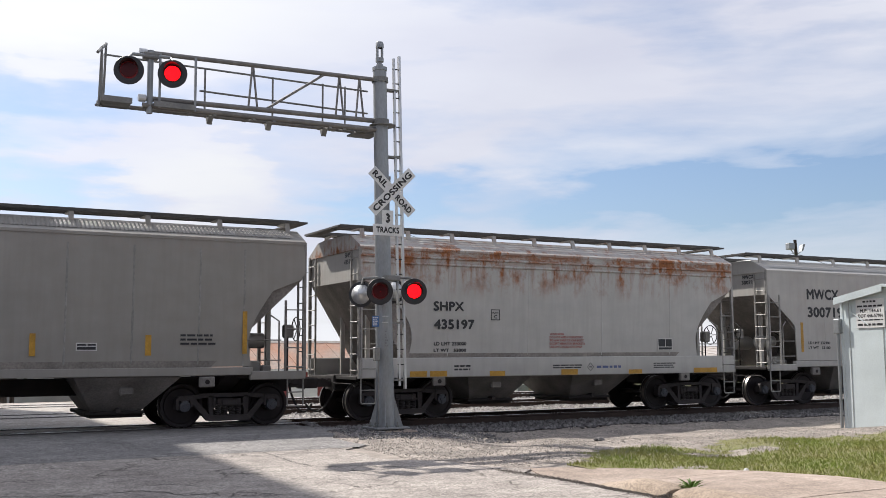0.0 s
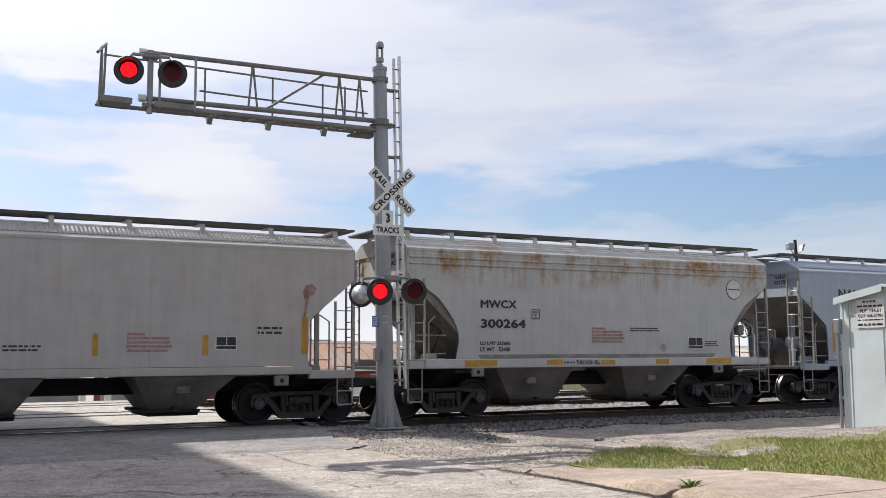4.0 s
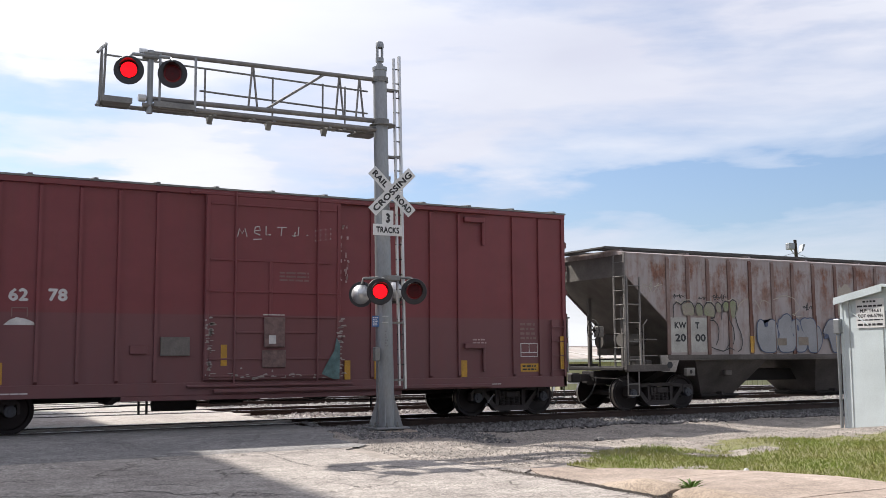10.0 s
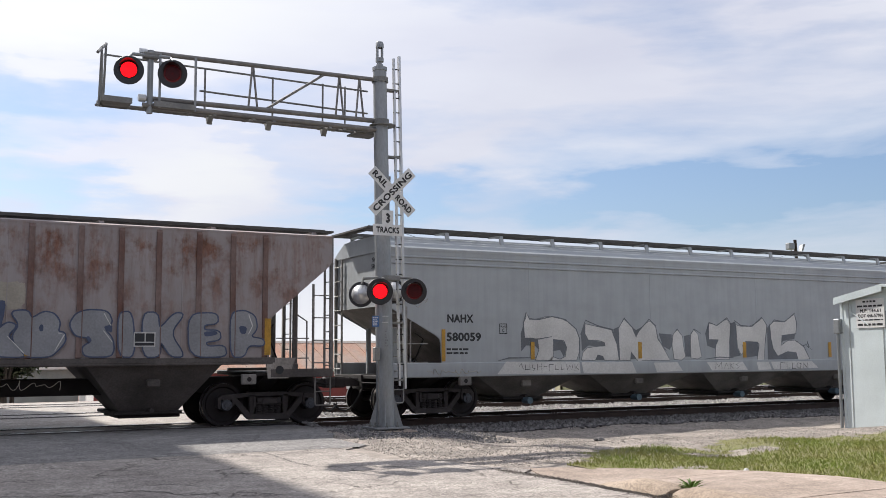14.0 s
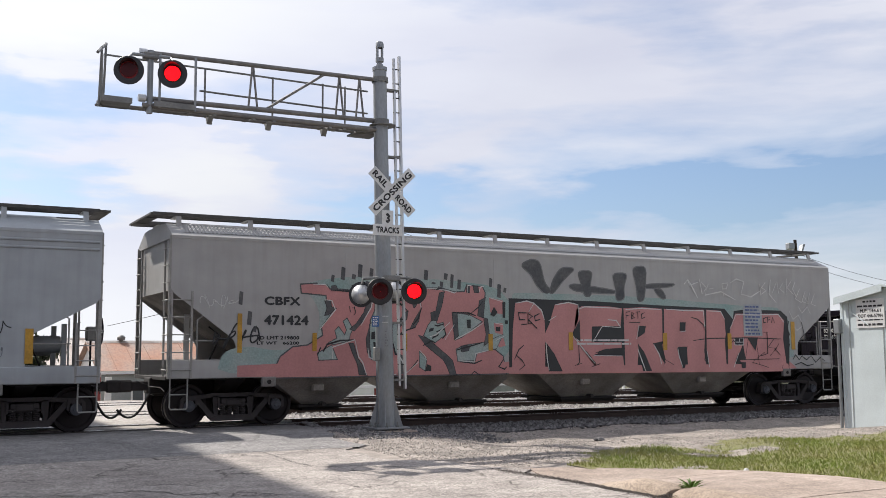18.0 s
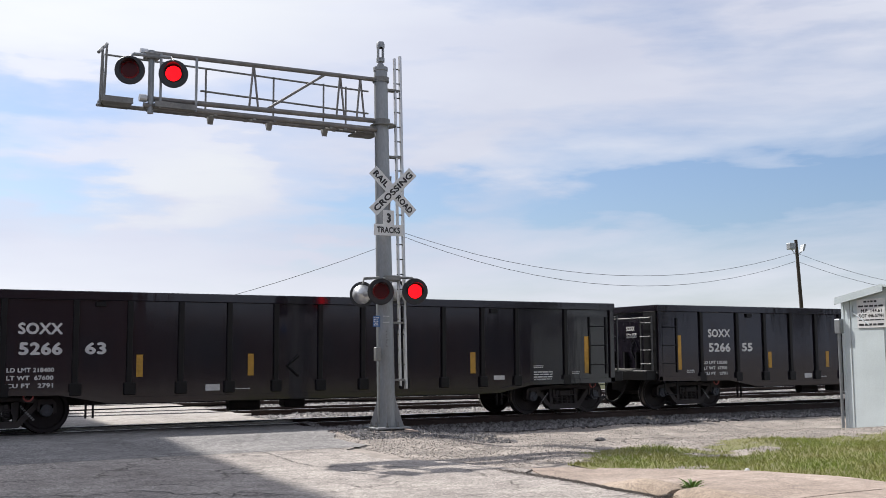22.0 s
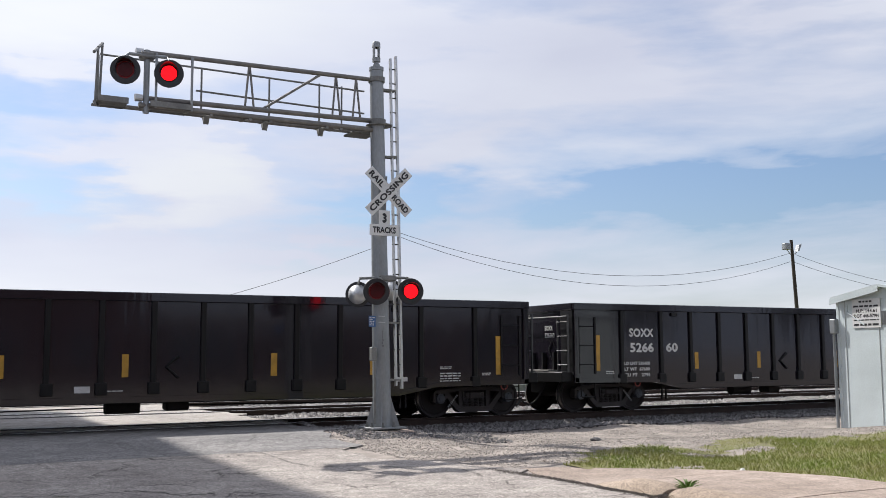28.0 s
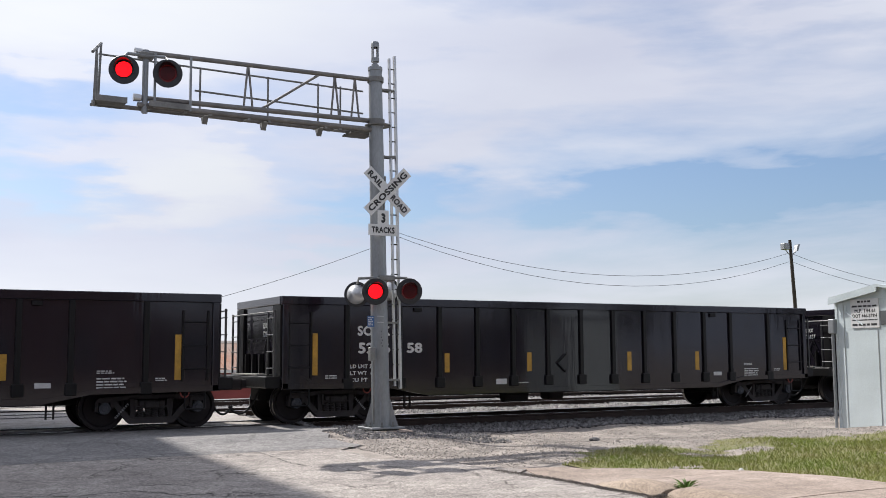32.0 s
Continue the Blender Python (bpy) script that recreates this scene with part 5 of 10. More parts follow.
# doors and coloured bays of its front
for x0, x1, m in ((0.0, 6.3, grey_wall), (6.3, 22.0, red_wall), (22.0, 32.0, grey_wall)):
    part("wall_cladding", Shape().box(x0 + 0.01, x1 - 0.01, -0.06, -0.005, 0, 3.0), m, shed)
for x0, x1 in ((11.6, 13.4), (15.6, 17.4), (20.5, 21.8)):
    d = part("door", Shape().block(x0, x1, -0.14, -0.07, 0.0, 2.5, 0.02), white_trim, shed, "white sheet door")
for x0 in (1.7, 4.0):
    w = part("window", Shape().block(x0, x0 + 1.5, -0.12, -0.065, 0.5, 2.2, 0.01), white_trim, shed, "boarded pale window")
    part("pane", Shape().box(x0 + 0.1, x0 + 0.7, -0.13, -0.122, 0.6, 2.1), window_glass, w)
    part("pane", Shape().box(x0 + 0.8, x0 + 1.4, -0.13, -0.122, 0.6, 2.1), window_glass, w)
for x0 in (-0.9, -0.1, 0.5):
    thing("porch_post", Shape().block(0, 0.35, 0, 0.2, 0, 2.9, 0.02), white_trim if x0 != -0.1 else red_wall, "painted upright post before the warehouse end", "post", "porch posts", at=pose(10.4 + x0, 60.6, FAR_Z))
vent = Shape().lathe([(0.10, 0.0), (0.10, 0.15), (0.24, 0.18), (0.26, 0.34), (0.16, 0.46), (0.001, 0.5)], 14, "z")
for x in (12.75, 17.95):
    thing("roof_vent", vent, galv_old, "small round steel ventilator on the warehouse ridge", "roof vent", "ventilators on the ridge", at=pose(x, 66.0, 2.36))
barn = gabled(4.0, 12.5, 74.0, 84.0, 0.9, 2.75, grey_wall, pale_roof, "barn", "grey barn with a streaked zinc roof", 0.8)
hall = gabled(40.5, 120.0, 58.0, 76.0, 1.2, 2.0, beige_wall, pale_roof, "metal_hall", "long low hall clad in beige ribbed sheet metal", 4.0)
for i in range(150):
    part("wall_rib", Shape().box(0.2 + 0.52 * i, 0.26 + 0.52 * i, -0.05, 0.0, 0.0, 3.6), beige_wall, hall)
green = sheet("lawn", [24, 30, 36, 44, 60, 90, 140], [38.2, 40, 42, 44, 47, 50, 54, 57.9], lambda x, y: ground_height(x, y) + 0.03, lawn)
tagged(green, "sunlit strip of dry green grass before the metal hall", "lawn", kind="structure")
bf = empty("low_fence", pose(16.0, 37.6, -0.12), "low pale guard rail on short posts beyond the tracks", "fence")
part("rail", Shape().block(0, 14, -0.03, 0.03, 0.30, 0.42, 0.01), white_trim, bf)
for i in range(8):
    part("post", Shape().block(0.1 + 1.95 * i, 0.2 + 1.95 * i, -0.05, 0.05, -0.2, 0.42, 0.01), white_trim, bf)
for i, x in enumerate((12.6, 13.4, 17.9, 19.2, 27.5)):
    thing("marker_post", Shape().block(-0.06, 0.06, -0.06, 0.06, 0, 0.55, 0.01), white_trim if i % 2 else galv_old, "short marker post beside the far track", "post", "marker posts", at=pose(x, 36.9, -0.12))


# trees
def tree(x, y, z, height, spread_r, seed, leaves, label, name="tree"):
    rng = random.Random(seed)
    t = empty(name, pose(x, y, z), label, "tree")
    trunk = Shape()
    tips = []
    h0 = height * 0.32
    trunk.tube((0, 0, -0.2), (rng.uniform(-0.2, 0.2), 0, h0), 0.26, 9, 0.19)
    for k in range(8):
        a = k * 0.85 + rng.random()
        up = height * rng.uniform(0.5, 0.8)
        mid = Vector((math.cos(a) * spread_r * 0.35, math.sin(a) * spread_r * 0.35, (h0 + up) / 2 + 0.3))
        tip = Vector((math.cos(a) * spread_r * 0.7, math.sin(a) * spread_r * 0.7, up))
        trunk.tube((0, 0, h0 * rng.uniform(0.75, 1.0)), mid, 0.12, 7, 0.08)
        trunk.tube(mid, tip, 0.08, 6, 0.03)
        tips += [mid, tip, (mid + tip) / 2]
        for q in range(2):
            b = tip + Vector((rng.uniform(-1, 1), rng.uniform(-1, 1), rng.uniform(0, 0.8))) * spread_r * 0.35
            trunk.tube(tip, b, 0.03, 5, 0.012)
            tips.append(b)
    part("trunk", trunk, bark, t)
    v, f = [], []
    for i in range(leaves):
        c = rng.choice(tips)
        g = Vector((rng.gauss(0, 1), rng.gauss(0, 1), rng.gauss(0, 0.7))) * spread_r * 0.13
        p = c + g
        a = Vector((rng.gauss(0, 1), rng.gauss(0, 1), rng.gauss(0, 1))).normalized()
        b = a.orthogonal().normalized()
        l = rng.uniform(0.10, 0.22)
        k = len(v)
        v += [tuple(p - a * l), tuple(p + b * l * 0.45), tuple(p + a * l), tuple(p - b * l * 0.45)]
        f.append((k, k + 1, k + 2, k + 3))
    me = bpy.data.meshes.new("crown")
    me.from_pydata(v, [], f)
    part("crown", me, leaf_mat, t)
    me.materials.append(leaf_mat)
    return t


tree(5.0, 54.0, -2.5, 7.4, 1.9, 3, 9000, "broad dark green tree beyond the crossing, sparse spring leaves")
tree(2.6, 58.0, -2.5, 5.0, 1.5, 5, 5000, "dark tree with thin foliage behind the first")
tree(-4.5, 56.0, -2.5, 7.0, 3.2, 12, 6000, "broad tree beyond the road")
thing("utility_pole", Shape().tube((0, 0, 0), (0.1, 0, 7.2), 0.13, 9, 0.09), wood_pole, "thin dark wooden pole among the trees", "pole", at=pose(5.6, 57.0, -2.5))

# light pole and wires
LP = Vector((54.85, 50.0, -2.4))
lp = empty("light_pole", pose(*LP), "tall dark wooden pole with two floodlights", "light pole")
part("shaft", Shape().tube((0.7, 0, 0), (0.0, 0, 11.7), 0.17, 10, 0.11), wood_pole, lp)
part("floodlight", Shape().block(-0.75, -0.22, -0.2, 0.2, 11.0, 11.45, 0.04), galv, lp, "grey floodlight head")
part("floodlight", Shape().add([(0.45, -0.15, 10.9), (0.62, -0.15, 10.95), (0.85, -0.15, 11.45), (0.62, -0.15, 11.4), (0.45, 0.15, 10.9), (0.62, 0.15, 10.95), (0.85, 0.15, 11.45), (0.62, 0.15, 11.4)],
     [(0, 1, 2, 3), (7, 6, 5, 4), (0, 4, 5, 1), (1, 5, 6, 2), (2, 6, 7, 3), (3, 7, 4, 0)]), galv, lp, "grey floodlight head")
part("bracket", Shape().path([(-0.45, 0, 11.0), (0.0, 0, 10.6), (0.55, 0, 10.9)], 0.03, 6), galv_old, lp)


def wire(points, sag, label):
    s = Shape()
    for a, b in zip(points, points[1:]):
        a, b = Vector(a), Vector(b)
        pts = [a.lerp(b, i / 16) - Vector((0, 0, sag * 4 * (i / 16) * (1 - i / 16))) for i in range(17)]
        s.path(pts, 0.013, 5)
    thing("overhead_wire", s, wire_mat, label, "wire", "overhead wires")


wire([(54.7, 50, 7.78), (23.4, 50, 8.35)], 2.35, "black power wire sagging between poles")
wire([(54.7, 50, 8.37), (23.4, 50, 8.52)], 2.12, "black power wire sagging between poles")
wire([(23.4, 50, 7.45), (9.0, 50, 2.95)], 0.30, "black service wire dropping to the houses")
wire([(54.9, 50, 8.37), (86.0, 50, 7.6)], 1.7, "black power wire beyond the light pole")
wire([(54.9, 50, 7.8), (86.0, 50, 7.0)], 1.62, "black power wire beyond the light pole")
thing("utility_pole", Shape().tube((0, 0, 0), (-0.15, 0, 11.4), 0.17, 10, 0.11), wood_pole, "dark wooden utility pole behind the signal mast", "pole", at=pose(23.6, 50, -2.4))

# a tall block outside the view, added to cast the shadow over the road
shadow_block = empty("unseen_shadow_block", pose(-26.35, 36.0, -1.0), "tall plain concrete block outside the view, added to shade the road", "building")
part("wall", Shape().box(0, 19.0, 0, 21.0, 0, 31.2), brick_wall, shadow_block)
part("roof", Shape().block(-0.2, 19.2, -0.2, 21.2, 31.2, 31.5, 0.05), concrete, shadow_block)

# unseen buildings and trees added behind the camera, to darken glossy reflections and low sky
store = empty("unseen_low_row", pose(12.6, -24.0, -0.1), "low dark brick row behind the camera, unseen, added to darken reflections", "building")
part("wall", Shape().block(0, 26.0, 0, 9.0, 0, 3.7, 0.03), surface("dull_brick", (0.075, 0.045, 0.042), 0.9, 0, 0.3, 0.6, 12, 0.01), store)
part("parapet", Shape().block(0.0, 26.15, 8.7, 9.2, 3.7, 4.0, 0.03), concrete, store)
brick_row = empty("unseen_brick_block", pose(-52.0, -25.0, -0.1), "two-storey dull red brick block behind the camera, unseen, added to darken reflections and block low sky", "building")
part("wall", Shape().block(0, 64.0, 0, 12.0, 0, 8.2, 0.03), surface("dull_red_brick", (0.085, 0.040, 0.036), 0.9, 0, 0.3, 0.6, 12, 0.01), brick_row)
part("parapet", Shape().block(-0.15, 64.15, 11.6, 12.2, 8.2, 8.6, 0.03), concrete, brick_row)
for k in range(15):
    for z in (1.0, 5.0):
        part("window", Shape().block(1.5 + 4.2 * k, 3.1 + 4.2 * k, 11.97, 12.04, z, z + 1.9, 0.02), window_glass, brick_row)
for k in range(4):
    part("window", Shape().block(1.5 + 6.2 * k, 4.9 + 6.2 * k, 8.99, 9.04, 0.9, 3.1, 0.02), window_glass, store)
for k, (x, y) in enumerate(((36, -13), (49, -17), (63, -15))):
    tree(x, y, -0.1, 6.5 + (k % 3), 2.2, 100 + k, 2500, "unseen leafy tree behind the camera, added for reflections")


# ---- the train ----
# Speed of the train in metres a second, knot by knot; it runs towards -x.
SPEEDS = [(0, 5.99), (1.5, 6.011), (3, 6.032), (6, 6.056), (7.5, 6.088), (9, 6.126), (10, 6.178), (12, 6.242), (13, 6.297), (14, 6.342), (17.5, 6.37),
          (19, 6.366), (20.5, 6.327), (22, 6.278), (23.5, 6.242), (25, 6.238), (28, 6.256), (29.5, 6.283), (31, 6.312), (32.001, 6.341)]


def travelled(t):
    """How far the train has come at t seconds."""
    s = 0.0
    for (a, va), (b, vb) in zip(SPEEDS, SPEEDS[1:]):
        if t <= a:
            break
        e = min(t, b)
        ve = va + (vb - va) * (e - a) / (b - a)
        s += (va + ve) / 2 * (e - a)
    return s


WHEEL_R = 0.455
ROLLING = []      # (wheelset, x in its car)
CARS = []         # (car, x of its left end at the start)

# meshes that every truck shares
wheel_me = smooth(Shape().lathe([(0.08, -0.07), (0.13, -0.075), (0.15, -0.05), (0.36, -0.035), (0.39, -0.062), (0.452, -0.064), (0.458, 0.03), (0.485, 0.045), (0.483, 0.066), (0.40, 0.07), (0.36, 0.0), (0.13, 0.05), (0.08, 0.06)], 40, "y").mesh("wheel", wheel_steel, tread_steel))
for q in wheel_me.polygons:
    r = math.hypot(q.center.x, q.center.z)
    if r > 0.44 and abs(q.normal.y) < 0.5:
        q.material_index = 1
axle_me = smooth(Shape().tube((0, -1.12, 0), (0, 1.12, 0), 0.075, 14).mesh("axle", wheel_steel))
cap_shape = Shape().lathe([(0.001, -0.10), (0.05, -0.10), (0.055, -0.085), (0.115, -0.08), (0.12, -0.06), (0.12, 0.10)], 20, "y")
for k in range(3):
    a = 0.5 + k * 2.094
    cap_shape.tube((0.085 * math.cos(a), -0.105, 0.085 * math.sin(a)), (0.085 * math.cos(a), -0.07, 0.085 * math.sin(a)), 0.024, 6)
cap_me = smooth(cap_shape.mesh("bearing_cap", cap_blue))
WB = 1.90         # distance between the axles of a truck


def frame_outline():
    """Side view of a cast truck side frame, as separate closed bars."""
    s = Shape()
    y0, y1 = -0.07, 0.07
    # top chord, thinner between the columns
    s.prism([(-0.80, 0.585), (-0.84, 0.675), (-0.42, 0.715), (0.42, 0.715), (0.84, 0.675), (0.80, 0.585), (0.40, 0.635), (-0.40, 0.635)], y0, y1)
    # bottom chord
    s.prism([(-0.44, 0.13), (0.44, 0.13), (0.52, 0.20), (0.42, 0.245), (-0.42, 0.245), (-0.52, 0.20)], y0 - 0.03, y1 + 0.03)
    for sg in (-1, 1):
        # slanting strut and column
        s.prism([(sg * 0.86, 0.60), (sg * 0.72, 0.60), (sg * 0.39, 0.235), (sg * 0.51, 0.19)], y0, y1)
        s.prism([(sg * 0.42, 0.22), (sg * 0.335, 0.22), (sg * 0.335, 0.66), (sg * 0.44, 0.66)], y0, y1)
        # arched pedestal over the bearing
        s.prism([(sg * 0.78, 0.60), (sg * 0.80, 0.68), (sg * 1.06, 0.665), (sg * 1.13, 0.60), (sg * 1.14, 0.40), (sg * 1.08, 0.38), (sg * 1.065, 0.575), (sg * 0.835, 0.575), (sg * 0.82, 0.42), (sg * 0.77, 0.46)], y0 - 0.02, y1 + 0.02)
        s.box(min(sg * 0.87, sg * 1.03), max(sg * 0.87, sg * 1.03), y0 - 0.03, y1 + 0.03, 0.555, 0.60)
        # wear ledge
        s.box(min(sg * 0.30, sg * 0.345), max(sg * 0.30, sg * 0.345), y0 - 0.04, y1 + 0.04, 0.40, 0.62)
    s.box(-0.36, 0.36, y0 - 0.035, y1 + 0.035, 0.225, 0.255)
    # end of the bolster, with its two lightening holes as hollows
    s.block(-0.27, 0.27, y0 - 0.03, y1 - 0.03, 0.485, 0.60, 0.02).box(-0.30, 0.30, y0 - 0.035, y1, 0.46, 0.488)
    return s


side_me = frame_outline().mesh("side_frame", truck_steel)
bolster_me = Shape().block(-0.17, 0.17, -1.15, 1.15, 0.44, 0.60, 0.03).block(-0.3, 0.3, -0.35, 0.35, 0.55, 0.72, 0.03).mesh("truck", truck_steel)
spring_me = smooth(Shape().path([(0.055 * math.cos(k * 0.8), 0.055 * math.sin(k * 0.8), 0.25 + 0.0050 * k) for k in range(42)], 0.018, 5).mesh("spring", truck_steel))
shoe_me = Shape().block(-0.06, 0.06, -0.06, 0.06, -0.16, 0.16, 0.02).mesh("brake_shoe", under)


def truck(car, x, marks=None):
    """A two-axle truck: turning wheelsets, side frames, bolster and springs."""
    tr = part("truck", bolster_me, truck_steel, car, "cast steel two-axle truck", at=pose(x, 0, 0))
    for sg in (-1, 1):
        part("side_frame", side_me, truck_steel, tr, at=pose(0, sg * 1.02, 0))
        for dx in (-0.22, -0.075, 0.075, 0.22):
            part("spring", spring_me, truck_steel, tr, at=pose(dx, sg * 1.05, 0))
        for dx in (-0.42, 0.42):
            part("brake_shoe", shoe_me, under, tr, at=pose(dx * 1.05, sg * 0.75, 0.46))
    if marks:
        for sg in (1,):
            m = Shape()
            for k in range(8):
                m.box(-0.20 + 0.05 * k, -0.168 + 0.05 * k, -0.003, 0.0, -0.022, 0.022)
            tagged(part("stencil", m, stencil_dim, tr, "white stencilled marks", at=pose(marks * 0.60, -1.094, 0.405, 0, marks * 48, 0)), kind="stuff")
    for sg in (-1, 1):
        ws = part("wheelset", axle_me, wheel_steel, car, "steel wheelset", at=pose(x + sg * WB / 2, 0, WHEEL_R))
        for side in (-1, 1):
            part("wheel", wheel_me, wheel_steel, ws, at=pose(0, side * 0.765, 0, 0, 0, 0 if side < 0 else 180))
            part("bearing_cap", cap_me, cap_blue, ws, at=pose(0, side * 1.06, 0, 0, 0, 0 if side < 0 else 180))
        ROLLING.append((ws, x + sg * WB / 2))
    return tr


def coupler(car, x, way):
    """Draft box, shank, knuckle and hanging air hose at one end. way: -1 at the left end."""
    s = Shape().block(min(x - way * 1.2, x), max(x - way * 1.2, x), -0.2, 0.2, 0.66, 1.02, 0.02)
    part("draft_box", s, under, car)
    a, b = sorted((x - way * 0.1, x + way * 0.58))
    s = Shape().block(a, b, -0.09, 0.09, 0.77, 0.97, 0.02)
    c, d = sorted((x + way * 0.42, x + way * 0.72))
    s.block(c, d, -0.14, 0.12, 0.74, 1.0, 0.04)
    part("coupler", s, truck_steel, car, "rusty knuckle coupler")
    pts = []
    for k in range(10):
        q = k / 9
        pts.append((x + way * (0.12 + 0.62 * q), -0.38 + 0.25 * q, 0.72 - 1.75 * q * (1 - q) * 0.72 - 0.34 * q))
    part("air_hose", Shape().path(pts, 0.026, 7).tube((x + way * 0.1, -0.38, 0.9), (x + way * 0.12, -0.38, 0.70), 0.03, 7), hose_rubber, car, soft=True)
    part("uncoupling_lever", Shape().path([(x + way * 0.06, -1.45, 0.78), (x + way * 0.1, -1.3, 0.86), (x + way * 0.12, -0.3, 0.86), (x + way * 0.35, -0.15, 0.98)], 0.013, 6), under, car)


def brake_wheel(car, x, y, z, way, material, housing=None):
    s = Shape()
    n = 24
    for i in range(n):
        a, b = 2 * math.pi * i / n, 2 * math.pi * (i + 1) / n
        s.tube((0, 0.27 * math.cos(a), 0.27 * math.sin(a)), (0, 0.27 * math.cos(b), 0.27 * math.sin(b)), 0.013, 5)
    for i in range(6):
        a = math.pi * i / 3
        s.tube((0.03, 0.03 * math.cos(a), 0.03 * math.sin(a)), (0, 0.27 * math.cos(a), 0.27 * math.sin(a)), 0.012, 5)
    s.tube((-0.04, 0, 0), (0.12 * -way, 0, 0), 0.035, 8)
    part("brake_wheel", s, material, car, "spoked hand brake wheel", at=pose(x, y, z))
    a, b = sorted((x - way * 0.08, x - way * 0.30))
    part("brake_housing", Shape().block(a, b, y - 0.10, y + 0.12, z - 0.20, z + 0.10, 0.03), housing or material, car)
    part("brake_chain", Shape().tube((x - way * 0.2, y, z - 0.2), (x - way * 0.2, y, 1.15), 0.022, 6), under, car)


def rungs(name, car, x0, x1, y, z0, z1, count, material, depth=0.06, r=0.0125, stiles=True):
    """A ladder of round rungs in a plane facing y."""
    s = Shape()
    if stiles:
        s.box(x0 - 0.022, x0 + 0.022, y - 0.012, y + 0.03, z0, z1).box(x1 - 0.022, x1 + 0.022, y - 0.012, y + 0.03, z0, z1)
    lad = part(name, s if stiles else Shape().tube((x0, y, z0), (x0, y, z0 + 0.001), 0.002, 4), material, car)
    for k in range(count):
        z = z0 + (z1 - z0) * (k + 0.5) / count
        part("rung", Shape().path([(x0, y + 0.02, z), (x0, y - depth * 0.3, z), (x1, y - depth * 0.3, z), (x1, y + 0.02, z)], r, 6), material, lad)
    return lad


def end_rungs(name, car, x, way, y0, y1, z0, z1, count, material):
    """A ladder on the end of a car, in a plane facing along x."""
    s = Shape().box(x - 0.02, x + 0.02, y0 - 0.02, y0 + 0.02, z0, z1).box(x - 0.02, x + 0.02, y1 - 0.02, y1 + 0.02, z0, z1)
    lad = part(name, s, material, car)
    for k in range(count):
        z = z0 + (z1 - z0) * (k + 0.5) / count
        part("rung", Shape().tube((x + way * 0.03, y0, z), (x + way * 0.03, y1, z), 0.0125, 6), material, lad)
    return lad


def stirrup(car, x, material, y=-1.55, z=1.05, w=0.36):
    part("stirrup_step", Shape().path([(x, y, z), (x, y, 0.46), (x + 0.02, y, 0.42), (x + w - 0.02, y, 0.42), (x + w, y, 0.46), (x + w, y, z)], 0.017, 6)
         .tube((x, y, 0.72), (x + w, y, 0.72), 0.014, 6), material, car)


def start_car(name, x0, label, category, group):
    car = empty(name, pose(x0, TRACK_Y, 0), label, category, group)
    CARS.append((car, x0))
    return car


HW = 1.60


BODY = {}


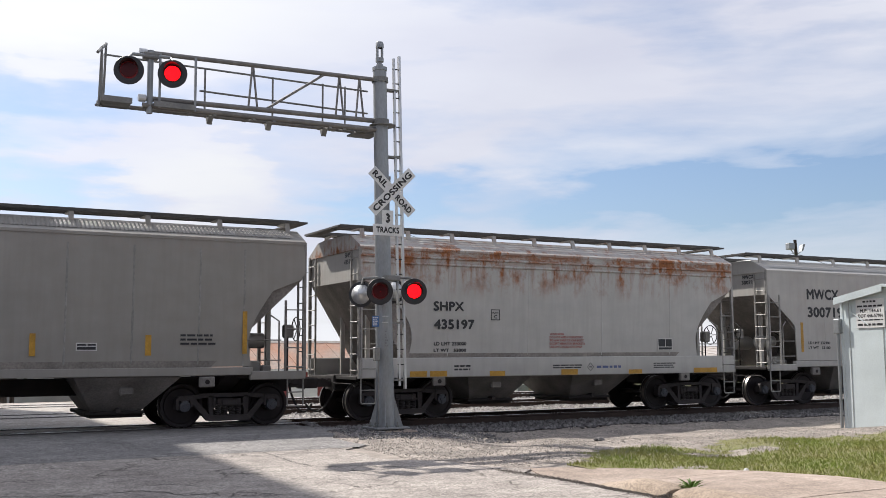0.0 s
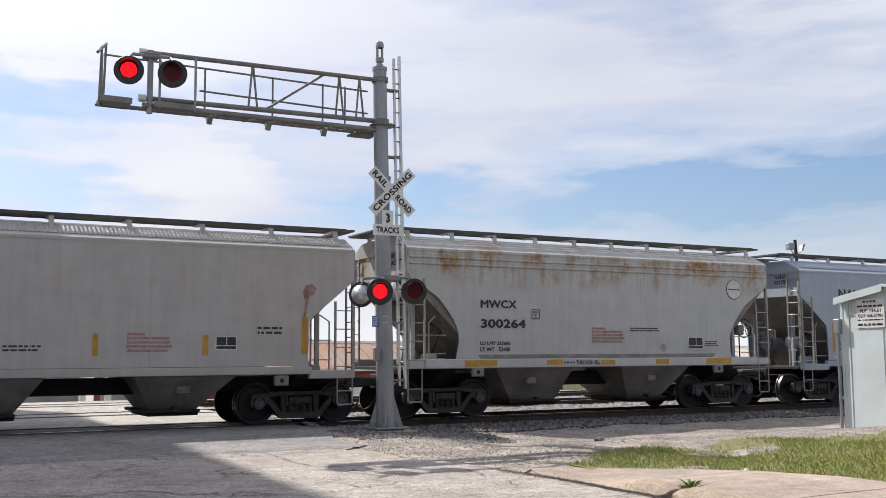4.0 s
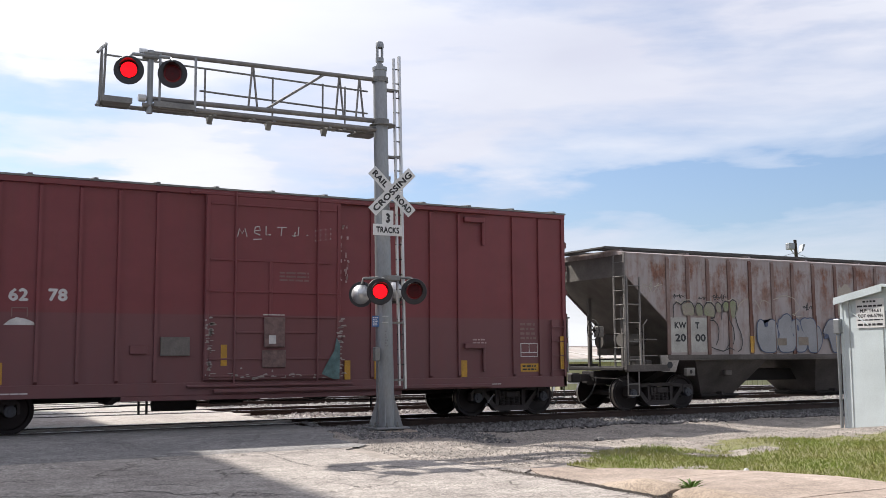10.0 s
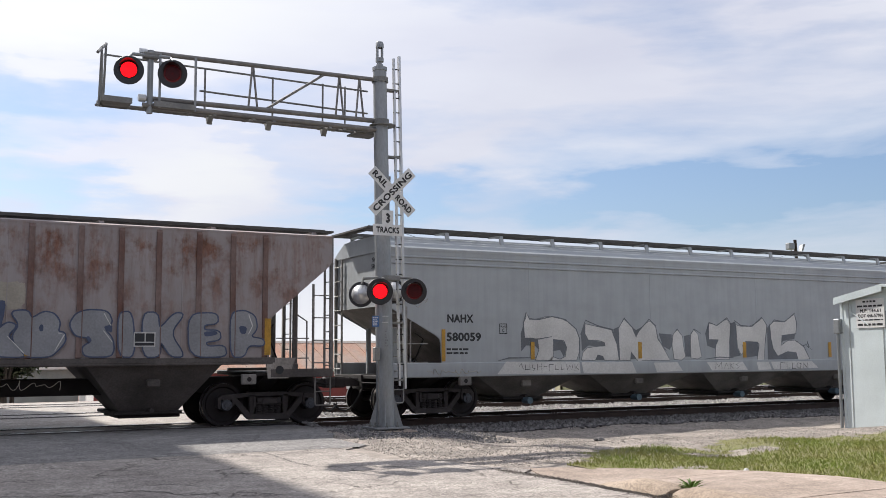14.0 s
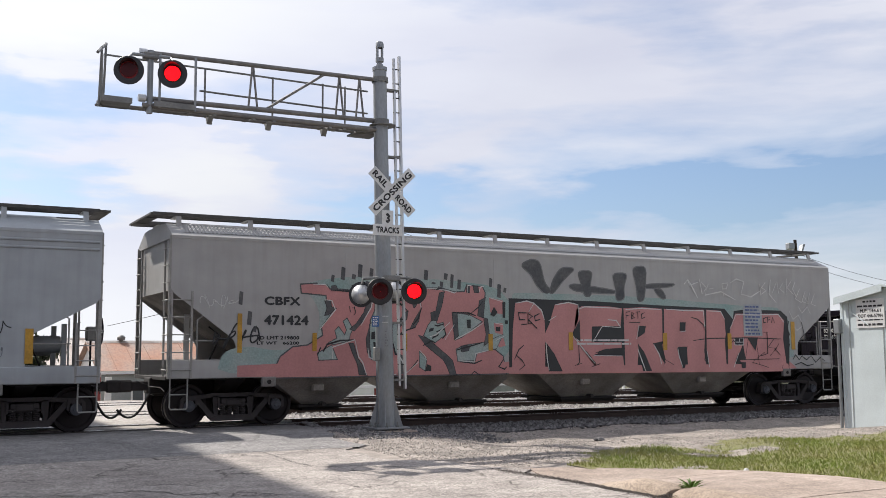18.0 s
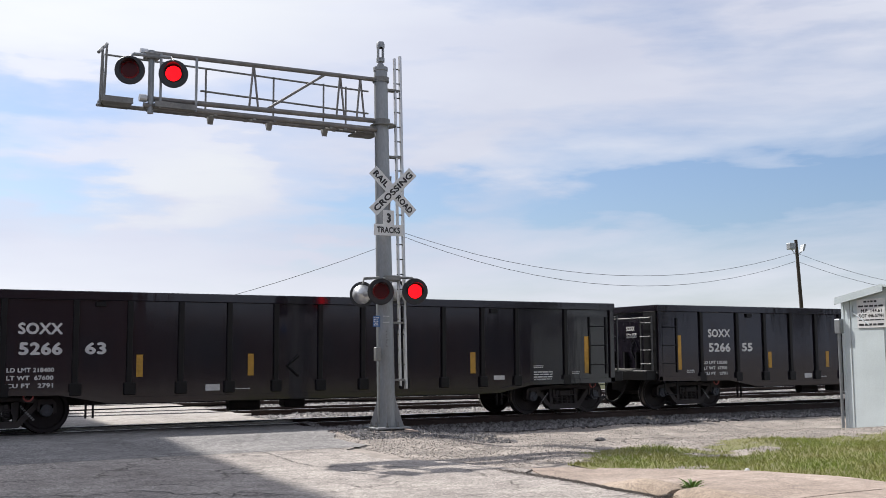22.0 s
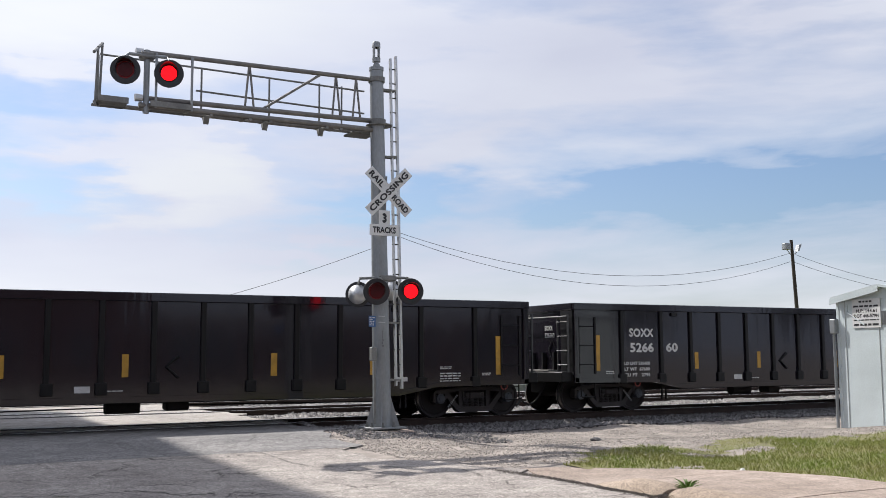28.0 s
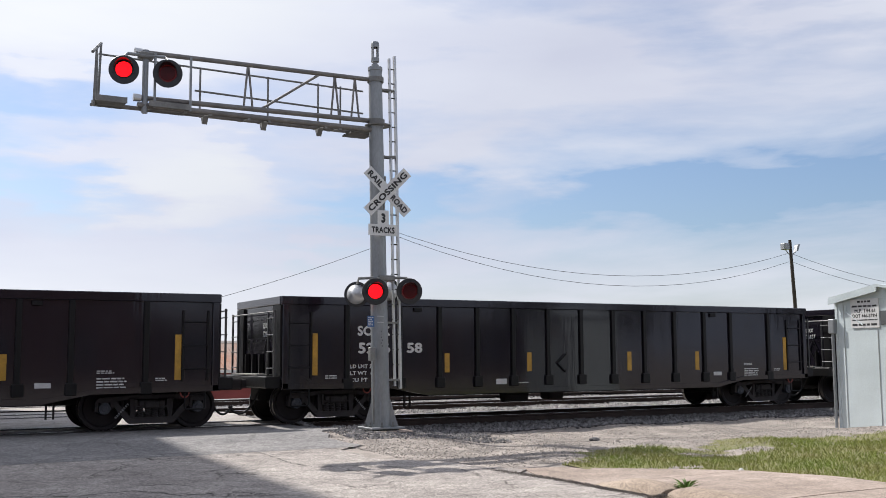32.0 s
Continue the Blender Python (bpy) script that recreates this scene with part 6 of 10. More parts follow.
def hopper_car(x0, L, paint, label, eave=3.96, end_low=3.15, cut=(1.03, 2.32), side_low=1.28, sill=(1.06, 1.24), bays=(), bay_top=None, grime=None, end_paint=None, curved=False,
               brake=-1, trucks=(1.2, None), roof_rise=0.36, ladder_mat=None, board_gap=1.6, core_dx=2.2, core_far=None, lift=0.17, through=False, name="covered_hopper", ribs=(), rib_mat=None, sill_mat=None, sill_out=1.62, beads=True, corrugated=False, seams=None, keel=False):
    """A covered hopper car. x runs from its left end; the side that is seen faces -y."""
    car = start_car(name, x0, label, "hopper car", "cars of the freight train")
    lm = ladder_mat or rung_steel
    cx, cz = cut
    grime = grime or hopper_grime
    end_paint = end_paint or paint
    # outline of a side sheet, level by level: z and how far in from the end
    levels = [(side_low, cx + (0.05 if not curved else -0.03))]
    if curved:
        for k in range(9):
            q = k / 8
            a = math.pi / 2 * q
            levels.append((side_low + 0.45 + (cz + 0.35 - side_low - 0.45) * q, cx + 0.05 - 0.02 * q - (cx * 0.42) * (1 - math.cos(a))))
        levels.append((end_low, 0.10)); levels.append((end_low + 0.15, 0.0))
    else:
        levels += [(cz - 0.12, cx + 0.02), (cz - 0.03, cx - 0.01), (cz + 0.06, cx - 0.10), (end_low - 0.05, 0.07), (end_low + 0.05, 0.0)]
    levels.append((eave, 0.0))

    def half(z):
        if not curved:
            return HW
        q = (z - side_low) / (eave - side_low)
        return HW - 0.10 * (1 - q) ** 2.2 - 0.05 * max(0, q - 0.8) * 5 * max(0, q - 0.8)

    BODY[car.name] = half
    zs = [z for z, _ in levels]
    dense = sorted(set(zs + [side_low + (eave - side_low) * k / 14 for k in range(15)]))
    for sg in (-1, 1):
        s = Shape()
        rows = []
        for z in dense:
            inset = float(np.interp(z, zs, [i for _, i in levels]))
            row = []
            for k in range(13):
                x = inset + (L - 2 * inset) * k / 12
                row.append(x)
            rows.append((z, row))
        for thick in (0.0, 0.035):
            for z, row in rows:
                s.v += [(x, sg * (half(z) - thick), z) for x in row]
        n, m = 13, len(rows)
        for i in range(m - 1):
            for k in range(n - 1):
                a = i * n + k
                s.f.append((a, a + 1, a + n + 1, a + n))
                b = a + m * n
                s.f.append((b + n, b + n + 1, b + 1, b))
        for i in range(m - 1):
            for k in (0, n - 1):
                a, b = i * n + k, (i + 1) * n + k
                s.f.append((a, b, b + m * n, a + m * n))
        me = s.mesh("side_sheet", paint)
        part("side_sheet", smooth(me, 30), paint, car)
        # weld seams between the sheets
        if sg < 0:
            for x in seams or [L * k / 5 + 0.02 for k in range(1, 5)]:
                sm = Shape()
                for z0, z1 in zip(dense, dense[1:]):
                    y0, y1, w = -half(z0), -half(z1), 0.022 if seams else 0.012
                    if z1 < eave - 0.12:
                        sm.add([(x - w, y0 - 0.001, z0), (x + w, y0 - 0.001, z0), (x + w, y1 - 0.001, z1), (x - w, y1 - 0.001, z1), (x, y0 - 0.006, z0), (x, y1 - 0.006, z1)], [(0, 4, 5, 3), (4, 1, 2, 5)])
                part("weld_seam", sm, seam_grime if seams else paint, car)
    # body core with sloping end sheets
    core = [(0.03, eave - 0.01), (0.03, end_low + 0.02), (core_dx, side_low - 0.15), (L - (core_far or core_dx), side_low - 0.15), (L - 0.03, end_low + 0.02), (L - 0.03, eave - 0.01)]
    # its dark colour holds grime and the shade of a sheet that faces down
    part("slope_sheet", Shape().prism(core[1:5], -HW + 0.09, HW - 0.09), slope_shade_grime if end_paint is paint or curved else end_paint, car, "sloping end sheet, dark with grime and painted-in shade")
    for xa, xb in ((0.03, 0.6), (L - 0.6, L - 0.03)):
        part("end_sheet", Shape().box(xa, xb, -HW + 0.09, HW - 0.09, end_low + 0.021, eave - 0.01), end_paint, car)
    # roof, eave bead, hatch trough
    rz = eave + roof_rise
    up = roof_rise / 0.36
    half_prof = [(HW + 0.012, eave - 0.03), (HW + 0.012, eave + 0.03 * up), (HW - 0.06, eave + 0.08 * up), (1.02, eave + 0.335 * up), (0.62, rz)]
    prof = [(-y, z) for y, z in half_prof] + half_prof[::-1]
    part("roof", smooth(Shape().prism_x(prof, -0.01, L + 0.01).mesh("roof", paint), 25), paint, car)
    if through and beads:
        for zz in (eave - 0.18, eave - 0.33):
            part("roof_bead", Shape().tube((0.05, -HW - 0.004, zz), (L - 0.05, -HW - 0.004, zz), 0.028, 8), paint, car, soft=True)
    part("hatch_trough", Shape().block(0.7, L - 0.7, -0.32, 0.32, rz, rz + 0.10, 0.03), paint, car)
    if corrugated:
        # pressed waves across the roof's slopes
        for sg in (-1, 1):
            s, k = Shape(), int((L - 0.5) / 0.042)
            for i in range(k + 1):
                x, wave = 0.25 + (L - 0.5) * i / k, 0.024 if i % 2 else 0.004
                s.v += [(x, sg * (HW - 0.10), eave + 0.10 * up + wave), (x, sg * 1.04, eave + 0.325 * up + wave)]
            s.f = [(2 * i, 2 * i + 2, 2 * i + 3, 2 * i + 1) for i in range(k)]
            part("corrugated_sheet", s, paint, car)
    # running boards on brackets
    bz = rz + lift
    for sg in (-1, 1):
        y = sg * 0.82
        rb = part("running_board", Shape().box(-0.30, L + 0.02, y - 0.30, y - 0.27, bz - 0.03, bz + 0.035).box(-0.30, L + 0.02, y + 0.27, y + 0.30, bz - 0.03, bz + 0.035), board_steel, car, "dark steel roof walkway")
        for k in range(7):
            yy = y - 0.24 + 0.08 * k
            part("board_slat", Shape().box(-0.30, L + 0.02, yy - 0.018, yy + 0.018, bz - 0.01, bz + 0.02), board_steel, rb)
        count = max(3, round(L / board_gap))
        for k in range(count + 1):
            x = 0.25 + (L - 0.5) * k / count
            part("board_bracket", Shape().prism_x([(sg * 1.16, eave + 0.26 * up), (sg * 1.10, bz - 0.02), (sg * 0.55, bz - 0.02), (sg * 0.55, bz - 0.05), (sg * 1.06, bz - 0.06), (sg * 1.11, eave + 0.28 * up)], x - 0.05, x + 0.05), paint, rb)
    for x in (-0.2, L + 0.1):
        part("end_walk", Shape().box(x - 0.14, x + 0.14, -1.1, 1.1, bz - 0.02, bz + 0.02), board_steel, car)
    # sills and platforms
    z0, z1 = sill
    if through:
        for sg in (-1, 1):
            a, b = sorted((sg * 1.43, sg * sill_out))
            part("side_sill", Shape().block(-0.02, L + 0.02, a, b, z0, z1, 0.015), paint, car)
    else:
        for sg in (-1, 1):
            a, b = sorted((sg * 1.50, sg * 1.625))
            part("side_sill", Shape().block(cx - 0.03, L - cx + 0.03, a, b, (z1 - 0.02) if ribs else z0 + 0.04, z1 + 0.03, 0.01), sill_mat or paint, car)
            for xa in (-0.02, L - cx + 0.03 - 0.05):
                xb = xa + cx + 0.04
                part("end_sill", Shape().block(xa, xb, a, b, z0 - 0.06, z0 + 0.12, 0.01), sill_mat or paint, car)
    for xa, xb in ((-0.05, cx + 0.3), (L - cx - 0.3, L + 0.05)):
        part("platform", Shape().block(xa, xb, -1.48, 1.48, z0 - 0.03, z0 + 0.05, 0.01), under, car)
    far_truck = trucks[1] if trucks[1] else L - trucks[0]
    for xa, xb in ((-0.1, trucks[0] + 1.1), (far_truck - 1.1, L + 0.1)) if not (ribs or keel) else ((-0.1, L + 0.1),):
        part("centre_sill", Shape().block(xa, xb, -0.28, 0.28, 0.70, 1.05, 0.02), under, car)
    for sg in (0, 1):
        x = trucks[0] if sg == 0 else (trucks[1] if trucks[1] else L - trucks[0])
        part("bolster", Shape().prism_x([(-1.45, z0 + 0.02), (1.45, z0 + 0.02), (0.5, 0.72), (-0.5, 0.72)], x - 0.2, x + 0.2), under, car)
        truck(car, x)
        # jacking pad beside the bolster
        pad = x + (0.62 if sg == 0 else -0.62)
        part("jacking_pad", Shape().block(pad - 0.16, pad + 0.16, -1.63, -1.52, z0 - 0.20, z0 + 0.02, 0.02), hopper_grime, car)
        part("jacking_eye", Shape().tube((pad, -1.634, z0 - 0.09), (pad, -1.60, z0 - 0.09), 0.05, 12), under, car)
    # hopper bays
    for a, b, c, d, zb in bays:
        top = bay_top or z0 + 0.03
        part("hopper_bay", Shape().frustum((c, d, -0.75, 0.75, zb), (a, b, -HW + 0.07, HW - 0.07, top)), grime, car, "grimy sloping hopper bay")
        part("outlet_gate", Shape().block(c - 0.16, d + 0.04, -0.95, 0.95, zb - 0.06, zb + 0.01, 0.015).block(c - 0.04, d + 0.03, -0.82, 0.82, zb - 0.13, zb - 0.058, 0.01), under, car)
        part("gate_shaft", Shape().tube((((c + d) / 2), -1.0, zb + 0.02), ((c + d) / 2, 1.0, zb + 0.02), 0.05, 10), truck_steel, car)
        part("vibrator_pad", Shape().block((a + b) / 2 - 0.14, (a + b) / 2 + 0.14, -1.34, -1.22, (top + zb) / 2 - 0.02, (top + zb) / 2 + 0.15, 0.03), grime, car)
    # ends: corner posts, ladders, hand holds, brake gear
    for way in (-1, 1):
        x = 0.0 if way < 0 else L
        for sg in (-1, 1):
            part("corner_post", Shape().box(x - 0.035, x + 0.035, sg * 1.56 - 0.035, sg * 1.56 + 0.035, z0, eave + 0.02), lm, car)
            a, b = sorted((sg * 1.12, sg * 1.54))
            end_rungs("end_ladder", car, x + way * 0.02, way, a, b, z0, eave - 0.05, 8, lm)
        xa = 0.02 if way < 0 else L - 0.44
        rungs("side_ladder", car, xa, xa + 0.42, -HW - 0.01, z0, end_low - (0.45 if way > 0 else 0.0), 4 if way > 0 else 5, lm)
        xb = 0.56 if way < 0 else L - 0.98
        part("hand_hold", Shape().path([(xb + 0.4 * (way > 0), -1.58, z0), (xb + 0.4 * (way > 0), -1.58, 2.25), (xb + 0.2, -1.5, 2.4)], 0.018, 6).tube((xb - 0.05, -1.58, z0 + 0.35), (xb + 0.45, -1.58, z0 + 0.35), 0.013, 6)
             .tube((xb - 0.3, -1.58, z0 + 0.78), (xb + 0.45, -1.58, z0 + 0.78), 0.013, 6), lm, car)
        stirrup(car, 0.02 if way < 0 else L - 0.38, lm, -1.58, z0)
        # the posts that carry the slope sheet on the platform
        for sg in (-1, 1):
            xx = x - way * 0.55
            part("slope_post", Shape().box(xx - 0.05, xx + 0.05, sg * 0.75 - 0.04, sg * 0.75 + 0.04, z0, end_low - 0.55 + 0.1), end_paint, car)
        coupler(car, x, way)
        xg = x - way * 0.95
        if way == brake:
            brake_wheel(car, x + way * 0.22, -0.45, z0 + 1.05, way, under, lm)
            part("brake_cylinder", Shape().tube((xg - way * 0.25, -0.55, z0 + 0.78), (xg + way * 0.35, -0.55, z0 + 0.78), 0.17, 16), end_paint, car, soft=True)
            part("air_tank", Shape().tube((xg - 0.3, 0.45, z0 + 0.75), (xg + 0.3, 0.45, z0 + 0.75), 0.2, 16), end_paint, car, soft=True)
        part("valve_block", Shape().block(xg - 0.16, xg + 0.16, -1.0, -0.66, z0 + 0.04, z0 + 0.34, 0.04).block(xg + 0.2, xg + 0.42, -0.95, -0.7, z0 + 0.05, z0 + 0.24, 0.03), end_paint, car)
        part("pipe", Shape().path([(xg, -0.85, z0 + 0.2), (xg - way * 0.3, -0.9, z0 + 0.9), (xg - way * 0.1, -0.7, z0 + 1.1)], 0.018, 6), under, car)
    for x in ribs:
        part("side_rib", Shape().prism_x([(-HW, side_low), (-HW - 0.035, side_low + 0.03), (-HW - 0.035, eave - 0.1), (-HW, eave - 0.04)], x - 0.055, x + 0.055), rib_mat or paint, car)
    return car


def side_at(car, z):
    """How far out the sheet of a car's side stands at a height."""
    return -BODY[car.name](z) if car.name in BODY else -HW


def marks(car, rows, y=None):
    """Lettering: text, weight, x0, x1, z0, z1, ink."""
    for body, weight, a, b, c, d, ink in rows:
        letters(body, weight, a, b, c, d, side_at(car, d) - 0.004 if y is None else y, ink, car)


def reflectors(car, boxes, y=None):
    for a, b, c, d in boxes:
        part("reflector", plate(a, b, c, d, side_at(car, d) if y is None else y, 0.005), yellow_tape, car, "yellow reflective strip")


def stencil_box(car, a, b, c, d, y=None, dark=True):
    """The framed panel of service marks."""
    y = side_at(car, d) if y is None else y
    p = part("service_panel", plate(a, b, c, d, y, 0.004), ink_white if dark else ink_black, car, "framed service panel")
    e = 0.022
    mid = a + (b - a) * 0.52
    part("panel_field", plate(a + e, mid - 0.01, c + 0.10, d - e, y - 0.004, 0.002), ink_black, p)
    part("panel_field", plate(mid + 0.01, b - e, c + 0.10, d - e, y - 0.004, 0.002), ink_black, p)
    part("panel_field", plate(a + e, b - e, c + e, c + 0.08, y - 0.004, 0.002), ink_black, p)


def small_writing(car, a, b, c, d, rows, ink, y=None):
    y = side_at(car, d) if y is None else y
    tagged(part("small_writing", bars(a, b, c, d, rows, y), ink, car, "small stencilled notes"), kind="stuff")


def plate_box(car, a, b, c, d, ink=None):
    ink = ink or ink_black
    y = side_at(car, d)
    s = Shape()
    for q in ((a, b, c, c + 0.018), (a, b, d - 0.018, d), (a, a + 0.018, c, d), (b - 0.018, b, c, d)):
        s.box(q[0], q[1], y - 0.004, y - 0.001, q[2], q[3])
    part("clearance_box", s, ink, car)
    letters("C", 0.02, a + 0.08, b - 0.08, c + 0.04, c + 0.13, y - 0.005, ink, car)
    letters("PLATE", 0.02, a + 0.04, b - 0.04, c + 0.155, c + 0.20, y - 0.005, ink, car)


def warning(car, a, b, c, d, ink):
    """The five lines that forbid vibrators."""
    h = (d - c) / 5
    y = side_at(car, d)
    for k, (body, share) in enumerate((("WARNING", 0.4), ("DO NOT APPLY VIBRATORS", 0.94), ("TO ANY PART OF CAR BODY", 0.97), ("EXCEPT VIBRATOR BRACKETS", 1.0), ("USE ON LOADED CAR ONLY", 0.93))):
        z = d - h * (k + 1)
        letters(body, 0.02, a, a + (b - a) * share, z + h * 0.12, z + h * 0.82, y - 0.004, ink, car)


def diamond(car, x, z, r, y=None):
    """A stencilled outline on its corner."""
    y = (side_at(car, z + r) if y is None else y) - 0.003
    s = Shape()
    for k in range(4):
        a, b = k * math.pi / 2, (k + 1) * math.pi / 2
        s.add([(x + q * math.cos(c), y, z + q * math.sin(c)) for q, c in ((r, a), (r, b), (r * 0.82, b), (r * 0.82, a))], [(0, 1, 2, 3)])
    s.box(x - r * 0.35, x + r * 0.35, y, y + 0.003, z - r * 0.13, z + r * 0.13)
    tagged(part("stencil_mark", s, ink_black, car, "black diamond stencil"), kind="stuff")


def end_marks(car, road, number, z):
    """Reporting marks on the sheet of the left end, near the corner."""
    for body, a, b, dz in ((road, -0.62, -1.05, 0.16), (number, -0.58, -1.12, 0.0)):
        letters(body, 0.02, 0, a - b, 0, 0.115, 0, ink_black, car).matrix_basis = pose(0.024, a, z + dz, 0, 0, -90)


# ---- the cars, in the order of the train ----
Y1 = [(1.26, 1.36, 1.52, 2.38), (3.42, 3.52, 1.53, 1.95), (5.64, 5.75, 1.52, 1.96), (7.84, 7.96, 1.52, 1.94), (10.02, 10.16, 1.54, 2.35)]
TWO_BAYS = ((2.65, 4.78, 3.30, 4.30, 0.38), (6.48, 8.60, 6.95, 7.95, 0.38))

# a grey hopper that is leaving the view
car = hopper_car(-3.28, 11.25, grey_a, "warm grey covered hopper car with rounded end cuts and dark seams", cut=(1.2, 2.55), curved=True, bays=TWO_BAYS, trucks=(1.2, 9.73), brake=1, ladder_mat=hopper_grime, keel=True, corrugated=True, seams=(2.4, 3.7, 5.0, 6.28, 7.57, 8.93, 9.89))
reflectors(car, [(a, b, c, d) for a, b, c, d in Y1[1:4]] + [(9.86, 9.96, 1.55, 2.45)])
small_writing(car, 8.55, 9.3, 1.72, 1.98, 3, ink_black)
stencil_box(car, 6.5, 6.9, 1.62, 1.78)

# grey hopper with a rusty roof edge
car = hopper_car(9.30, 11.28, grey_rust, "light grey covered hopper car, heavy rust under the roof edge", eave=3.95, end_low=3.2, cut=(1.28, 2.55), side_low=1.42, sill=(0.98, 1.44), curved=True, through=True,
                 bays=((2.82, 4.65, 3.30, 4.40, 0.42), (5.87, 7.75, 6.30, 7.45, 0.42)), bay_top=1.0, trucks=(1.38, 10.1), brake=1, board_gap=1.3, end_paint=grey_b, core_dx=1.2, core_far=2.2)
marks(car, [("SHPX", 0.02, 1.87, 2.70, 2.53, 2.76, ink_black), ("435197", 0.02, 1.89, 2.99, 2.10, 2.34, ink_black), ("LD LMT 233000", 0.02, 1.90, 2.78, 1.72, 1.81, ink_black), ("LT WT   53000", 0.02, 1.90, 2.78, 1.57, 1.65, ink_black)])
plate_box(car, 3.45, 3.70, 2.33, 2.59)
end_marks(car, "SHPX", "435197", 3.62)
warning(car, 5.16, 6.24, 1.65, 2.05, ink_red)
diamond(car, 6.35, 1.18, 0.11, -1.62)
stencil_box(car, 8.63, 9.13, 1.59, 1.91)
small_writing(car, 6.55, 7.39, 1.12, 1.24, 1, ink_blue, -1.62)
small_writing(car, 5.2, 6.2, 1.14, 1.26, 2, ink_black, -1.62)
small_writing(car, 8.4, 9.2, 1.12, 1.28, 3, ink_black, -1.62)
small_writing(car, 2.4, 2.9, 1.12, 1.28, 2, ink_black, -1.62)
reflectors(car, [(1.23, 1.67, 1.0, 1.13), (1.75, 2.2, 1.0, 1.13), (3.37, 3.80, 0.99, 1.11), (5.45, 5.95, 0.99, 1.13), (7.57, 8.01, 0.99, 1.10), (9.78, 10.61, 0.99, 1.12)], -1.62)

# light grey hopper, bold black number
car = hopper_car(21.95, 11.25, grey_b, "light grey flat-sided covered hopper car with bold black number", eave=3.84, bays=TWO_BAYS, trucks=(1.2, 10.19), brake=-1, keel=True, corrugated=True)
marks(car, [("MWCX", 0.02, 1.56, 2.91, 3.05, 3.37, ink_black), ("300719", 0.02, 1.57, 3.05, 2.53, 2.84, ink_black), ("LD LMT 232900", 0.02, 1.55, 2.46, 1.75, 1.83, ink_black), ("LT WT   53100", 0.02, 1.55, 2.46, 1.61, 1.69, ink_black)])
plate_box(car, 3.54, 3.78, 2.85, 3.08)
end_marks(car, "MWCX", "300719", 3.5)
reflectors(car, Y1)
stencil_box(car, 8.11, 8.57, 1.63, 1.92)
warning(car, 6.3, 7.2, 1.58, 2.0, ink_red)
small_writing(car, 9.0, 9.6, 1.95, 2.15, 2, ink_black)
small_writing(car, 4.0, 4.7, 1.6, 1.75, 2, ink_black)
part("rust_patch", Shape().prism([(10.05, 2.35), (10.09, 2.7), (10.04, 2.88), (10.10, 3.04), (10.26, 3.08), (10.36, 2.98), (10.30, 2.84), (10.19, 2.80), (10.16, 2.6), (10.10, 2.3)], -HW - 0.004, -HW), surface("rust_patch", (0.22, 0.105, 0.075), 0.85, 0, 0.4, 6, 40, 0.003, tint=(0.30, 0.24, 0.21)), car)

# light grey rounded hopper with ochre runs and a round white badge
car = hopper_car(34.55, 11.42, grey_c, "light grey round-sided covered hopper car with ochre streaks and badge", eave=3.97, end_low=3.3, cut=(1.36, 2.5), side_low=1.38, sill=(1.18, 1.40), curved=True, through=True,
                 bays=((2.4, 4.75, 3.3, 4.65, 0.36), (6.2, 8.6, 7.0, 8.15, 0.36)), bay_top=1.22, trucks=(1.25, 10.13), brake=1, board_gap=1.3, keel=True)
marks(car, [("MWCX", 0.02, 1.97, 3.0, 2.62, 2.82, ink_black), ("300264", 0.02, 1.98, 3.27, 2.14, 2.36, ink_black), ("LD LMT 233600", 0.02, 1.98, 2.84, 1.73, 1.82, ink_black), ("LT WT   52400", 0.02, 1.98, 2.84, 1.58, 1.68, ink_black)])
plate_box(car, 3.44, 3.68, 2.37, 2.61)
end_marks(car, "MWCX", "300264", 3.64)
part("badge_rim", Shape().lathe([(0.001, -0.008), (0.28, -0.008), (0.28, 0.0)], 32, "y", (10.17, side_at(car, 3.55), 3.27)), ink_black, car, "round badge")
part("badge", Shape().lathe([(0.001, -0.004), (0.262, -0.004), (0.262, 0.0)], 32, "y", (10.17, side_at(car, 3.55) - 0.008, 3.27)), ink_white, car, "round white badge")
small_writing(car, 9.95, 10.39, 3.24, 3.30, 1, ink_black, side_at(car, 3.55) - 0.0125)
diamond(car, 7.64, 1.66, 0.11)
stencil_box(car, 8.51, 9.03, 1.62, 1.95)
small_writing(car, 9.1, 9.6, 1.7, 1.85, 3, ink_black)
warning(car, 5.28, 6.32, 1.78, 2.20, ink_red)
small_writing(car, 6.51, 7.56, 2.08, 2.20, 2, ink_black)
letters("THROUGH SILL", 0.02, 4.72, 5.48, 1.24, 1.35, -1.6245, ink_black, car)
small_writing(car, 4.36, 4.68, 1.25, 1.35, 1, ink_black, -1.62)
reflectors(car, [(1.5, 2.4, 1.22, 1.37), (3.85, 4.32, 1.24, 1.37), (5.52, 5.96, 1.23, 1.35), (7.30, 7.74, 1.23, 1.36), (9.06, 9.97, 1.22, 1.37)], -1.62)

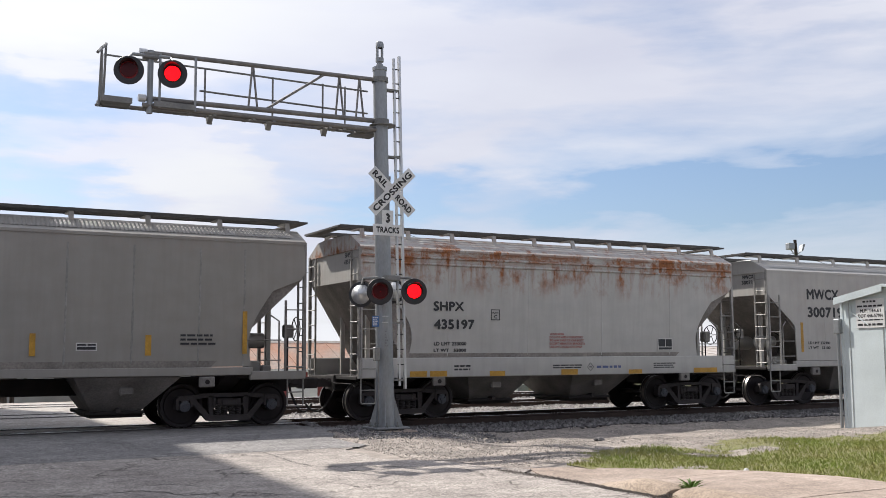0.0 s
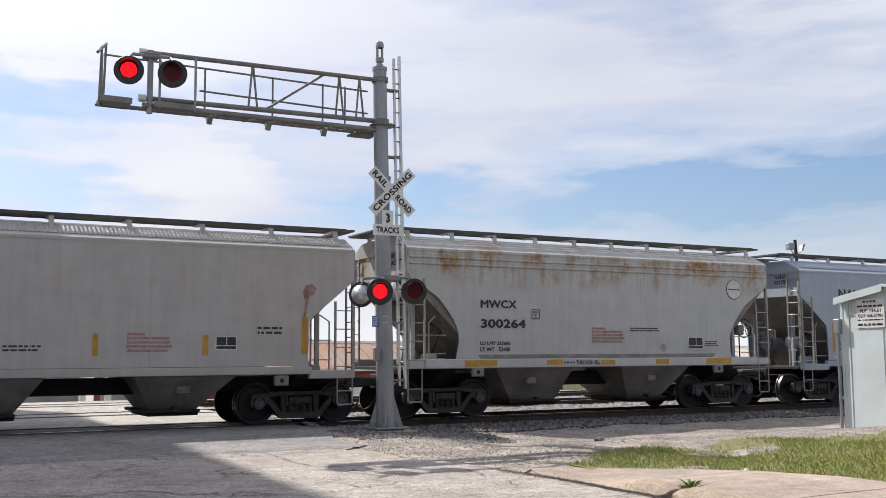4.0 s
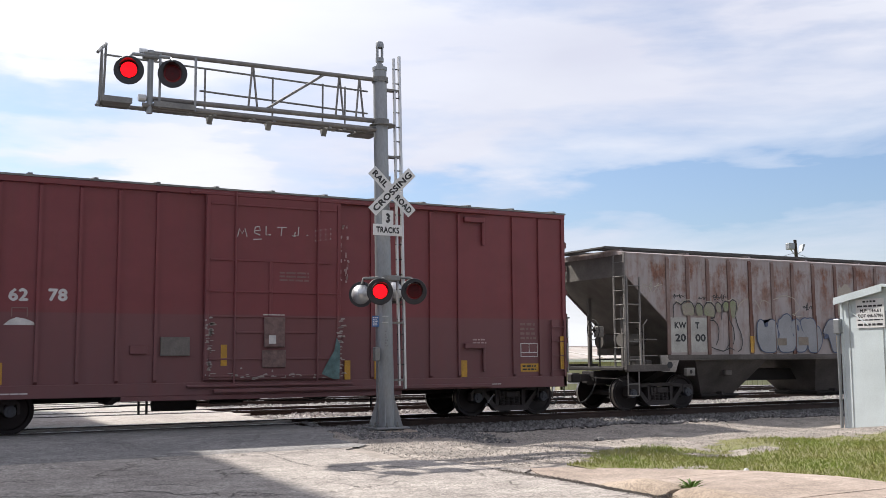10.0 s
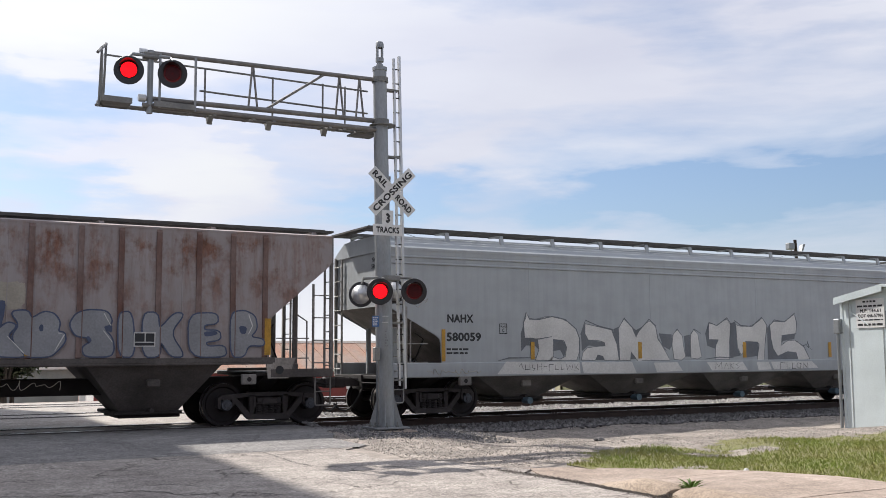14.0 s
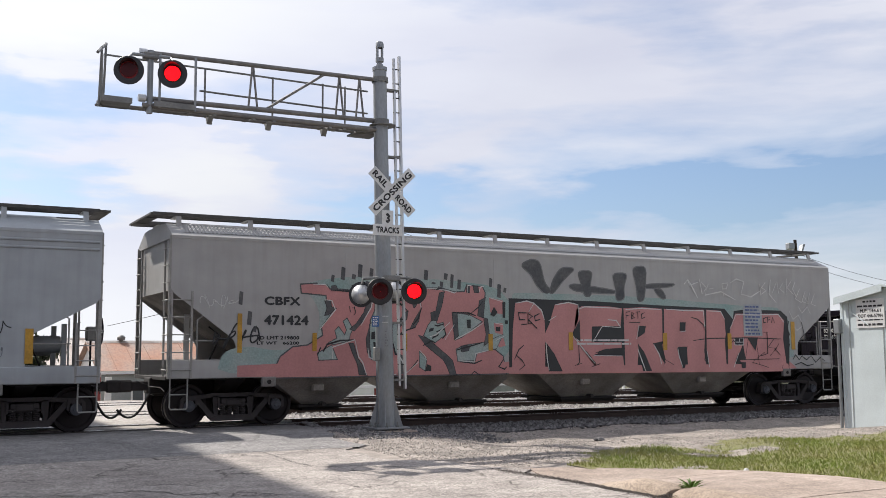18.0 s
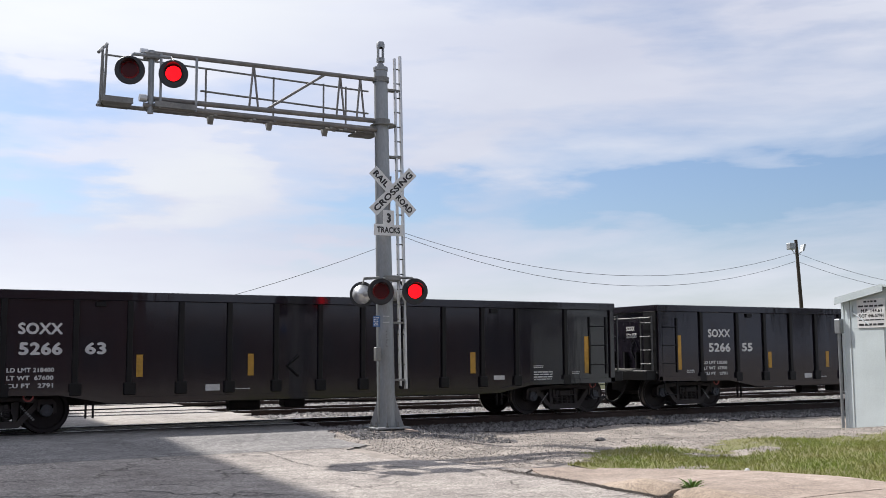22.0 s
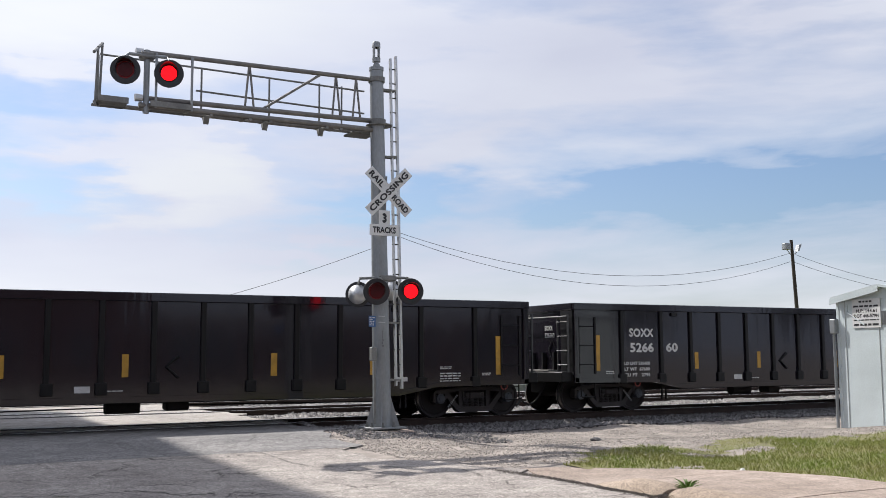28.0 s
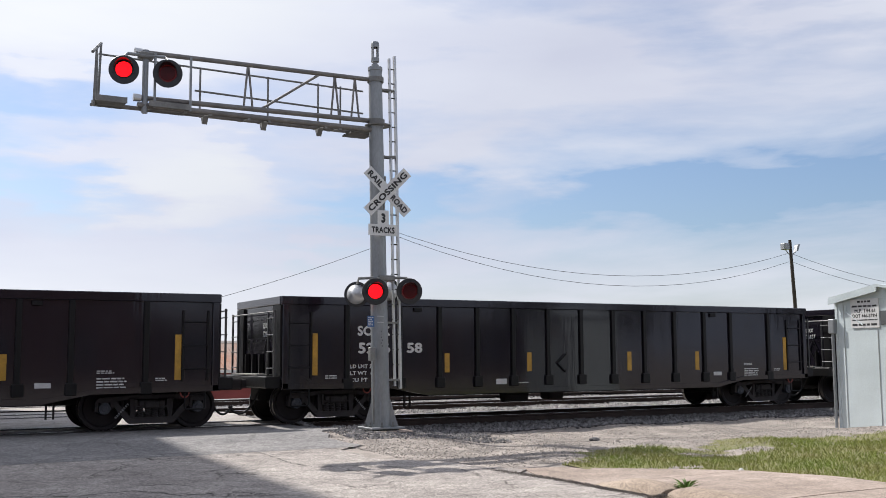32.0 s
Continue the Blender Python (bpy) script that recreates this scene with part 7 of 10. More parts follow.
# blue-grey hopper
car = hopper_car(47.33, 11.27, grey_blue, "blue-grey flat-sided covered hopper car, clean paint", eave=3.88, bays=TWO_BAYS, trucks=(1.22, 10.22), brake=-1, keel=True, corrugated=True)
marks(car, [("NAHX", 0.02, 1.59, 2.89, 3.08, 3.40, ink_black), ("321754", 0.02, 1.62, 3.36, 2.59, 2.90, ink_black), ("LD LMT 232200", 0.02, 1.56, 2.48, 1.73, 1.81, ink_black), ("LT WT   53800", 0.02, 1.56, 2.47, 1.59, 1.66, ink_black)])
plate_box(car, 3.55, 3.78, 2.86, 3.10)
end_marks(car, "NAHX", "321754", 3.54)
reflectors(car, Y1)
stencil_box(car, 8.12, 8.56, 1.62, 1.91)
warning(car, 6.35, 7.15, 1.58, 2.1, ink_red)
small_writing(car, 8.9, 9.6, 1.9, 2.05, 2, ink_black)
small_writing(car, 4.1, 4.6, 1.6, 1.72, 2, ink_black)
small_writing(car, 3.0, 3.3, 1.62, 1.78, 2, ink_black)
small_writing(car, 1.3, 1.6, 1.32, 1.42, 1, ink_white)


# ---- boxcar ----
def boxcar(x0, L):
    car = start_car("boxcar", x0, "tall oxide red boxcar with ribbed sides and a sliding door", "boxcar", "cars of the freight train")
    zb, zt = 0.72, 5.02
    part("body", Shape().block(0.0, L, -HW + 0.05, HW - 0.05, zb, zt, 0.02), box_red, car)
    # side panels stand a little in from the ribs
    for x in (0.74, 1.49, 2.25, 2.99, 3.75, 4.5, 5.26, 10.10, 10.86, 11.61, 12.37, 13.9, 14.67):
        part("side_rib", Shape().prism_x([(-HW + 0.05, zb + 0.25), (-HW, zb + 0.3), (-HW, zt - 0.16), (-HW + 0.05, zt - 0.12)], x - 0.035, x + 0.035), box_red, car)
    part("side_sill", Shape().block(0.0, L, -HW, -HW + 0.06, zb - 0.02, zb + 0.24, 0.01), box_red, car)
    part("side_sill", Shape().block(4.6, L - 4.6, -HW, -HW + 0.06, zb - 0.12, zb - 0.02, 0.01), box_red, car)
    part("side_plate", Shape().block(-0.01, L + 0.01, -HW - 0.01, -HW + 0.07, zt - 0.12, zt + 0.0, 0.01), box_red, car)
    for x in (0.0, L - 0.1):
        part("corner_post", Shape().block(x, x + 0.1, -HW, -HW + 0.06, zb, zt, 0.008), box_red, car)
    # roof
    part("roof", Shape().prism_x([(-HW - 0.02, zt), (-HW - 0.02, zt + 0.04), (0, zt + 0.20), (HW + 0.02, zt + 0.04), (HW + 0.02, zt)], -0.03, L + 0.03), galv_old, car, "weathered sheet steel roof")
    for k in range(13):
        x = 0.3 + (L - 0.6) * k / 12
        part("roof_rib", Shape().prism_x([(-HW, zt + 0.04), (0, zt + 0.2), (HW, zt + 0.04), (HW, zt + 0.075), (0, zt + 0.235), (-HW, zt + 0.075)], x - 0.04, x + 0.04), galv_old, car)
    # ends: deep horizontal corrugations, paler where the paint has faded
    for way in (-1, 1):
        x = 0.0 if way < 0 else L
        part("end_panel", Shape().box(min(x, x + way * 0.02), max(x, x + way * 0.02), -HW + 0.06, HW - 0.06, 4.42, zt), surface("worn_white_end", (0.42, 0.37, 0.35), 0.6, 0, 0.4, 2, 20, 0.004, tint=(0.28, 0.17, 0.15)), car, "paint worn to grey at the top of the end")
        for k in range(6):
            z = 4.36 - 0.60 * k
            pr = [(x + way * 0.004, z), (x + way * 0.10, z - 0.05), (x + way * 0.10, z - 0.17), (x + way * 0.004, z - 0.22)]
            part("end_corrugation", Shape().prism(pr, -HW + 0.08, HW - 0.08), box_end, car)
        for sg in (-1, 1):
            y0, y1 = sorted((sg * 1.02, sg * 1.46))
            end_rungs("end_ladder", car, x + way * 0.13, way, y0, y1, 1.05, 2.45, 4, rung_steel if sg < 0 else rung_black)
        part("end_rail", Shape().tube((x + way * 0.17, -1.5, 2.42), (x + way * 0.17, 1.5, 2.42), 0.018, 8).tube((x + way * 0.15, -1.45, 1.1), (x + way * 0.15, -0.4, 1.1), 0.02, 6), rung_black, car)
        part("end_platform", Shape().box(min(x, x + way * 0.3), max(x, x + way * 0.3), -0.7, 0.7, 1.12, 1.16), board_steel, car)
        letters("CNA", 0.02, 0, 0.25, 0, 0.1, 0, ink_white, car).matrix_basis = pose(x + way * 0.03, -0.6 if way > 0 else -0.95 + 0.3, 4.36, 0, 0, 90 * way)
        coupler(car, x, way)
        xs = 0.06 if way < 0 else L - 0.46
        rungs("side_ladder", car, xs + 0.02, xs + 0.40, -HW - 0.02, 0.95, 2.35, 4, box_red)
        stirrup(car, xs + 0.02, rung_black, -HW + 0.02, 0.72)
    brake_wheel(car, L + 0.25, -0.5, 2.25, 1, under)
    # door
    d0, d1 = 6.24, 9.30
    door = part("door", Shape().block(d0, d1, -HW - 0.045, -HW + 0.02, 1.0, 4.92, 0.012), box_red, car, "sliding door, scuffed at the foot")
    for x in (d0 + 0.64, d0 + 2.51):
        part("lock_rod", Shape().tube((x, -HW - 0.075, 0.95), (x, -HW - 0.075, 5.0), 0.022, 8), box_red, door)
    for x in (d0 + 0.04, d1 - 0.06, d0 + 1.42):
        part("door_stile", Shape().block(x - 0.03, x + 0.05, -HW - 0.07, -HW - 0.04, 1.05 if x != d0 + 1.42 else 2.35, 4.85 if x != d0 + 1.42 else 3.53, 0.006), box_red, door)
    for z, a, b in ((1.08, d0, d1), (1.44, d0 + 0.1, d1 - 0.1), (2.0, d0 + 0.68, d0 + 2.48), (2.33, d0 + 0.1, d1 - 0.1), (2.86, d0, d1), (3.53, d0 + 0.1, d1 - 0.25), (4.72, d0 + 0.1, d1 - 0.1)):
        part("door_rail", Shape().block(a, b, -HW - 0.07, -HW - 0.04, z - 0.018, z + 0.018, 0.006), box_red, door)
    part("door_gear", Shape().block(d0 + 1.28, d0 + 1.75, -HW - 0.12, -HW - 0.06, 1.68, 2.33, 0.02).block(d0 + 1.25, d0 + 1.78, -HW - 0.085, -HW - 0.05, 1.25, 1.62, 0.01), surface("worn_red_steel", (0.20, 0.13, 0.12), 0.6, 0.2, 0.4, 8, 40, 0.003), door, "worn door gear")
    part("gear_plate", plate(d0 + 1.38, d0 + 1.54, 1.76, 1.94, -HW - 0.12), ink_white, door)
    part("gear_label", bars(d0 + 1.26, d0 + 1.78, 2.36, 2.40, 1, -HW - 0.072), ink_white, door)
    part("door_notice", bars(7.87, 8.61, 3.10, 3.34, 3, -HW - 0.046), surface("faded_stencil", (0.22, 0.13, 0.12), 0.7), door)
    yy = -HW - 0.049
    for stroke in ([(6.92, 4.04), (6.96, 4.21), (7.02, 4.10), (7.08, 4.22), (7.13, 4.05)], [(7.30, 4.18), (7.42, 4.20), (7.40, 4.28), (7.31, 4.26), (7.29, 4.14), (7.42, 4.09)], [(7.55, 4.29), (7.55, 4.10), (7.66, 4.11)],
                   [(7.80, 4.28), (8.02, 4.29)], [(7.91, 4.28), (7.89, 4.10)], [(8.14, 4.12), (8.22, 4.10)], [(8.30, 4.32), (8.28, 4.12), (8.20, 4.12), (8.22, 4.20)], [(8.48, 4.14), (8.52, 4.15)], [(7.26, 3.99), (7.46, 4.01)]):
        part("chalk_stroke", Shape().path([(a, yy, b) for a, b in stroke], 0.013, 4), ink_white, door, "thin white scrawl")
    dots = Shape()
    for k in range(12):
        x, z = 8.68 + 0.12 * (k % 4), 4.02 + 0.11 * (k // 4) + 0.02 * (k % 4)
        dots.box(x, x + 0.025, yy - 0.002, yy + 0.002, z, z + 0.025)
    tagged(part("chalk_dots", dots, ink_white, door), kind="stuff")
    rng = random.Random(4)
    scuffs = Shape()
    for k in range(110):
        x = rng.choice([rng.uniform(d0, d0 + 0.12), rng.uniform(d1 - 0.12, d1), rng.uniform(d0, d1)])
        z = rng.choice([rng.uniform(1.0, 1.12), rng.uniform(1.0, 1.12), rng.uniform(1.0, 1.4)]) if d0 + 0.15 < x < d1 - 0.15 else rng.uniform(0.98, 2.3)
        w, h = rng.uniform(0.02, 0.16), rng.uniform(0.01, 0.045)
        scuffs.prism([(x, z), (x + w, z + rng.uniform(-0.01, 0.01)), (x + w * 0.8, z + h), (x + w * 0.2, z + h * rng.uniform(0.6, 1.3))], -HW - 0.0735, -HW - 0.0715)
    tagged(part("scuffed_paint", scuffs, surface("bare_metal_scuff", (0.36, 0.31, 0.29), 0.6, 0.2, 0.3, 8, 40, 0), door, "scraped paint at the door's foot"), kind="stuff")
    part("teal_patch", Shape().prism([(9.12, 0.99), (9.27, 0.98), (9.28, 1.75), (9.2, 1.9), (9.14, 1.6), (8.95, 1.3), (8.85, 1.1)], -HW - 0.0745, -HW - 0.0715), surface("teal_paint", (0.11, 0.20, 0.20), 0.6, 0, 0.4, 8, 40, 0), door)
    part("lower_track", Shape().block(6.45, 13.2, -HW - 0.09, -HW + 0.0, 0.74, 0.82, 0.01), box_red, car)
    part("lower_track", Shape().block(5.9, 9.6, -HW - 0.08, -HW + 0.0, 0.86, 0.91, 0.01), box_red, car)
    part("upper_track", Shape().block(5.9, 13.2, -HW - 0.06, -HW + 0.0, 4.9, 4.97, 0.01), box_red, car)
    part("route_board", Shape().block(5.36, 5.96, -HW - 0.01, -HW + 0.05, 1.51, 1.90, 0.01), surface("board_grey", (0.17, 0.15, 0.135), 0.7, 0, 0.3, 4, 30, 0.002), car, "grey route board")
    part("route_board", Shape().block(4.75, 5.1, -HW - 0.005, -HW + 0.05, 1.55, 1.72, 0.01), box_red, car)
    for z in (1.65, 4.68):
        part("door_stop", Shape().block(12.5, 13.06, -HW - 0.05, -HW + 0.03, z, z + 0.12, 0.01), box_red, car)
        part("door_stop", Shape().block(13.0, 13.07, -HW - 0.03, -HW + 0.03, z - 0.55, z + 0.02, 0.01), box_red, car)
    y = -HW - 0.004 + 0.05
    marks(car, [("CNA", 0.02, 0.90, 1.42, 2.58, 2.82, ink_white), ("40", 0.02, 1.82, 2.15, 2.57, 2.81, ink_white), ("62", 0.02, 2.46, 2.82, 2.58, 2.83, ink_white), ("78", 0.02, 3.18, 3.54, 2.59, 2.84, ink_white),
                ("214800", 0.02, 1.79, 2.21, 2.38, 2.47, ink_white), ("71400", 0.02, 1.81, 2.16, 2.22, 2.31, ink_white)], y)
    reflectors(car, [(0.08, 0.19, 1.13, 2.02), (9.42, 9.56, 0.97, 1.39), (10.15, 10.30, 0.97, 1.39), (15.25, 15.38, 1.12, 1.95)], -HW - 0.001)
    reflectors(car, [(2.30, 2.40, 0.98, 1.40), (12.43, 12.59, 0.98, 1.37)], -HW + 0.046)
    reflectors(car, [(6.60, 6.73, 1.30, 1.74)], -HW - 0.046)
    for a, b, c, d in ((0.92, 1.40, 1.12, 1.33), (14.10, 14.62, 1.08, 1.28)):
        p = part("height_placard", plate(a, b, c, d, y + 0.003), yellow_tape, car, "yellow placard with two rows of black writing")
        part("placard_text", bars(a + 0.05, b - 0.05, c + 0.02, d - 0.02, 2, y - 0.002, 0.1), ink_black, p)
    small_writing(car, 0.93, 1.39, 1.63, 2.14, 9, ink_white, y)
    small_writing(car, 14.1, 14.6, 1.85, 2.3, 4, surface("faded_stencil", (0.22, 0.13, 0.12), 0.7), y)
    p = part("service_panel", plate(14.10, 14.60, 1.44, 1.78, y), ink_white, car, "framed service panel")
    for a, b, c, d in ((14.12, 14.34, 1.56, 1.76), (14.36, 14.58, 1.56, 1.76), (14.12, 14.58, 1.46, 1.54)):
        part("panel_field", plate(a, b, c, d, y - 0.004, 0.002), box_red, p)
    part("hill_mark", Shape().prism([(2.39, 2.12), (2.95, 2.12), (2.93, 2.18), (2.78, 2.24), (2.62, 2.27), (2.5, 2.22)], y - 0.003, y), ink_white, car, "small white hill-shaped emblem")
    part("emblem_outline", Shape().box(2.52, 2.54, y - 0.003, y, 2.28, 2.46).box(2.80, 2.82, y - 0.003, y, 2.28, 2.46).box(2.52, 2.82, y - 0.003, y, 2.44, 2.46), surface("faded_stencil", (0.22, 0.13, 0.12), 0.7), car)
    rng = random.Random(9)
    tag = Shape()
    for k in range(14):
        a = (0.5 + rng.uniform(-0.3, 0.3), 3.1 + rng.uniform(-0.2, 0.15))
        b = (a[0] + rng.uniform(-0.18, 0.2), a[1] + rng.uniform(-0.15, 0.25))
        tag.tube((a[0], y - 0.001, a[1]), (b[0], y - 0.001, b[1]), 0.009, 4)
    part("chalk_tag", tag, surface("faint_pink_chalk", (0.42, 0.30, 0.29), 0.8), car, "scratchy pale chalk tag")
    peel = Shape()
    for k in range(26):
        x, z = 9.4 + rng.uniform(-0.1, 0.12), rng.uniform(3.1, 4.4)
        peel.box(x, x + rng.uniform(0.01, 0.05), y - 0.0525, y - 0.0505, z, z + rng.uniform(0.02, 0.12))
    tagged(part("peeling_paint", peel, surface("faint_pink_chalk", (0.42, 0.30, 0.29), 0.8), car), kind="stuff")
    small_writing(car, 12.75, 13.15, 1.75, 1.9, 2, surface("faint_pink_chalk", (0.42, 0.30, 0.29), 0.8), y)
    small_writing(car, 2.0, 3.0, 0.78, 0.83, 1, ink_white, -HW)
    small_writing(car, 12.7, 13.6, 0.78, 0.82, 1, ink_white, -HW)
    # underframe
    part("centre_sill", Shape().block(-0.1, L + 0.1, -0.3, 0.3, 0.55, 0.80, 0.02), under, car)
    for x in (4.6, 6.2, 7.7, 9.3, 10.9):
        part("cross_bearer", Shape().prism_x([(-1.5, 0.72), (1.5, 0.72), (0.4, 0.50), (-0.4, 0.50)], x - 0.08, x + 0.08), under, car)
    for x in (5.0, 10.2):
        part("door_leg", Shape().box(x, x + 0.04, -1.3, -1.25, 0.32, 0.74).box(x + 0.16, x + 0.2, -1.3, -1.25, 0.32, 0.74), under, car)
    part("brake_cylinder", Shape().tube((7.0, 0.7, 0.56), (7.8, 0.7, 0.56), 0.16, 14), under, car)
    part("air_tank", Shape().tube((5.4, -0.8, 0.52), (6.3, -0.8, 0.52), 0.17, 14), under, car)
    part("brake_rod", Shape().tube((2.5, -0.3, 0.42), (7.0, -0.3, 0.5), 0.016, 6).tube((8.0, -0.3, 0.5), (12.9, -0.3, 0.42), 0.016, 6), under, car)
    for x in (1.66, 14.09):
        truck(car, x, 1 if x < 5 else -1)
        part("bolster", Shape().prism_x([(-1.5, 0.74), (1.5, 0.74), (0.4, 0.62), (-0.4, 0.62)], x - 0.2, x + 0.2), under, car)
    return car


boxcar(60.08, 15.44)


# ---- spray-painted lettering ----
def scribble(car, x0, x1, z0, z1, seed, ink, r=0.012, strokes=14, y=-HW):
    """An illegible looping tag, hand-sized letters run together."""
    rng = random.Random(seed)
    s = Shape()
    h, mid, p0, p1 = z1 - z0, (z0 + z1) / 2, rng.uniform(0, 6), rng.uniform(0, 6)
    n = strokes * 5
    pts = []
    for k in range(n + 1):
        q, p = k / n, k * 0.42
        x = x0 + (x1 - x0) * q + 0.32 * h * math.sin(p + p0) * math.sin(0.23 * p + p1)
        pts.append((x, y - 0.001, mid + 0.5 * h * math.sin(1.31 * p + p1) * (0.55 + 0.45 * math.sin(0.37 * p + p0))))
    s.path(pts, r, 4)
    part("tag", s, ink, car, "illegible spray tag")


def blob(car, x0, x1, z0, z1, seed, ink, y, n=40, rough=0.12, name="sprayed_cloud"):
    """A ragged filled patch of spray paint."""
    rng = random.Random(seed)
    cx, cz = (x0 + x1) / 2, (z0 + z1) / 2
    pts = []
    for k in range(n):
        a = 2 * math.pi * k / n
        e = 1 - rng.random() * rough
        sx = math.copysign(abs(math.cos(a)) ** 0.45, math.cos(a))
        sz = math.copysign(abs(math.sin(a)) ** 0.45, math.sin(a))
        pts.append((cx + (x1 - x0) / 2 * sx * (1 - rough * 0.1 * rng.random()), cz + (z1 - z0) / 2 * sz * e))
    part(name, Shape().prism(pts, y - 0.002, y), ink, car, "patch of spray paint")


def grown(pts, d):
    """The outline moved outwards by d."""
    n = len(pts)
    area = sum(pts[i][0] * pts[(i + 1) % n][1] - pts[(i + 1) % n][0] * pts[i][1] for i in range(n))
    sg = 1 if area > 0 else -1
    out = []
    for i in range(n):
        p, q, r = Vector(pts[i - 1]), Vector(pts[i]), Vector(pts[(i + 1) % n])
        a, b = (q - p).normalized(), (r - q).normalized()
        na, nb = Vector((a.y, -a.x)) * sg, Vector((b.y, -b.x)) * sg
        m = na + nb
        m = m / max(0.5, m.dot(na)) if m.length > 1e-6 else na
        out.append((q.x + m.x * d, q.y + m.y * d))
    return out


def rounded(pts, times=1):
    """Cuts the corners of an outline."""
    for _ in range(times):
        out = []
        for i in range(len(pts)):
            a, b = pts[i], pts[(i + 1) % len(pts)]
            out += [(a[0] * 0.8 + b[0] * 0.2, a[1] * 0.8 + b[1] * 0.2), (a[0] * 0.2 + b[0] * 0.8, a[1] * 0.2 + b[1] * 0.8)]
        pts = out
    return pts


def painted(car, pts, fill, line=None, y=-HW, edge=0.04, soft=1, glint=None, name="sprayed_letter"):
    """One sprayed shape with a darker outline and, if asked, a thin light line inside its edge."""
    pts = rounded(pts, soft) if soft else pts
    if line:
        part("sprayed_outline", Shape().prism(grown(pts, edge), y - 0.002, y), line, car)
    part(name, Shape().prism(pts, y - 0.004, y - 0.0015), fill, car)
    if glint:
        inner = grown(pts, -0.035)
        part("sprayed_glint", Shape().path([(a, y - 0.0045, b) for a, b in inner[:max(4, len(inner) * 2 // 5)]], 0.006, 4), glint, car)


def ribbon(pts, w, y):
    """A flat painted line through points in x and z."""
    s, n = Shape(), len(pts)
    pts = [Vector(p) for p in pts]
    rows = []
    for i, p in enumerate(pts):
        d = (pts[min(i + 1, n - 1)] - pts[max(i - 1, 0)]).normalized()
        k = w / 2 * (0.55 if i in (0, n - 1) else 1.0)
        rows += [(p.x - d.y * k, y, p.y + d.x * k), (p.x + d.y * k, y, p.y - d.x * k)]
    return s.add(rows, [(2 * i, 2 * i + 1, 2 * i + 3, 2 * i + 2) for i in range(n - 1)])


# ---- ribbed, rusty hopper with faded spray lettering ----
RIBS = (1.40, 2.10, 2.82, 3.60, 4.40, 5.27, 6.07, 6.92, 7.85, 8.72, 9.63, 10.49, 11.41, 12.19, 12.94, 13.77, 14.50, 15.21)
car = hopper_car(77.44, 16.76, brown_mix, "old grey-brown ribbed hopper car, rust-streaked, with blue spray lettering", eave=4.14, end_low=3.52, cut=(1.39, 2.36), side_low=1.46, sill=(1.10, 1.34),
                 bays=((2.35, 5.2, 3.25, 4.45, 0.36), (7.0, 9.8, 7.8, 9.0, 0.36), (11.5, 14.4, 12.4, 13.6, 0.36)), bay_top=1.42, grime=hopper_dark, trucks=(1.50, 15.5), brake=-1, roof_rise=0.12, lift=0.06, ladder_mat=hopper_grime, board_gap=2.4,
                 core_dx=2.6, ribs=RIBS, rib_mat=rusty_rib, sill_mat=hopper_dark, end_paint=surface("dark_slope_sheet", (0.16, 0.145, 0.13), 0.8, 0, 0.3, 2, 25, 0.003))
part("side_sill_beam", Shape().block(1.35, 15.45, -HW - 0.03, -HW + 0.12, 1.36, 1.47, 0.01), hopper_dark, car)
for x in (1.15, 15.3):
    part("bolster_plate", Shape().prism([(x, 1.02), (x + 0.45, 1.02), (x + 0.62, 1.46), (x - 0.05, 1.46)], -HW - 0.02, -HW + 0.04), hopper_pale, car, "pale bolster plate")
    part("jacking_eye", Shape().tube((x + 0.25, -HW - 0.03, 1.2), (x + 0.25, -HW, 1.2), 0.09, 14), ink_black, car)
panel_white = surface("panel_white", (0.42, 0.41, 0.38), 0.7, 0, 0.25, 3, 30, 0.001)
for a, b, up, low in ((1.475, 2.04, ("KW", 1.61, 2.02), ("20", 1.62, 2.0)), (2.16, 2.76, ("T", 2.33, 2.49), ("00", 2.33, 2.70))):
    p = part("number_panel", plate(a, b, 1.53, 2.47, -HW - 0.001, 0.004), panel_white, car, "dirty white number panel")
    letters(up[0], 0.02, up[1], up[2], 2.17, 2.35, -HW - 0.007, ink_black, p)
    letters(low[0], 0.02, low[1], low[2], 1.82, 2.03, -HW - 0.007, ink_black, p)
stencil_box(car, 12.46, 12.89, 1.70, 1.99, -HW - 0.058)
reflectors(car, [(4.32, 4.48, 1.52, 1.98), (7.78, 7.92, 1.52, 1.98), (10.42, 10.56, 1.52, 1.98), (13.70, 13.84, 1.52, 1.98), (15.2, 15.34, 1.52, 2.3)], -HW - 0.0392)
# bubble letters, pale silver with blue edges; they run over the ribs
FADE = -HW - 0.0352
LAYER = [0]


def silver_letter(pts):
    LAYER[0] += 1
    painted(car, pts, spray_silver, spray_blue, FADE - 0.0006 * LAYER[0], 0.03, 2)


def blue_area(pts):
    painted(car, pts, spray_blue, None, FADE - 0.0105, soft=1, name="sprayed_stroke")


def green_area(pts):
    painted(car, pts, spray_green, None, FADE, soft=1, name="sprayed_cloud")


def pale_line(pts):
    part("sprayed_glint", ribbon(pts, 0.028, FADE - 0.0150), spray_white, car)


def cream_line(pts):
    part("sprayed_line", ribbon(pts, 0.028, FADE - 0.0048), spray_cream, car)


def dark_line(pts):
    part("sprayed_line", ribbon(pts, 0.032, FADE - 0.0044), spray_black, car)


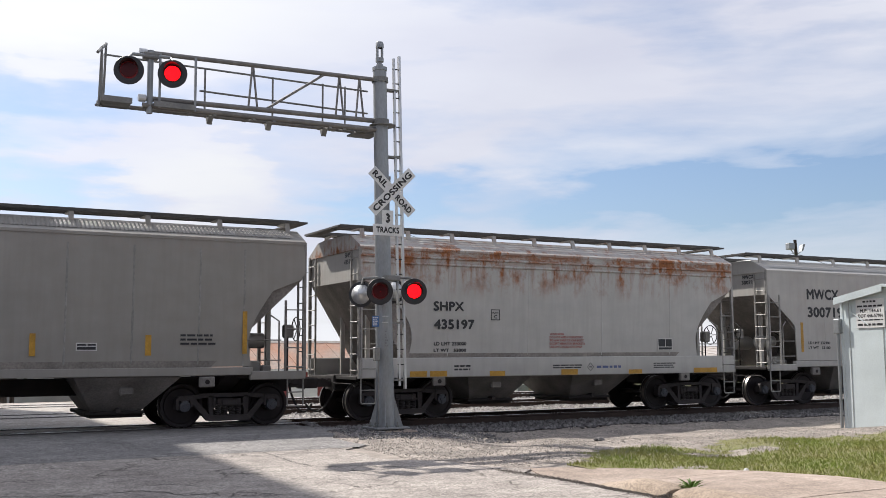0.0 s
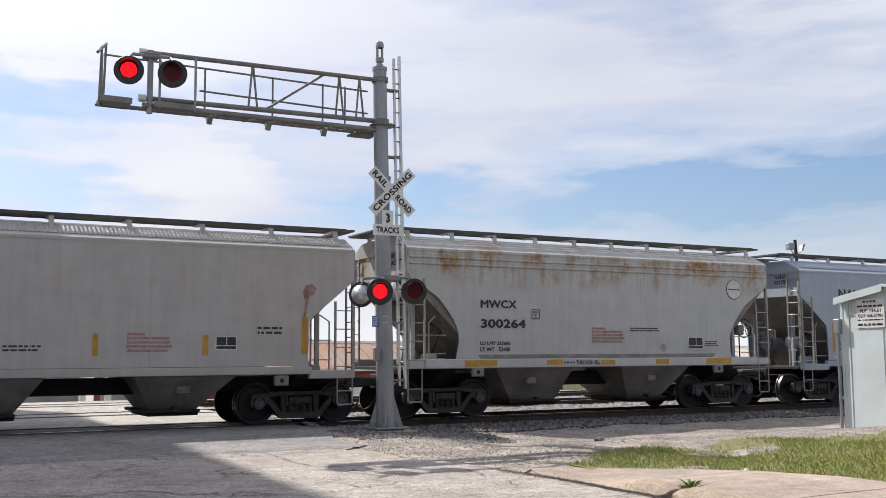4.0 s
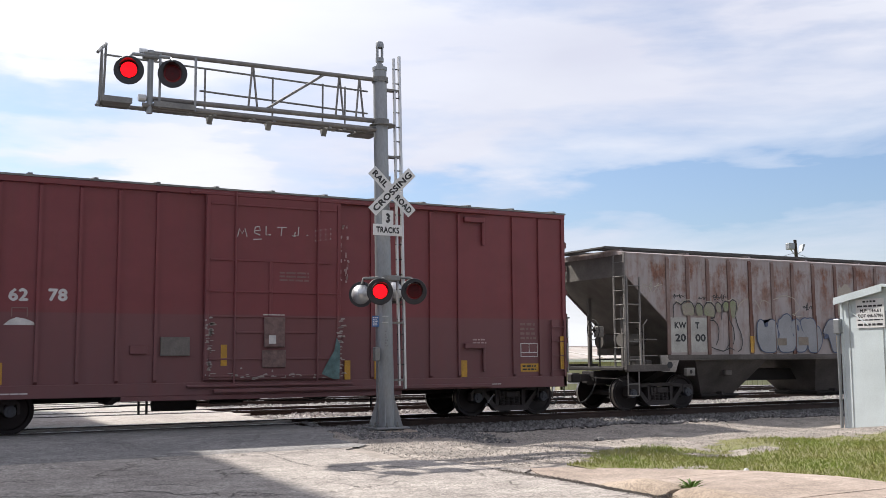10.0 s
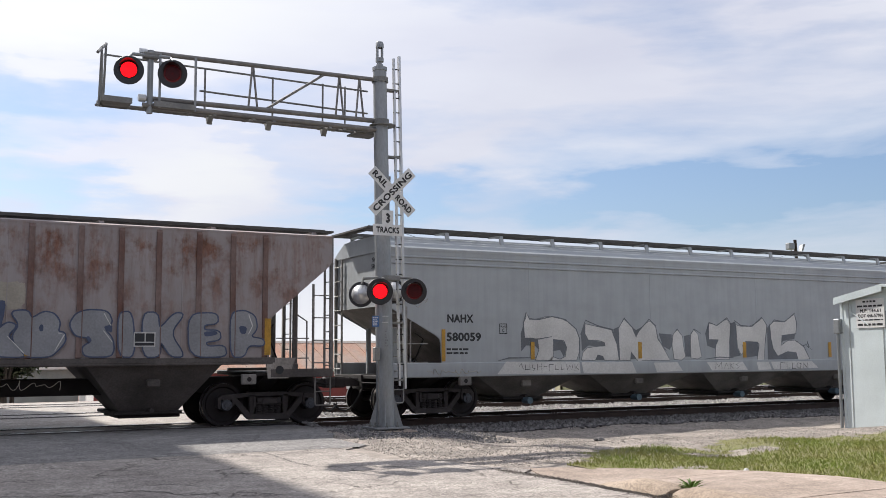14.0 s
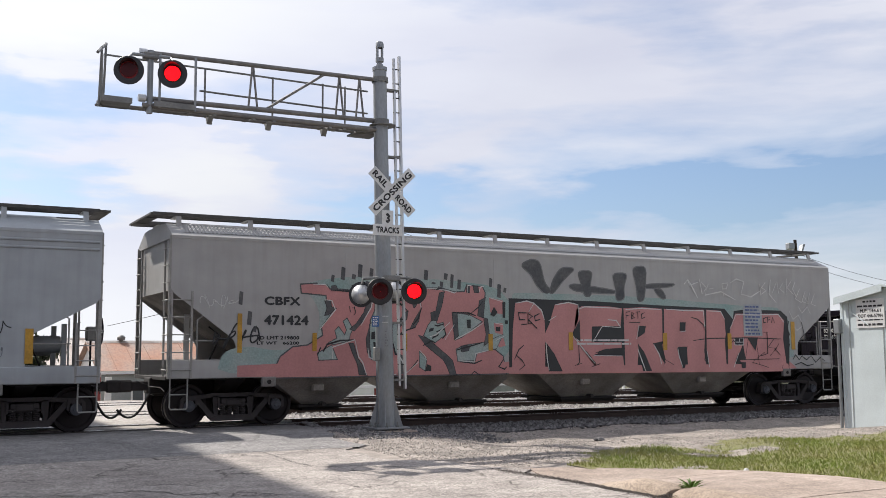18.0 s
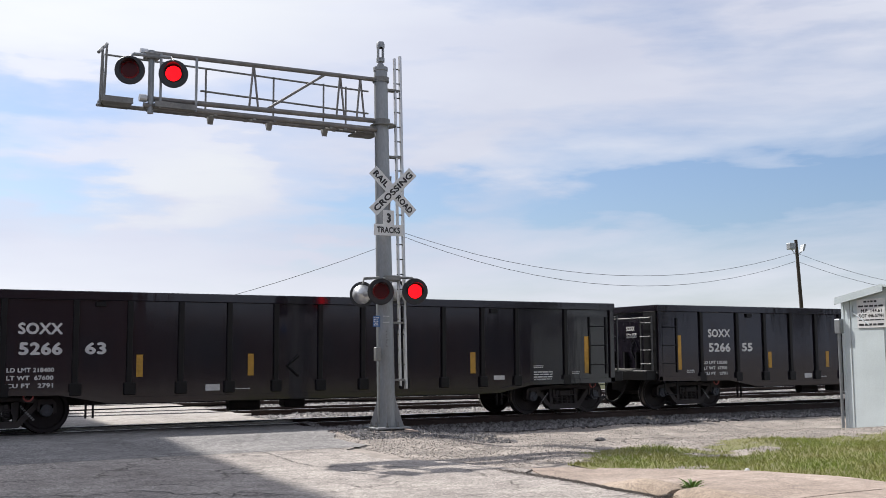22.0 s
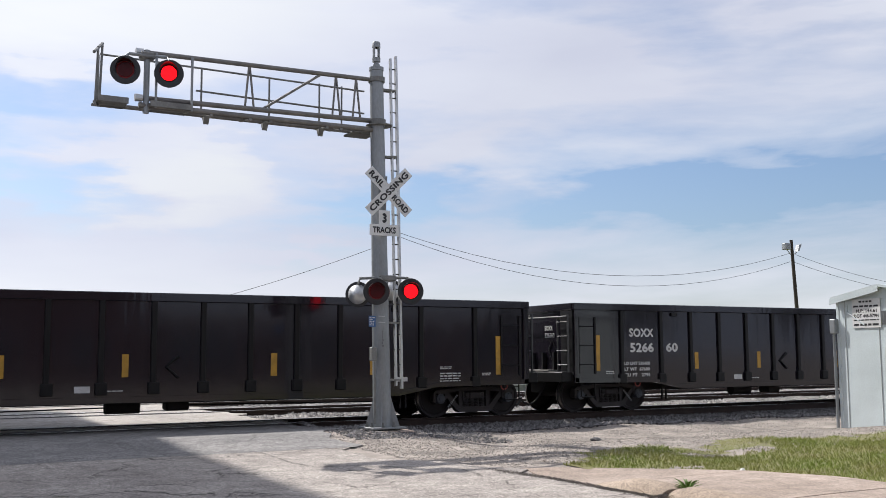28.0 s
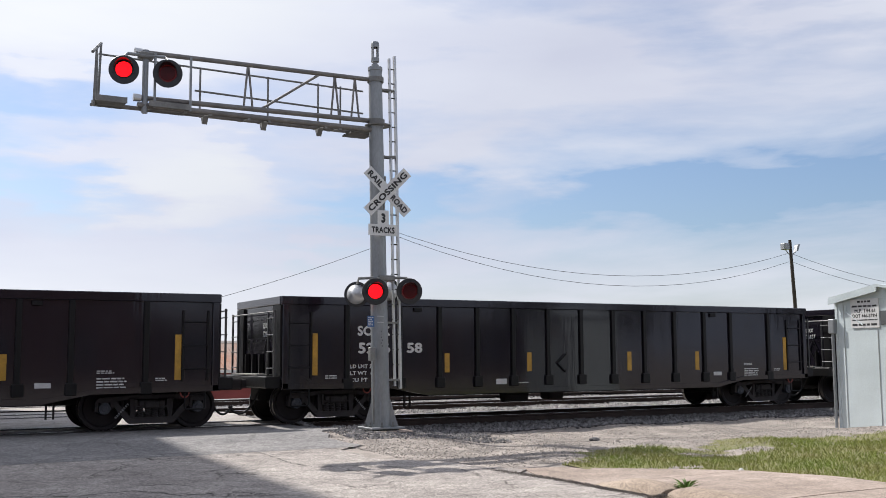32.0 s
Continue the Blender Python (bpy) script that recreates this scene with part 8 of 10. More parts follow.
silver_letter([(4.61, 2.33), (4.73, 2.45), (4.85, 2.39), (4.9, 2.2), (5.0, 2.36), (5.14, 2.46), (5.31, 2.4), (5.39, 2.22), (5.41, 1.86), (5.35, 1.6), (5.22, 1.53), (4.91, 1.53), (4.73, 1.6), (4.6, 1.86)])
silver_letter([(5.44, 2.44), (5.54, 2.47), (5.64, 2.57), (5.79, 2.62), (5.94, 2.53), (5.97, 2.33), (5.9, 2.25), (6.0, 2.13), (5.98, 2.01), (6.08, 1.94), (6.09, 1.72), (6.01, 1.58), (5.78, 1.53), (5.5, 1.54), (5.4, 1.68), (5.42, 1.89), (5.48, 2.04), (5.41, 2.16)])
silver_letter([(5.98, 2.41), (6.15, 2.48), (6.28, 2.41), (6.35, 2.17), (6.48, 2.05), (6.57, 1.87), (6.55, 1.65), (6.42, 1.54), (6.13, 1.54), (6.08, 1.72), (6.05, 1.96), (5.92, 2.23)])
silver_letter([(6.3, 2.41), (6.47, 2.51), (6.62, 2.48), (6.73, 2.51), (6.88, 2.46), (6.95, 2.29), (7.07, 2.24), (7.16, 2.06), (7.18, 1.81), (7.05, 1.6), (6.94, 1.52), (6.68, 1.52), (6.6, 1.65), (6.6, 1.89), (6.41, 2.11)])
silver_letter([(7.22, 2.06), (7.46, 2.45), (7.68, 2.48), (8.29, 2.5), (8.33, 2.37), (8.13, 2.07), (7.99, 2.11), (7.76, 2.09), (7.84, 2.0), (7.92, 1.86), (7.86, 1.53), (7.63, 1.52), (7.54, 1.8), (7.44, 2.06)])
silver_letter([(8.18, 2.25), (8.33, 2.37), (8.73, 2.41), (8.84, 2.46), (8.98, 2.39), (8.86, 1.57), (8.78, 1.52), (8.66, 1.63), (8.54, 1.52), (8.19, 1.53), (8.07, 1.65), (8.04, 1.86), (8.1, 2.0), (8.26, 2.07), (8.53, 2.07), (8.65, 2.21), (8.18, 2.11)])
silver_letter([(8.92, 2.22), (9.12, 2.3), (9.73, 2.32), (9.46, 1.96), (9.29, 1.93), (9.16, 1.98), (9.12, 1.82), (9.21, 1.84), (9.46, 1.86), (9.56, 1.72), (9.46, 1.54), (8.98, 1.52), (8.9, 1.86)])
silver_letter([(9.32, 2.57), (9.94, 2.62), (9.9, 1.98), (10.11, 2.17), (10.27, 2.11), (10.09, 1.9), (10.37, 1.6), (10.43, 1.51), (9.96, 1.52), (9.87, 1.68), (9.81, 1.52), (9.71, 1.52), (9.72, 2.32), (9.45, 2.32)])
silver_letter([(10.15, 2.37), (10.46, 2.4), (10.53, 2.23), (10.75, 2.38), (10.94, 2.34), (11.05, 2.18), (11.01, 1.99), (11.14, 1.97), (11.16, 1.81), (11.01, 1.62), (10.88, 1.51), (10.43, 1.51), (10.18, 1.87), (10.33, 2.13)])
silver_letter([(11.23, 2.14), (11.34, 2.34), (11.54, 2.42), (11.94, 2.41), (12.04, 2.18), (11.87, 2.06), (12.04, 1.87), (12.08, 1.64), (12.01, 1.51), (11.54, 1.51), (11.47, 1.68), (11.67, 1.81), (11.58, 1.89), (11.34, 1.92)])
silver_letter([(12.15, 2.38), (12.42, 2.4), (12.49, 1.5), (12.18, 1.51)])
silver_letter([(12.63, 2.38), (12.93, 2.39), (12.96, 2.03), (13.27, 2.39), (13.47, 2.37), (13.18, 1.98), (13.5, 1.5), (13.21, 1.5), (12.99, 1.85), (12.99, 1.5), (12.65, 1.5)])
silver_letter([(13.56, 2.37), (14.15, 2.4), (14.18, 2.19), (13.88, 2.16), (13.88, 2.03), (14.21, 2.03), (14.24, 1.85), (13.91, 1.8), (13.97, 1.69), (14.33, 1.72), (14.37, 1.49), (13.59, 1.5)])
silver_letter([(14.45, 2.41), (14.75, 2.46), (14.98, 2.35), (15.03, 2.08), (14.87, 1.9), (15.18, 1.85), (15.18, 1.72), (14.84, 1.74), (14.75, 1.49), (14.47, 1.49)])
blue_area([(8.22, 1.81), (8.28, 1.88), (8.36, 1.86), (8.4, 1.78), (8.34, 1.71), (8.25, 1.72)])
blue_area([(10.66, 2.06), (10.7, 2.14), (10.75, 2.11), (10.75, 2.01), (10.7, 1.99)])
blue_area([(11.53, 1.87), (11.58, 1.92), (11.66, 1.84), (11.61, 1.77)])
blue_area([(7.76, 2.11), (8.03, 2.15), (8.13, 2.07), (8.01, 2.0), (7.76, 2.02)])
blue_area([(7.25, 1.99), (7.44, 2.06), (7.46, 1.93), (7.25, 1.9)])
blue_area([(8.22, 2.07), (8.53, 2.09), (8.66, 2.21), (8.59, 1.98)])
blue_area([(9.94, 2.59), (10.07, 2.57), (10.02, 2.17), (9.92, 1.99)])
blue_area([(11.87, 2.1), (12.04, 2.15), (12.04, 1.97), (11.93, 2.02)])
blue_area([(14.63, 2.14), (14.81, 2.12), (14.78, 1.96), (14.66, 1.98)])
blue_area([(8.98, 2.38), (9.16, 2.38), (9.11, 2.29), (8.97, 2.24)])
blue_area([(4.9, 2.34), (5.0, 2.39), (5.02, 2.27), (4.93, 2.22)])
blue_area([(6.15, 2.28), (6.2, 2.33), (6.26, 2.16), (6.18, 2.13)])
blue_area([(13.88, 2.01), (14.15, 2.03), (14.18, 1.95), (13.91, 1.9)])
pale_line([(8.25, 2.49), (8.12, 2.18), (8.03, 2.09)])
pale_line([(8.94, 2.33), (8.84, 1.57)])
pale_line([(9.72, 2.27), (9.43, 1.98)])
pale_line([(9.92, 2.59), (9.87, 2.01)])
pale_line([(10.11, 1.9), (10.41, 1.58)])
pale_line([(11.02, 1.97), (11.14, 1.94), (10.97, 1.62)])
pale_line([(11.87, 2.37), (12.01, 2.12)])
pale_line([(11.87, 2.02), (12.05, 1.79)])
pale_line([(14.84, 2.38), (14.93, 2.14), (14.84, 1.96)])
pale_line([(7.24, 2.08), (7.33, 2.29)])
# bubbles over the number panel
green_area([(1.85, 2.81), (2.02, 2.88), (2.21, 2.85), (2.28, 2.75), (2.28, 2.53), (1.9, 2.52)])
green_area([(2.36, 2.8), (2.47, 2.85), (2.58, 2.78), (2.6, 2.53), (2.37, 2.53)])
green_area([(2.65, 2.76), (2.76, 2.87), (2.91, 2.86), (3.03, 2.73), (3.01, 2.48), (2.65, 2.54)])
green_area([(3.07, 2.84), (3.17, 2.9), (3.27, 2.8), (3.23, 2.6), (3.1, 2.66)])
green_area([(3.34, 2.85), (3.43, 2.92), (3.54, 2.89), (3.53, 2.67), (3.37, 2.64)])
green_area([(3.59, 2.9), (3.7, 2.96), (3.83, 2.9), (3.78, 2.5), (3.65, 2.46)])
dark_line([(1.55, 2.45), (1.56, 2.79), (1.67, 2.88), (1.74, 2.86), (1.83, 2.81), (1.93, 2.89), (2.12, 2.92), (2.23, 2.85), (2.29, 2.73), (2.32, 2.53)])
dark_line([(2.31, 2.73), (2.4, 2.86), (2.5, 2.86), (2.59, 2.78), (2.61, 2.53)])
dark_line([(2.62, 2.73), (2.73, 2.88), (2.91, 2.88), (3.03, 2.77), (3.05, 2.63), (3.01, 2.48), (2.83, 2.43)])
dark_line([(3.02, 2.83), (3.16, 2.91), (3.28, 2.82), (3.3, 2.66), (3.26, 2.41)])
dark_line([(3.29, 2.82), (3.42, 2.94), (3.57, 2.9), (3.54, 2.67), (3.57, 2.41), (3.7, 2.21), (3.73, 1.92), (3.66, 1.72)])
dark_line([(3.57, 2.9), (3.7, 2.99), (3.83, 2.93), (3.83, 2.79), (3.79, 2.5), (3.86, 2.27), (3.98, 2.04), (4.03, 1.8), (3.96, 1.61), (3.83, 1.54)])
dark_line([(2.83, 2.4), (2.99, 2.4), (3.12, 2.29), (3.16, 2.11), (3.12, 1.86), (3.03, 1.72)])
dark_line([(2.85, 1.68), (3.05, 1.61), (3.3, 1.56), (3.56, 1.65), (3.73, 1.58)])
dark_line([(3.52, 1.97), (3.52, 1.74), (3.41, 1.63)])
cream_line([(1.55, 2.85), (1.66, 2.93), (1.82, 2.85), (1.95, 2.94), (2.14, 2.95), (2.27, 2.87)])
cream_line([(2.4, 2.9), (2.53, 2.9), (2.61, 2.81)])
cream_line([(2.73, 2.92), (2.93, 2.92), (3.05, 2.82)])
cream_line([(3.13, 2.96), (3.29, 2.87)])
cream_line([(3.43, 2.99), (3.57, 2.95), (3.7, 3.03), (3.87, 2.97), (3.88, 2.79), (3.83, 2.5)])
cream_line([(3.78, 2.5), (3.89, 2.77), (4.01, 2.91), (4.17, 3.0), (4.31, 2.99)])
cream_line([(4.44, 2.92), (4.55, 2.99), (4.67, 2.83), (4.82, 2.58)])
cream_line([(4.75, 2.87), (4.79, 2.97), (4.94, 2.98), (5.19, 2.88)])
cream_line([(5.27, 3.02), (5.46, 3.07), (5.51, 3.12), (5.76, 3.15), (6.09, 3.07), (6.27, 2.87), (6.3, 2.75), (6.1, 2.62), (5.99, 2.61), (6.21, 2.54), (6.43, 2.57)])
for x in RIBS[4:-1]:
    # dark strips along the ribs' edges, standing for the shade beside each rib
    part("rib_edge", Shape().box(x + 0.04, x + 0.058, FADE - 0.0165, FADE - 0.0002, 1.5, 2.58), rusty_rib, car)
part("buffed_patch", plate(5.36, 5.72, 1.72, 1.92, FADE - 0.0152, 0.002), buff_tan, car)
part("buffed_patch", plate(6.2, 6.6, 1.72, 1.96, FADE - 0.0152, 0.002), buff_tan, car)
scribble(car, 1.6, 2.0, 2.98, 3.1, 32, spray_black, 0.008, 16)
scribble(car, 2.5, 2.75, 2.95, 3.05, 36, spray_black, 0.008, 10)
scribble(car, 3.0, 3.5, 2.95, 3.15, 37, spray_black, 0.009, 18)
scribble(car, 6.5, 6.85, 2.72, 2.95, 33, spray_black, 0.010, 12)
scribble(car, 0.55, 1.2, 3.1, 3.5, 34, spray_cream, 0.008, 12)
blob(car, 7.95, 8.6, 2.35, 3.55, 41, spray_cream, -HW - 0.001, 44, 0.22)
blob(car, 8.82, 9.55, 2.3, 3.3, 42, spray_cream, -HW - 0.001, 44, 0.3)
blob(car, 9.72, 10.42, 2.4, 3.0, 43, spray_cream, -HW - 0.001, 44, 0.3)
scribble(car, 9.8, 11.2, 0.85, 1.05, 35, spray_cream, 0.007, 14, -1.32)

# ---- long cool grey hopper with white spray lettering ----
car = hopper_car(95.6, 19.08, grey_blue2, "long cool grey covered hopper car with fat white spray lettering", eave=3.96, end_low=2.62, cut=(1.32, 1.9), side_low=1.31, sill=(0.98, 1.32), through=True,
                 bays=((2.3, 5.5, 3.6, 4.6, 0.44), (5.6, 9.3, 7.0, 8.1, 0.44), (9.4, 13.0, 10.7, 11.8, 0.44), (13.1, 16.9, 14.6, 15.6, 0.44)), bay_top=1.02, grime=hopper_grime, trucks=(1.38, 17.80), brake=1, core_dx=2.6)
for x in (4.1, 7.55, 11.25, 15.1):
    part("gate_motor", Shape().tube((x, -1.18, 0.36), (x, -0.9, 0.36), 0.085, 14), surface("dull_blue_paint", (0.10, 0.16, 0.20), 0.6), car, "round blue gate cap", soft=True)
marks(car, [("NAHX", 0.02, 1.52, 2.23, 2.26, 2.46, ink_black), ("580059", 0.02, 1.50, 2.44, 1.82, 2.03, ink_black)])
plate_box(car, 2.96, 3.18, 2.0, 2.25)
end_marks(car, "NAHX", "580059", 3.55)
small_writing(car, 1.5, 2.1, 1.5, 1.68, 2, ink_black)
stencil_box(car, 15.20, 15.67, 1.63, 1.90)
reflectors(car, [(1.36, 1.46, 1.35, 2.1), (3.85, 3.96, 1.38, 1.81), (7.2, 7.32, 1.38, 1.81), (10.9, 11.02, 1.38, 1.81), (14.3, 14.42, 1.38, 1.81), (17.7, 17.85, 1.38, 2.05)], -HW - 0.014)


def white_letter(pts):
    painted(car, pts, spray_white, spray_grey, -HW - 0.006, 0.015, 0)


def shade_area(pts):
    painted(car, pts, spray_grey, None, -HW - 0.0015, soft=0, name="sprayed_shadow")


def edge_line(pts):
    part("sprayed_line", ribbon(pts, 0.03, -HW - 0.0125), spray_grey, car)


def sill_patch(pts):
    painted(car, pts, spray_white, None, -1.6205, soft=0, name="sprayed_band")


def tag_line(pts):
    part("sprayed_line", ribbon(pts, 0.02, -1.6260), spray_black, car)


white_letter([(3.69, 1.91), (3.66, 2.28), (3.73, 2.39), (3.74, 2.53), (3.82, 2.38), (4.01, 2.36), (4.33, 2.43), (4.69, 2.42), (4.98, 2.3), (5.21, 2.13), (5.31, 1.91), (5.3, 1.54), (5.22, 1.36), (4.42, 1.36), (4.48, 1.44), (4.72, 1.37), (4.89, 1.44), (4.94, 1.68), (4.85, 1.85), (4.52, 1.88), (4.51, 1.42), (4.48, 1.36), (4.0, 1.37), (4.1, 1.61), (4.07, 1.88), (3.88, 1.91)])
white_letter([(5.52, 2.26), (5.91, 2.19), (6.34, 2.11), (6.5, 1.74), (6.56, 1.35), (6.11, 1.35), (6.06, 1.45), (5.89, 1.49), (5.8, 1.35), (5.38, 1.36), (5.44, 1.54), (5.56, 1.65), (5.9, 1.69), (6.14, 1.7), (6.12, 1.8), (5.9, 1.86), (5.61, 1.86), (5.51, 2.02)])
white_letter([(6.58, 2.17), (6.76, 2.39), (7.01, 2.18), (7.14, 1.92), (7.25, 2.09), (7.49, 2.3), (7.62, 2.35), (7.8, 2.21), (7.87, 1.89), (8.08, 1.6), (8.26, 1.33), (7.41, 1.34), (7.2, 1.31), (6.96, 1.57), (6.93, 1.34), (6.6, 1.35)])
white_letter([(8.36, 1.74), (8.41, 2.01), (8.54, 2.13), (8.71, 1.97), (8.74, 1.71), (8.8, 1.42), (8.67, 1.33), (8.42, 1.36)])
white_letter([(9.01, 1.89), (9.03, 2.04), (9.13, 2.13), (9.26, 2.01), (9.31, 1.71), (9.38, 1.42), (9.24, 1.36), (9.01, 1.39)])
white_letter([(9.67, 2.12), (9.68, 2.32), (9.96, 2.26), (10.18, 2.38), (10.34, 2.43), (10.46, 2.28), (10.39, 1.74), (10.38, 1.35), (9.88, 1.35), (9.91, 1.71), (10.02, 1.88), (9.67, 1.89)])
white_letter([(10.68, 2.28), (10.86, 2.24), (11.15, 2.24), (11.44, 2.33), (11.68, 2.48), (11.84, 2.29), (11.75, 1.82), (11.69, 1.31), (11.44, 1.31), (11.54, 1.74), (11.48, 1.82), (11.01, 1.84), (10.88, 1.71), (10.95, 1.56), (10.83, 1.48), (10.71, 1.67)])
white_letter([(11.98, 2.29), (12.14, 2.39), (12.55, 2.38), (12.95, 2.6), (13.02, 2.38), (12.99, 2.06), (12.42, 2.0), (12.38, 1.71), (12.63, 1.84), (12.95, 1.86), (13.29, 1.66), (13.5, 1.33), (13.06, 1.3), (12.98, 1.52), (12.63, 1.55), (12.24, 1.43), (12.08, 1.62), (12.01, 1.9)])
shade_area([(3.58, 1.58), (3.57, 2.01), (3.65, 2.22), (3.69, 1.91), (4.07, 1.88), (4.1, 1.61), (3.97, 1.72), (3.72, 1.72)])
shade_area([(4.54, 1.88), (4.81, 1.85), (4.94, 1.68), (4.84, 1.44), (4.73, 1.61), (4.53, 1.58)])
shade_area([(5.38, 2.02), (5.52, 2.3), (5.51, 2.02), (5.61, 1.86), (6.12, 1.8), (6.12, 1.66), (5.61, 1.72), (5.4, 1.58), (5.39, 1.88)])
shade_area([(5.77, 1.35), (5.89, 1.48), (6.06, 1.46), (6.13, 1.35)])
shade_area([(6.41, 2.14), (6.58, 2.2), (6.6, 1.37), (6.49, 1.38)])
shade_area([(7.01, 2.2), (7.15, 2.12), (7.49, 2.27), (7.25, 2.03), (7.14, 1.89)])
shade_area([(6.94, 1.57), (7.16, 1.37), (6.95, 1.36)])
shade_area([(7.91, 2.04), (8.35, 2.01), (8.36, 1.71), (8.26, 1.6), (8.04, 1.71)])
shade_area([(8.78, 1.97), (8.99, 2.01), (8.99, 1.42), (8.82, 1.42)])
shade_area([(9.54, 2.04), (9.66, 2.32), (9.67, 1.89), (10.0, 1.9), (9.91, 1.62), (9.6, 1.71)])
shade_area([(10.46, 2.32), (10.66, 2.39), (10.69, 1.65), (10.82, 1.44), (10.42, 1.38), (10.42, 1.82)])
shade_area([(11.0, 1.82), (11.5, 1.81), (11.52, 1.43), (11.03, 1.38)])
shade_area([(11.87, 2.21), (11.99, 2.34), (12.01, 1.87), (12.24, 1.43), (12.72, 1.59), (13.0, 1.49), (13.03, 1.3), (11.85, 1.31)])
shade_area([(12.44, 2.0), (12.96, 2.06), (12.93, 1.9), (12.43, 1.84)])
edge_line([(3.66, 1.88), (3.65, 2.28), (3.73, 2.53), (3.82, 2.37), (4.09, 2.36), (4.5, 2.44), (4.9, 2.37), (5.23, 2.13), (5.33, 1.88), (5.32, 1.36)])
edge_line([(5.36, 1.99), (5.52, 2.36), (5.91, 2.22), (6.37, 2.13), (6.54, 1.67), (6.58, 1.35)])
edge_line([(6.58, 2.17), (6.76, 2.43), (7.04, 2.18)])
edge_line([(7.26, 2.12), (7.59, 2.41), (7.8, 2.24), (7.87, 1.89), (8.15, 1.57)])
edge_line([(8.37, 1.98), (8.54, 2.16), (8.73, 1.95)])
edge_line([(9.01, 2.01), (9.13, 2.16), (9.38, 2.04)])
edge_line([(9.61, 2.04), (9.68, 2.35), (9.96, 2.26), (10.34, 2.48), (10.5, 2.29), (10.43, 1.74)])
edge_line([(10.6, 2.42), (10.86, 2.27), (11.27, 2.25), (11.66, 2.51), (11.86, 2.28), (11.75, 1.74)])
edge_line([(11.99, 2.31), (12.14, 2.44), (12.55, 2.39), (12.97, 2.65), (13.04, 2.35), (12.98, 2.03)])
edge_line([(12.42, 2.0), (12.99, 2.06)])
edge_line([(12.95, 1.86), (13.3, 1.68), (13.52, 1.31)])
edge_line([(3.85, 1.88), (4.1, 1.88), (4.49, 1.94)])
edge_line([(9.51, 1.35), (10.02, 1.4), (10.54, 1.38)])
edge_line([(2.91, 1.35), (3.22, 1.42), (4.0, 1.42)])
# white strokes on the sill, with thin dark tags
sill_patch([(2.88, 1.03), (3.13, 1.33), (5.3, 1.31), (5.33, 1.02)])
sill_patch([(5.43, 1.02), (5.37, 1.3), (6.98, 1.29), (7.12, 1.0)])
sill_patch([(7.8, 1.02), (7.7, 1.27), (8.51, 1.27), (8.69, 1.04)])
sill_patch([(9.73, 1.04), (9.55, 1.26), (10.86, 1.27), (11.05, 1.04)])
sill_patch([(11.46, 1.03), (11.39, 1.26), (11.85, 1.26), (11.97, 1.04)])
sill_patch([(12.05, 1.04), (11.94, 1.26), (13.58, 1.26), (13.84, 1.07)])
tag_line([(3.5, 1.21), (3.56, 1.28), (3.62, 1.14)])
tag_line([(3.68, 1.26), (3.68, 1.13), (3.81, 1.14), (3.81, 1.27)])
tag_line([(3.9, 1.27), (3.87, 1.18), (3.97, 1.15), (3.9, 1.1)])
tag_line([(4.03, 1.27), (4.03, 1.11)])
tag_line([(4.03, 1.19), (4.16, 1.2)])
tag_line([(4.16, 1.27), (4.16, 1.11)])
tag_line([(4.22, 1.2), (4.32, 1.2)])
tag_line([(4.38, 1.09), (4.38, 1.25), (4.51, 1.25)])
tag_line([(4.58, 1.25), (4.57, 1.12), (4.67, 1.13)])
tag_line([(4.74, 1.25), (4.74, 1.11), (4.83, 1.14)])
tag_line([(4.9, 1.25), (4.93, 1.11), (5.0, 1.22), (5.06, 1.11), (5.1, 1.25)])
tag_line([(5.16, 1.25), (5.16, 1.09)])
tag_line([(5.26, 1.25), (5.18, 1.18), (5.28, 1.11)])
tag_line([(9.85, 1.08), (9.88, 1.25), (9.97, 1.14), (10.07, 1.25), (10.09, 1.08)])
tag_line([(10.17, 1.08), (10.25, 1.24), (10.33, 1.08)])
tag_line([(10.39, 1.24), (10.39, 1.08)])
tag_line([(10.53, 1.24), (10.41, 1.17), (10.53, 1.07)])
tag_line([(10.74, 1.24), (10.61, 1.19), (10.73, 1.13), (10.61, 1.07)])
tag_line([(12.31, 1.05), (12.32, 1.23), (12.49, 1.22)])
tag_line([(12.57, 1.22), (12.57, 1.07), (12.7, 1.08)])
tag_line([(12.79, 1.22), (12.78, 1.06), (12.91, 1.06)])
tag_line([(13.01, 1.22), (12.96, 1.11), (13.09, 1.06), (13.14, 1.19), (13.01, 1.22)])
tag_line([(13.22, 1.06), (13.23, 1.22), (13.39, 1.06), (13.4, 1.22)])
scribble(car, 1.0, 2.4, 1.03, 1.18, 54, spray_cream, 0.006, 18, -1.624)
scribble(car, 12.4, 13.6, 1.6, 1.85, 55, spray_black, 0.006, 18)
scribble(car, 16.4, 17.4, 1.9, 2.3, 56, spray_black, 0.01, 14)
scribble(car, 16.3, 17.3, 1.45, 1.7, 57, spray_grey, 0.006, 18)
scribble(car, 0.5, 1.0, 2.6, 2.9, 58, spray_cream, 0.005, 12)

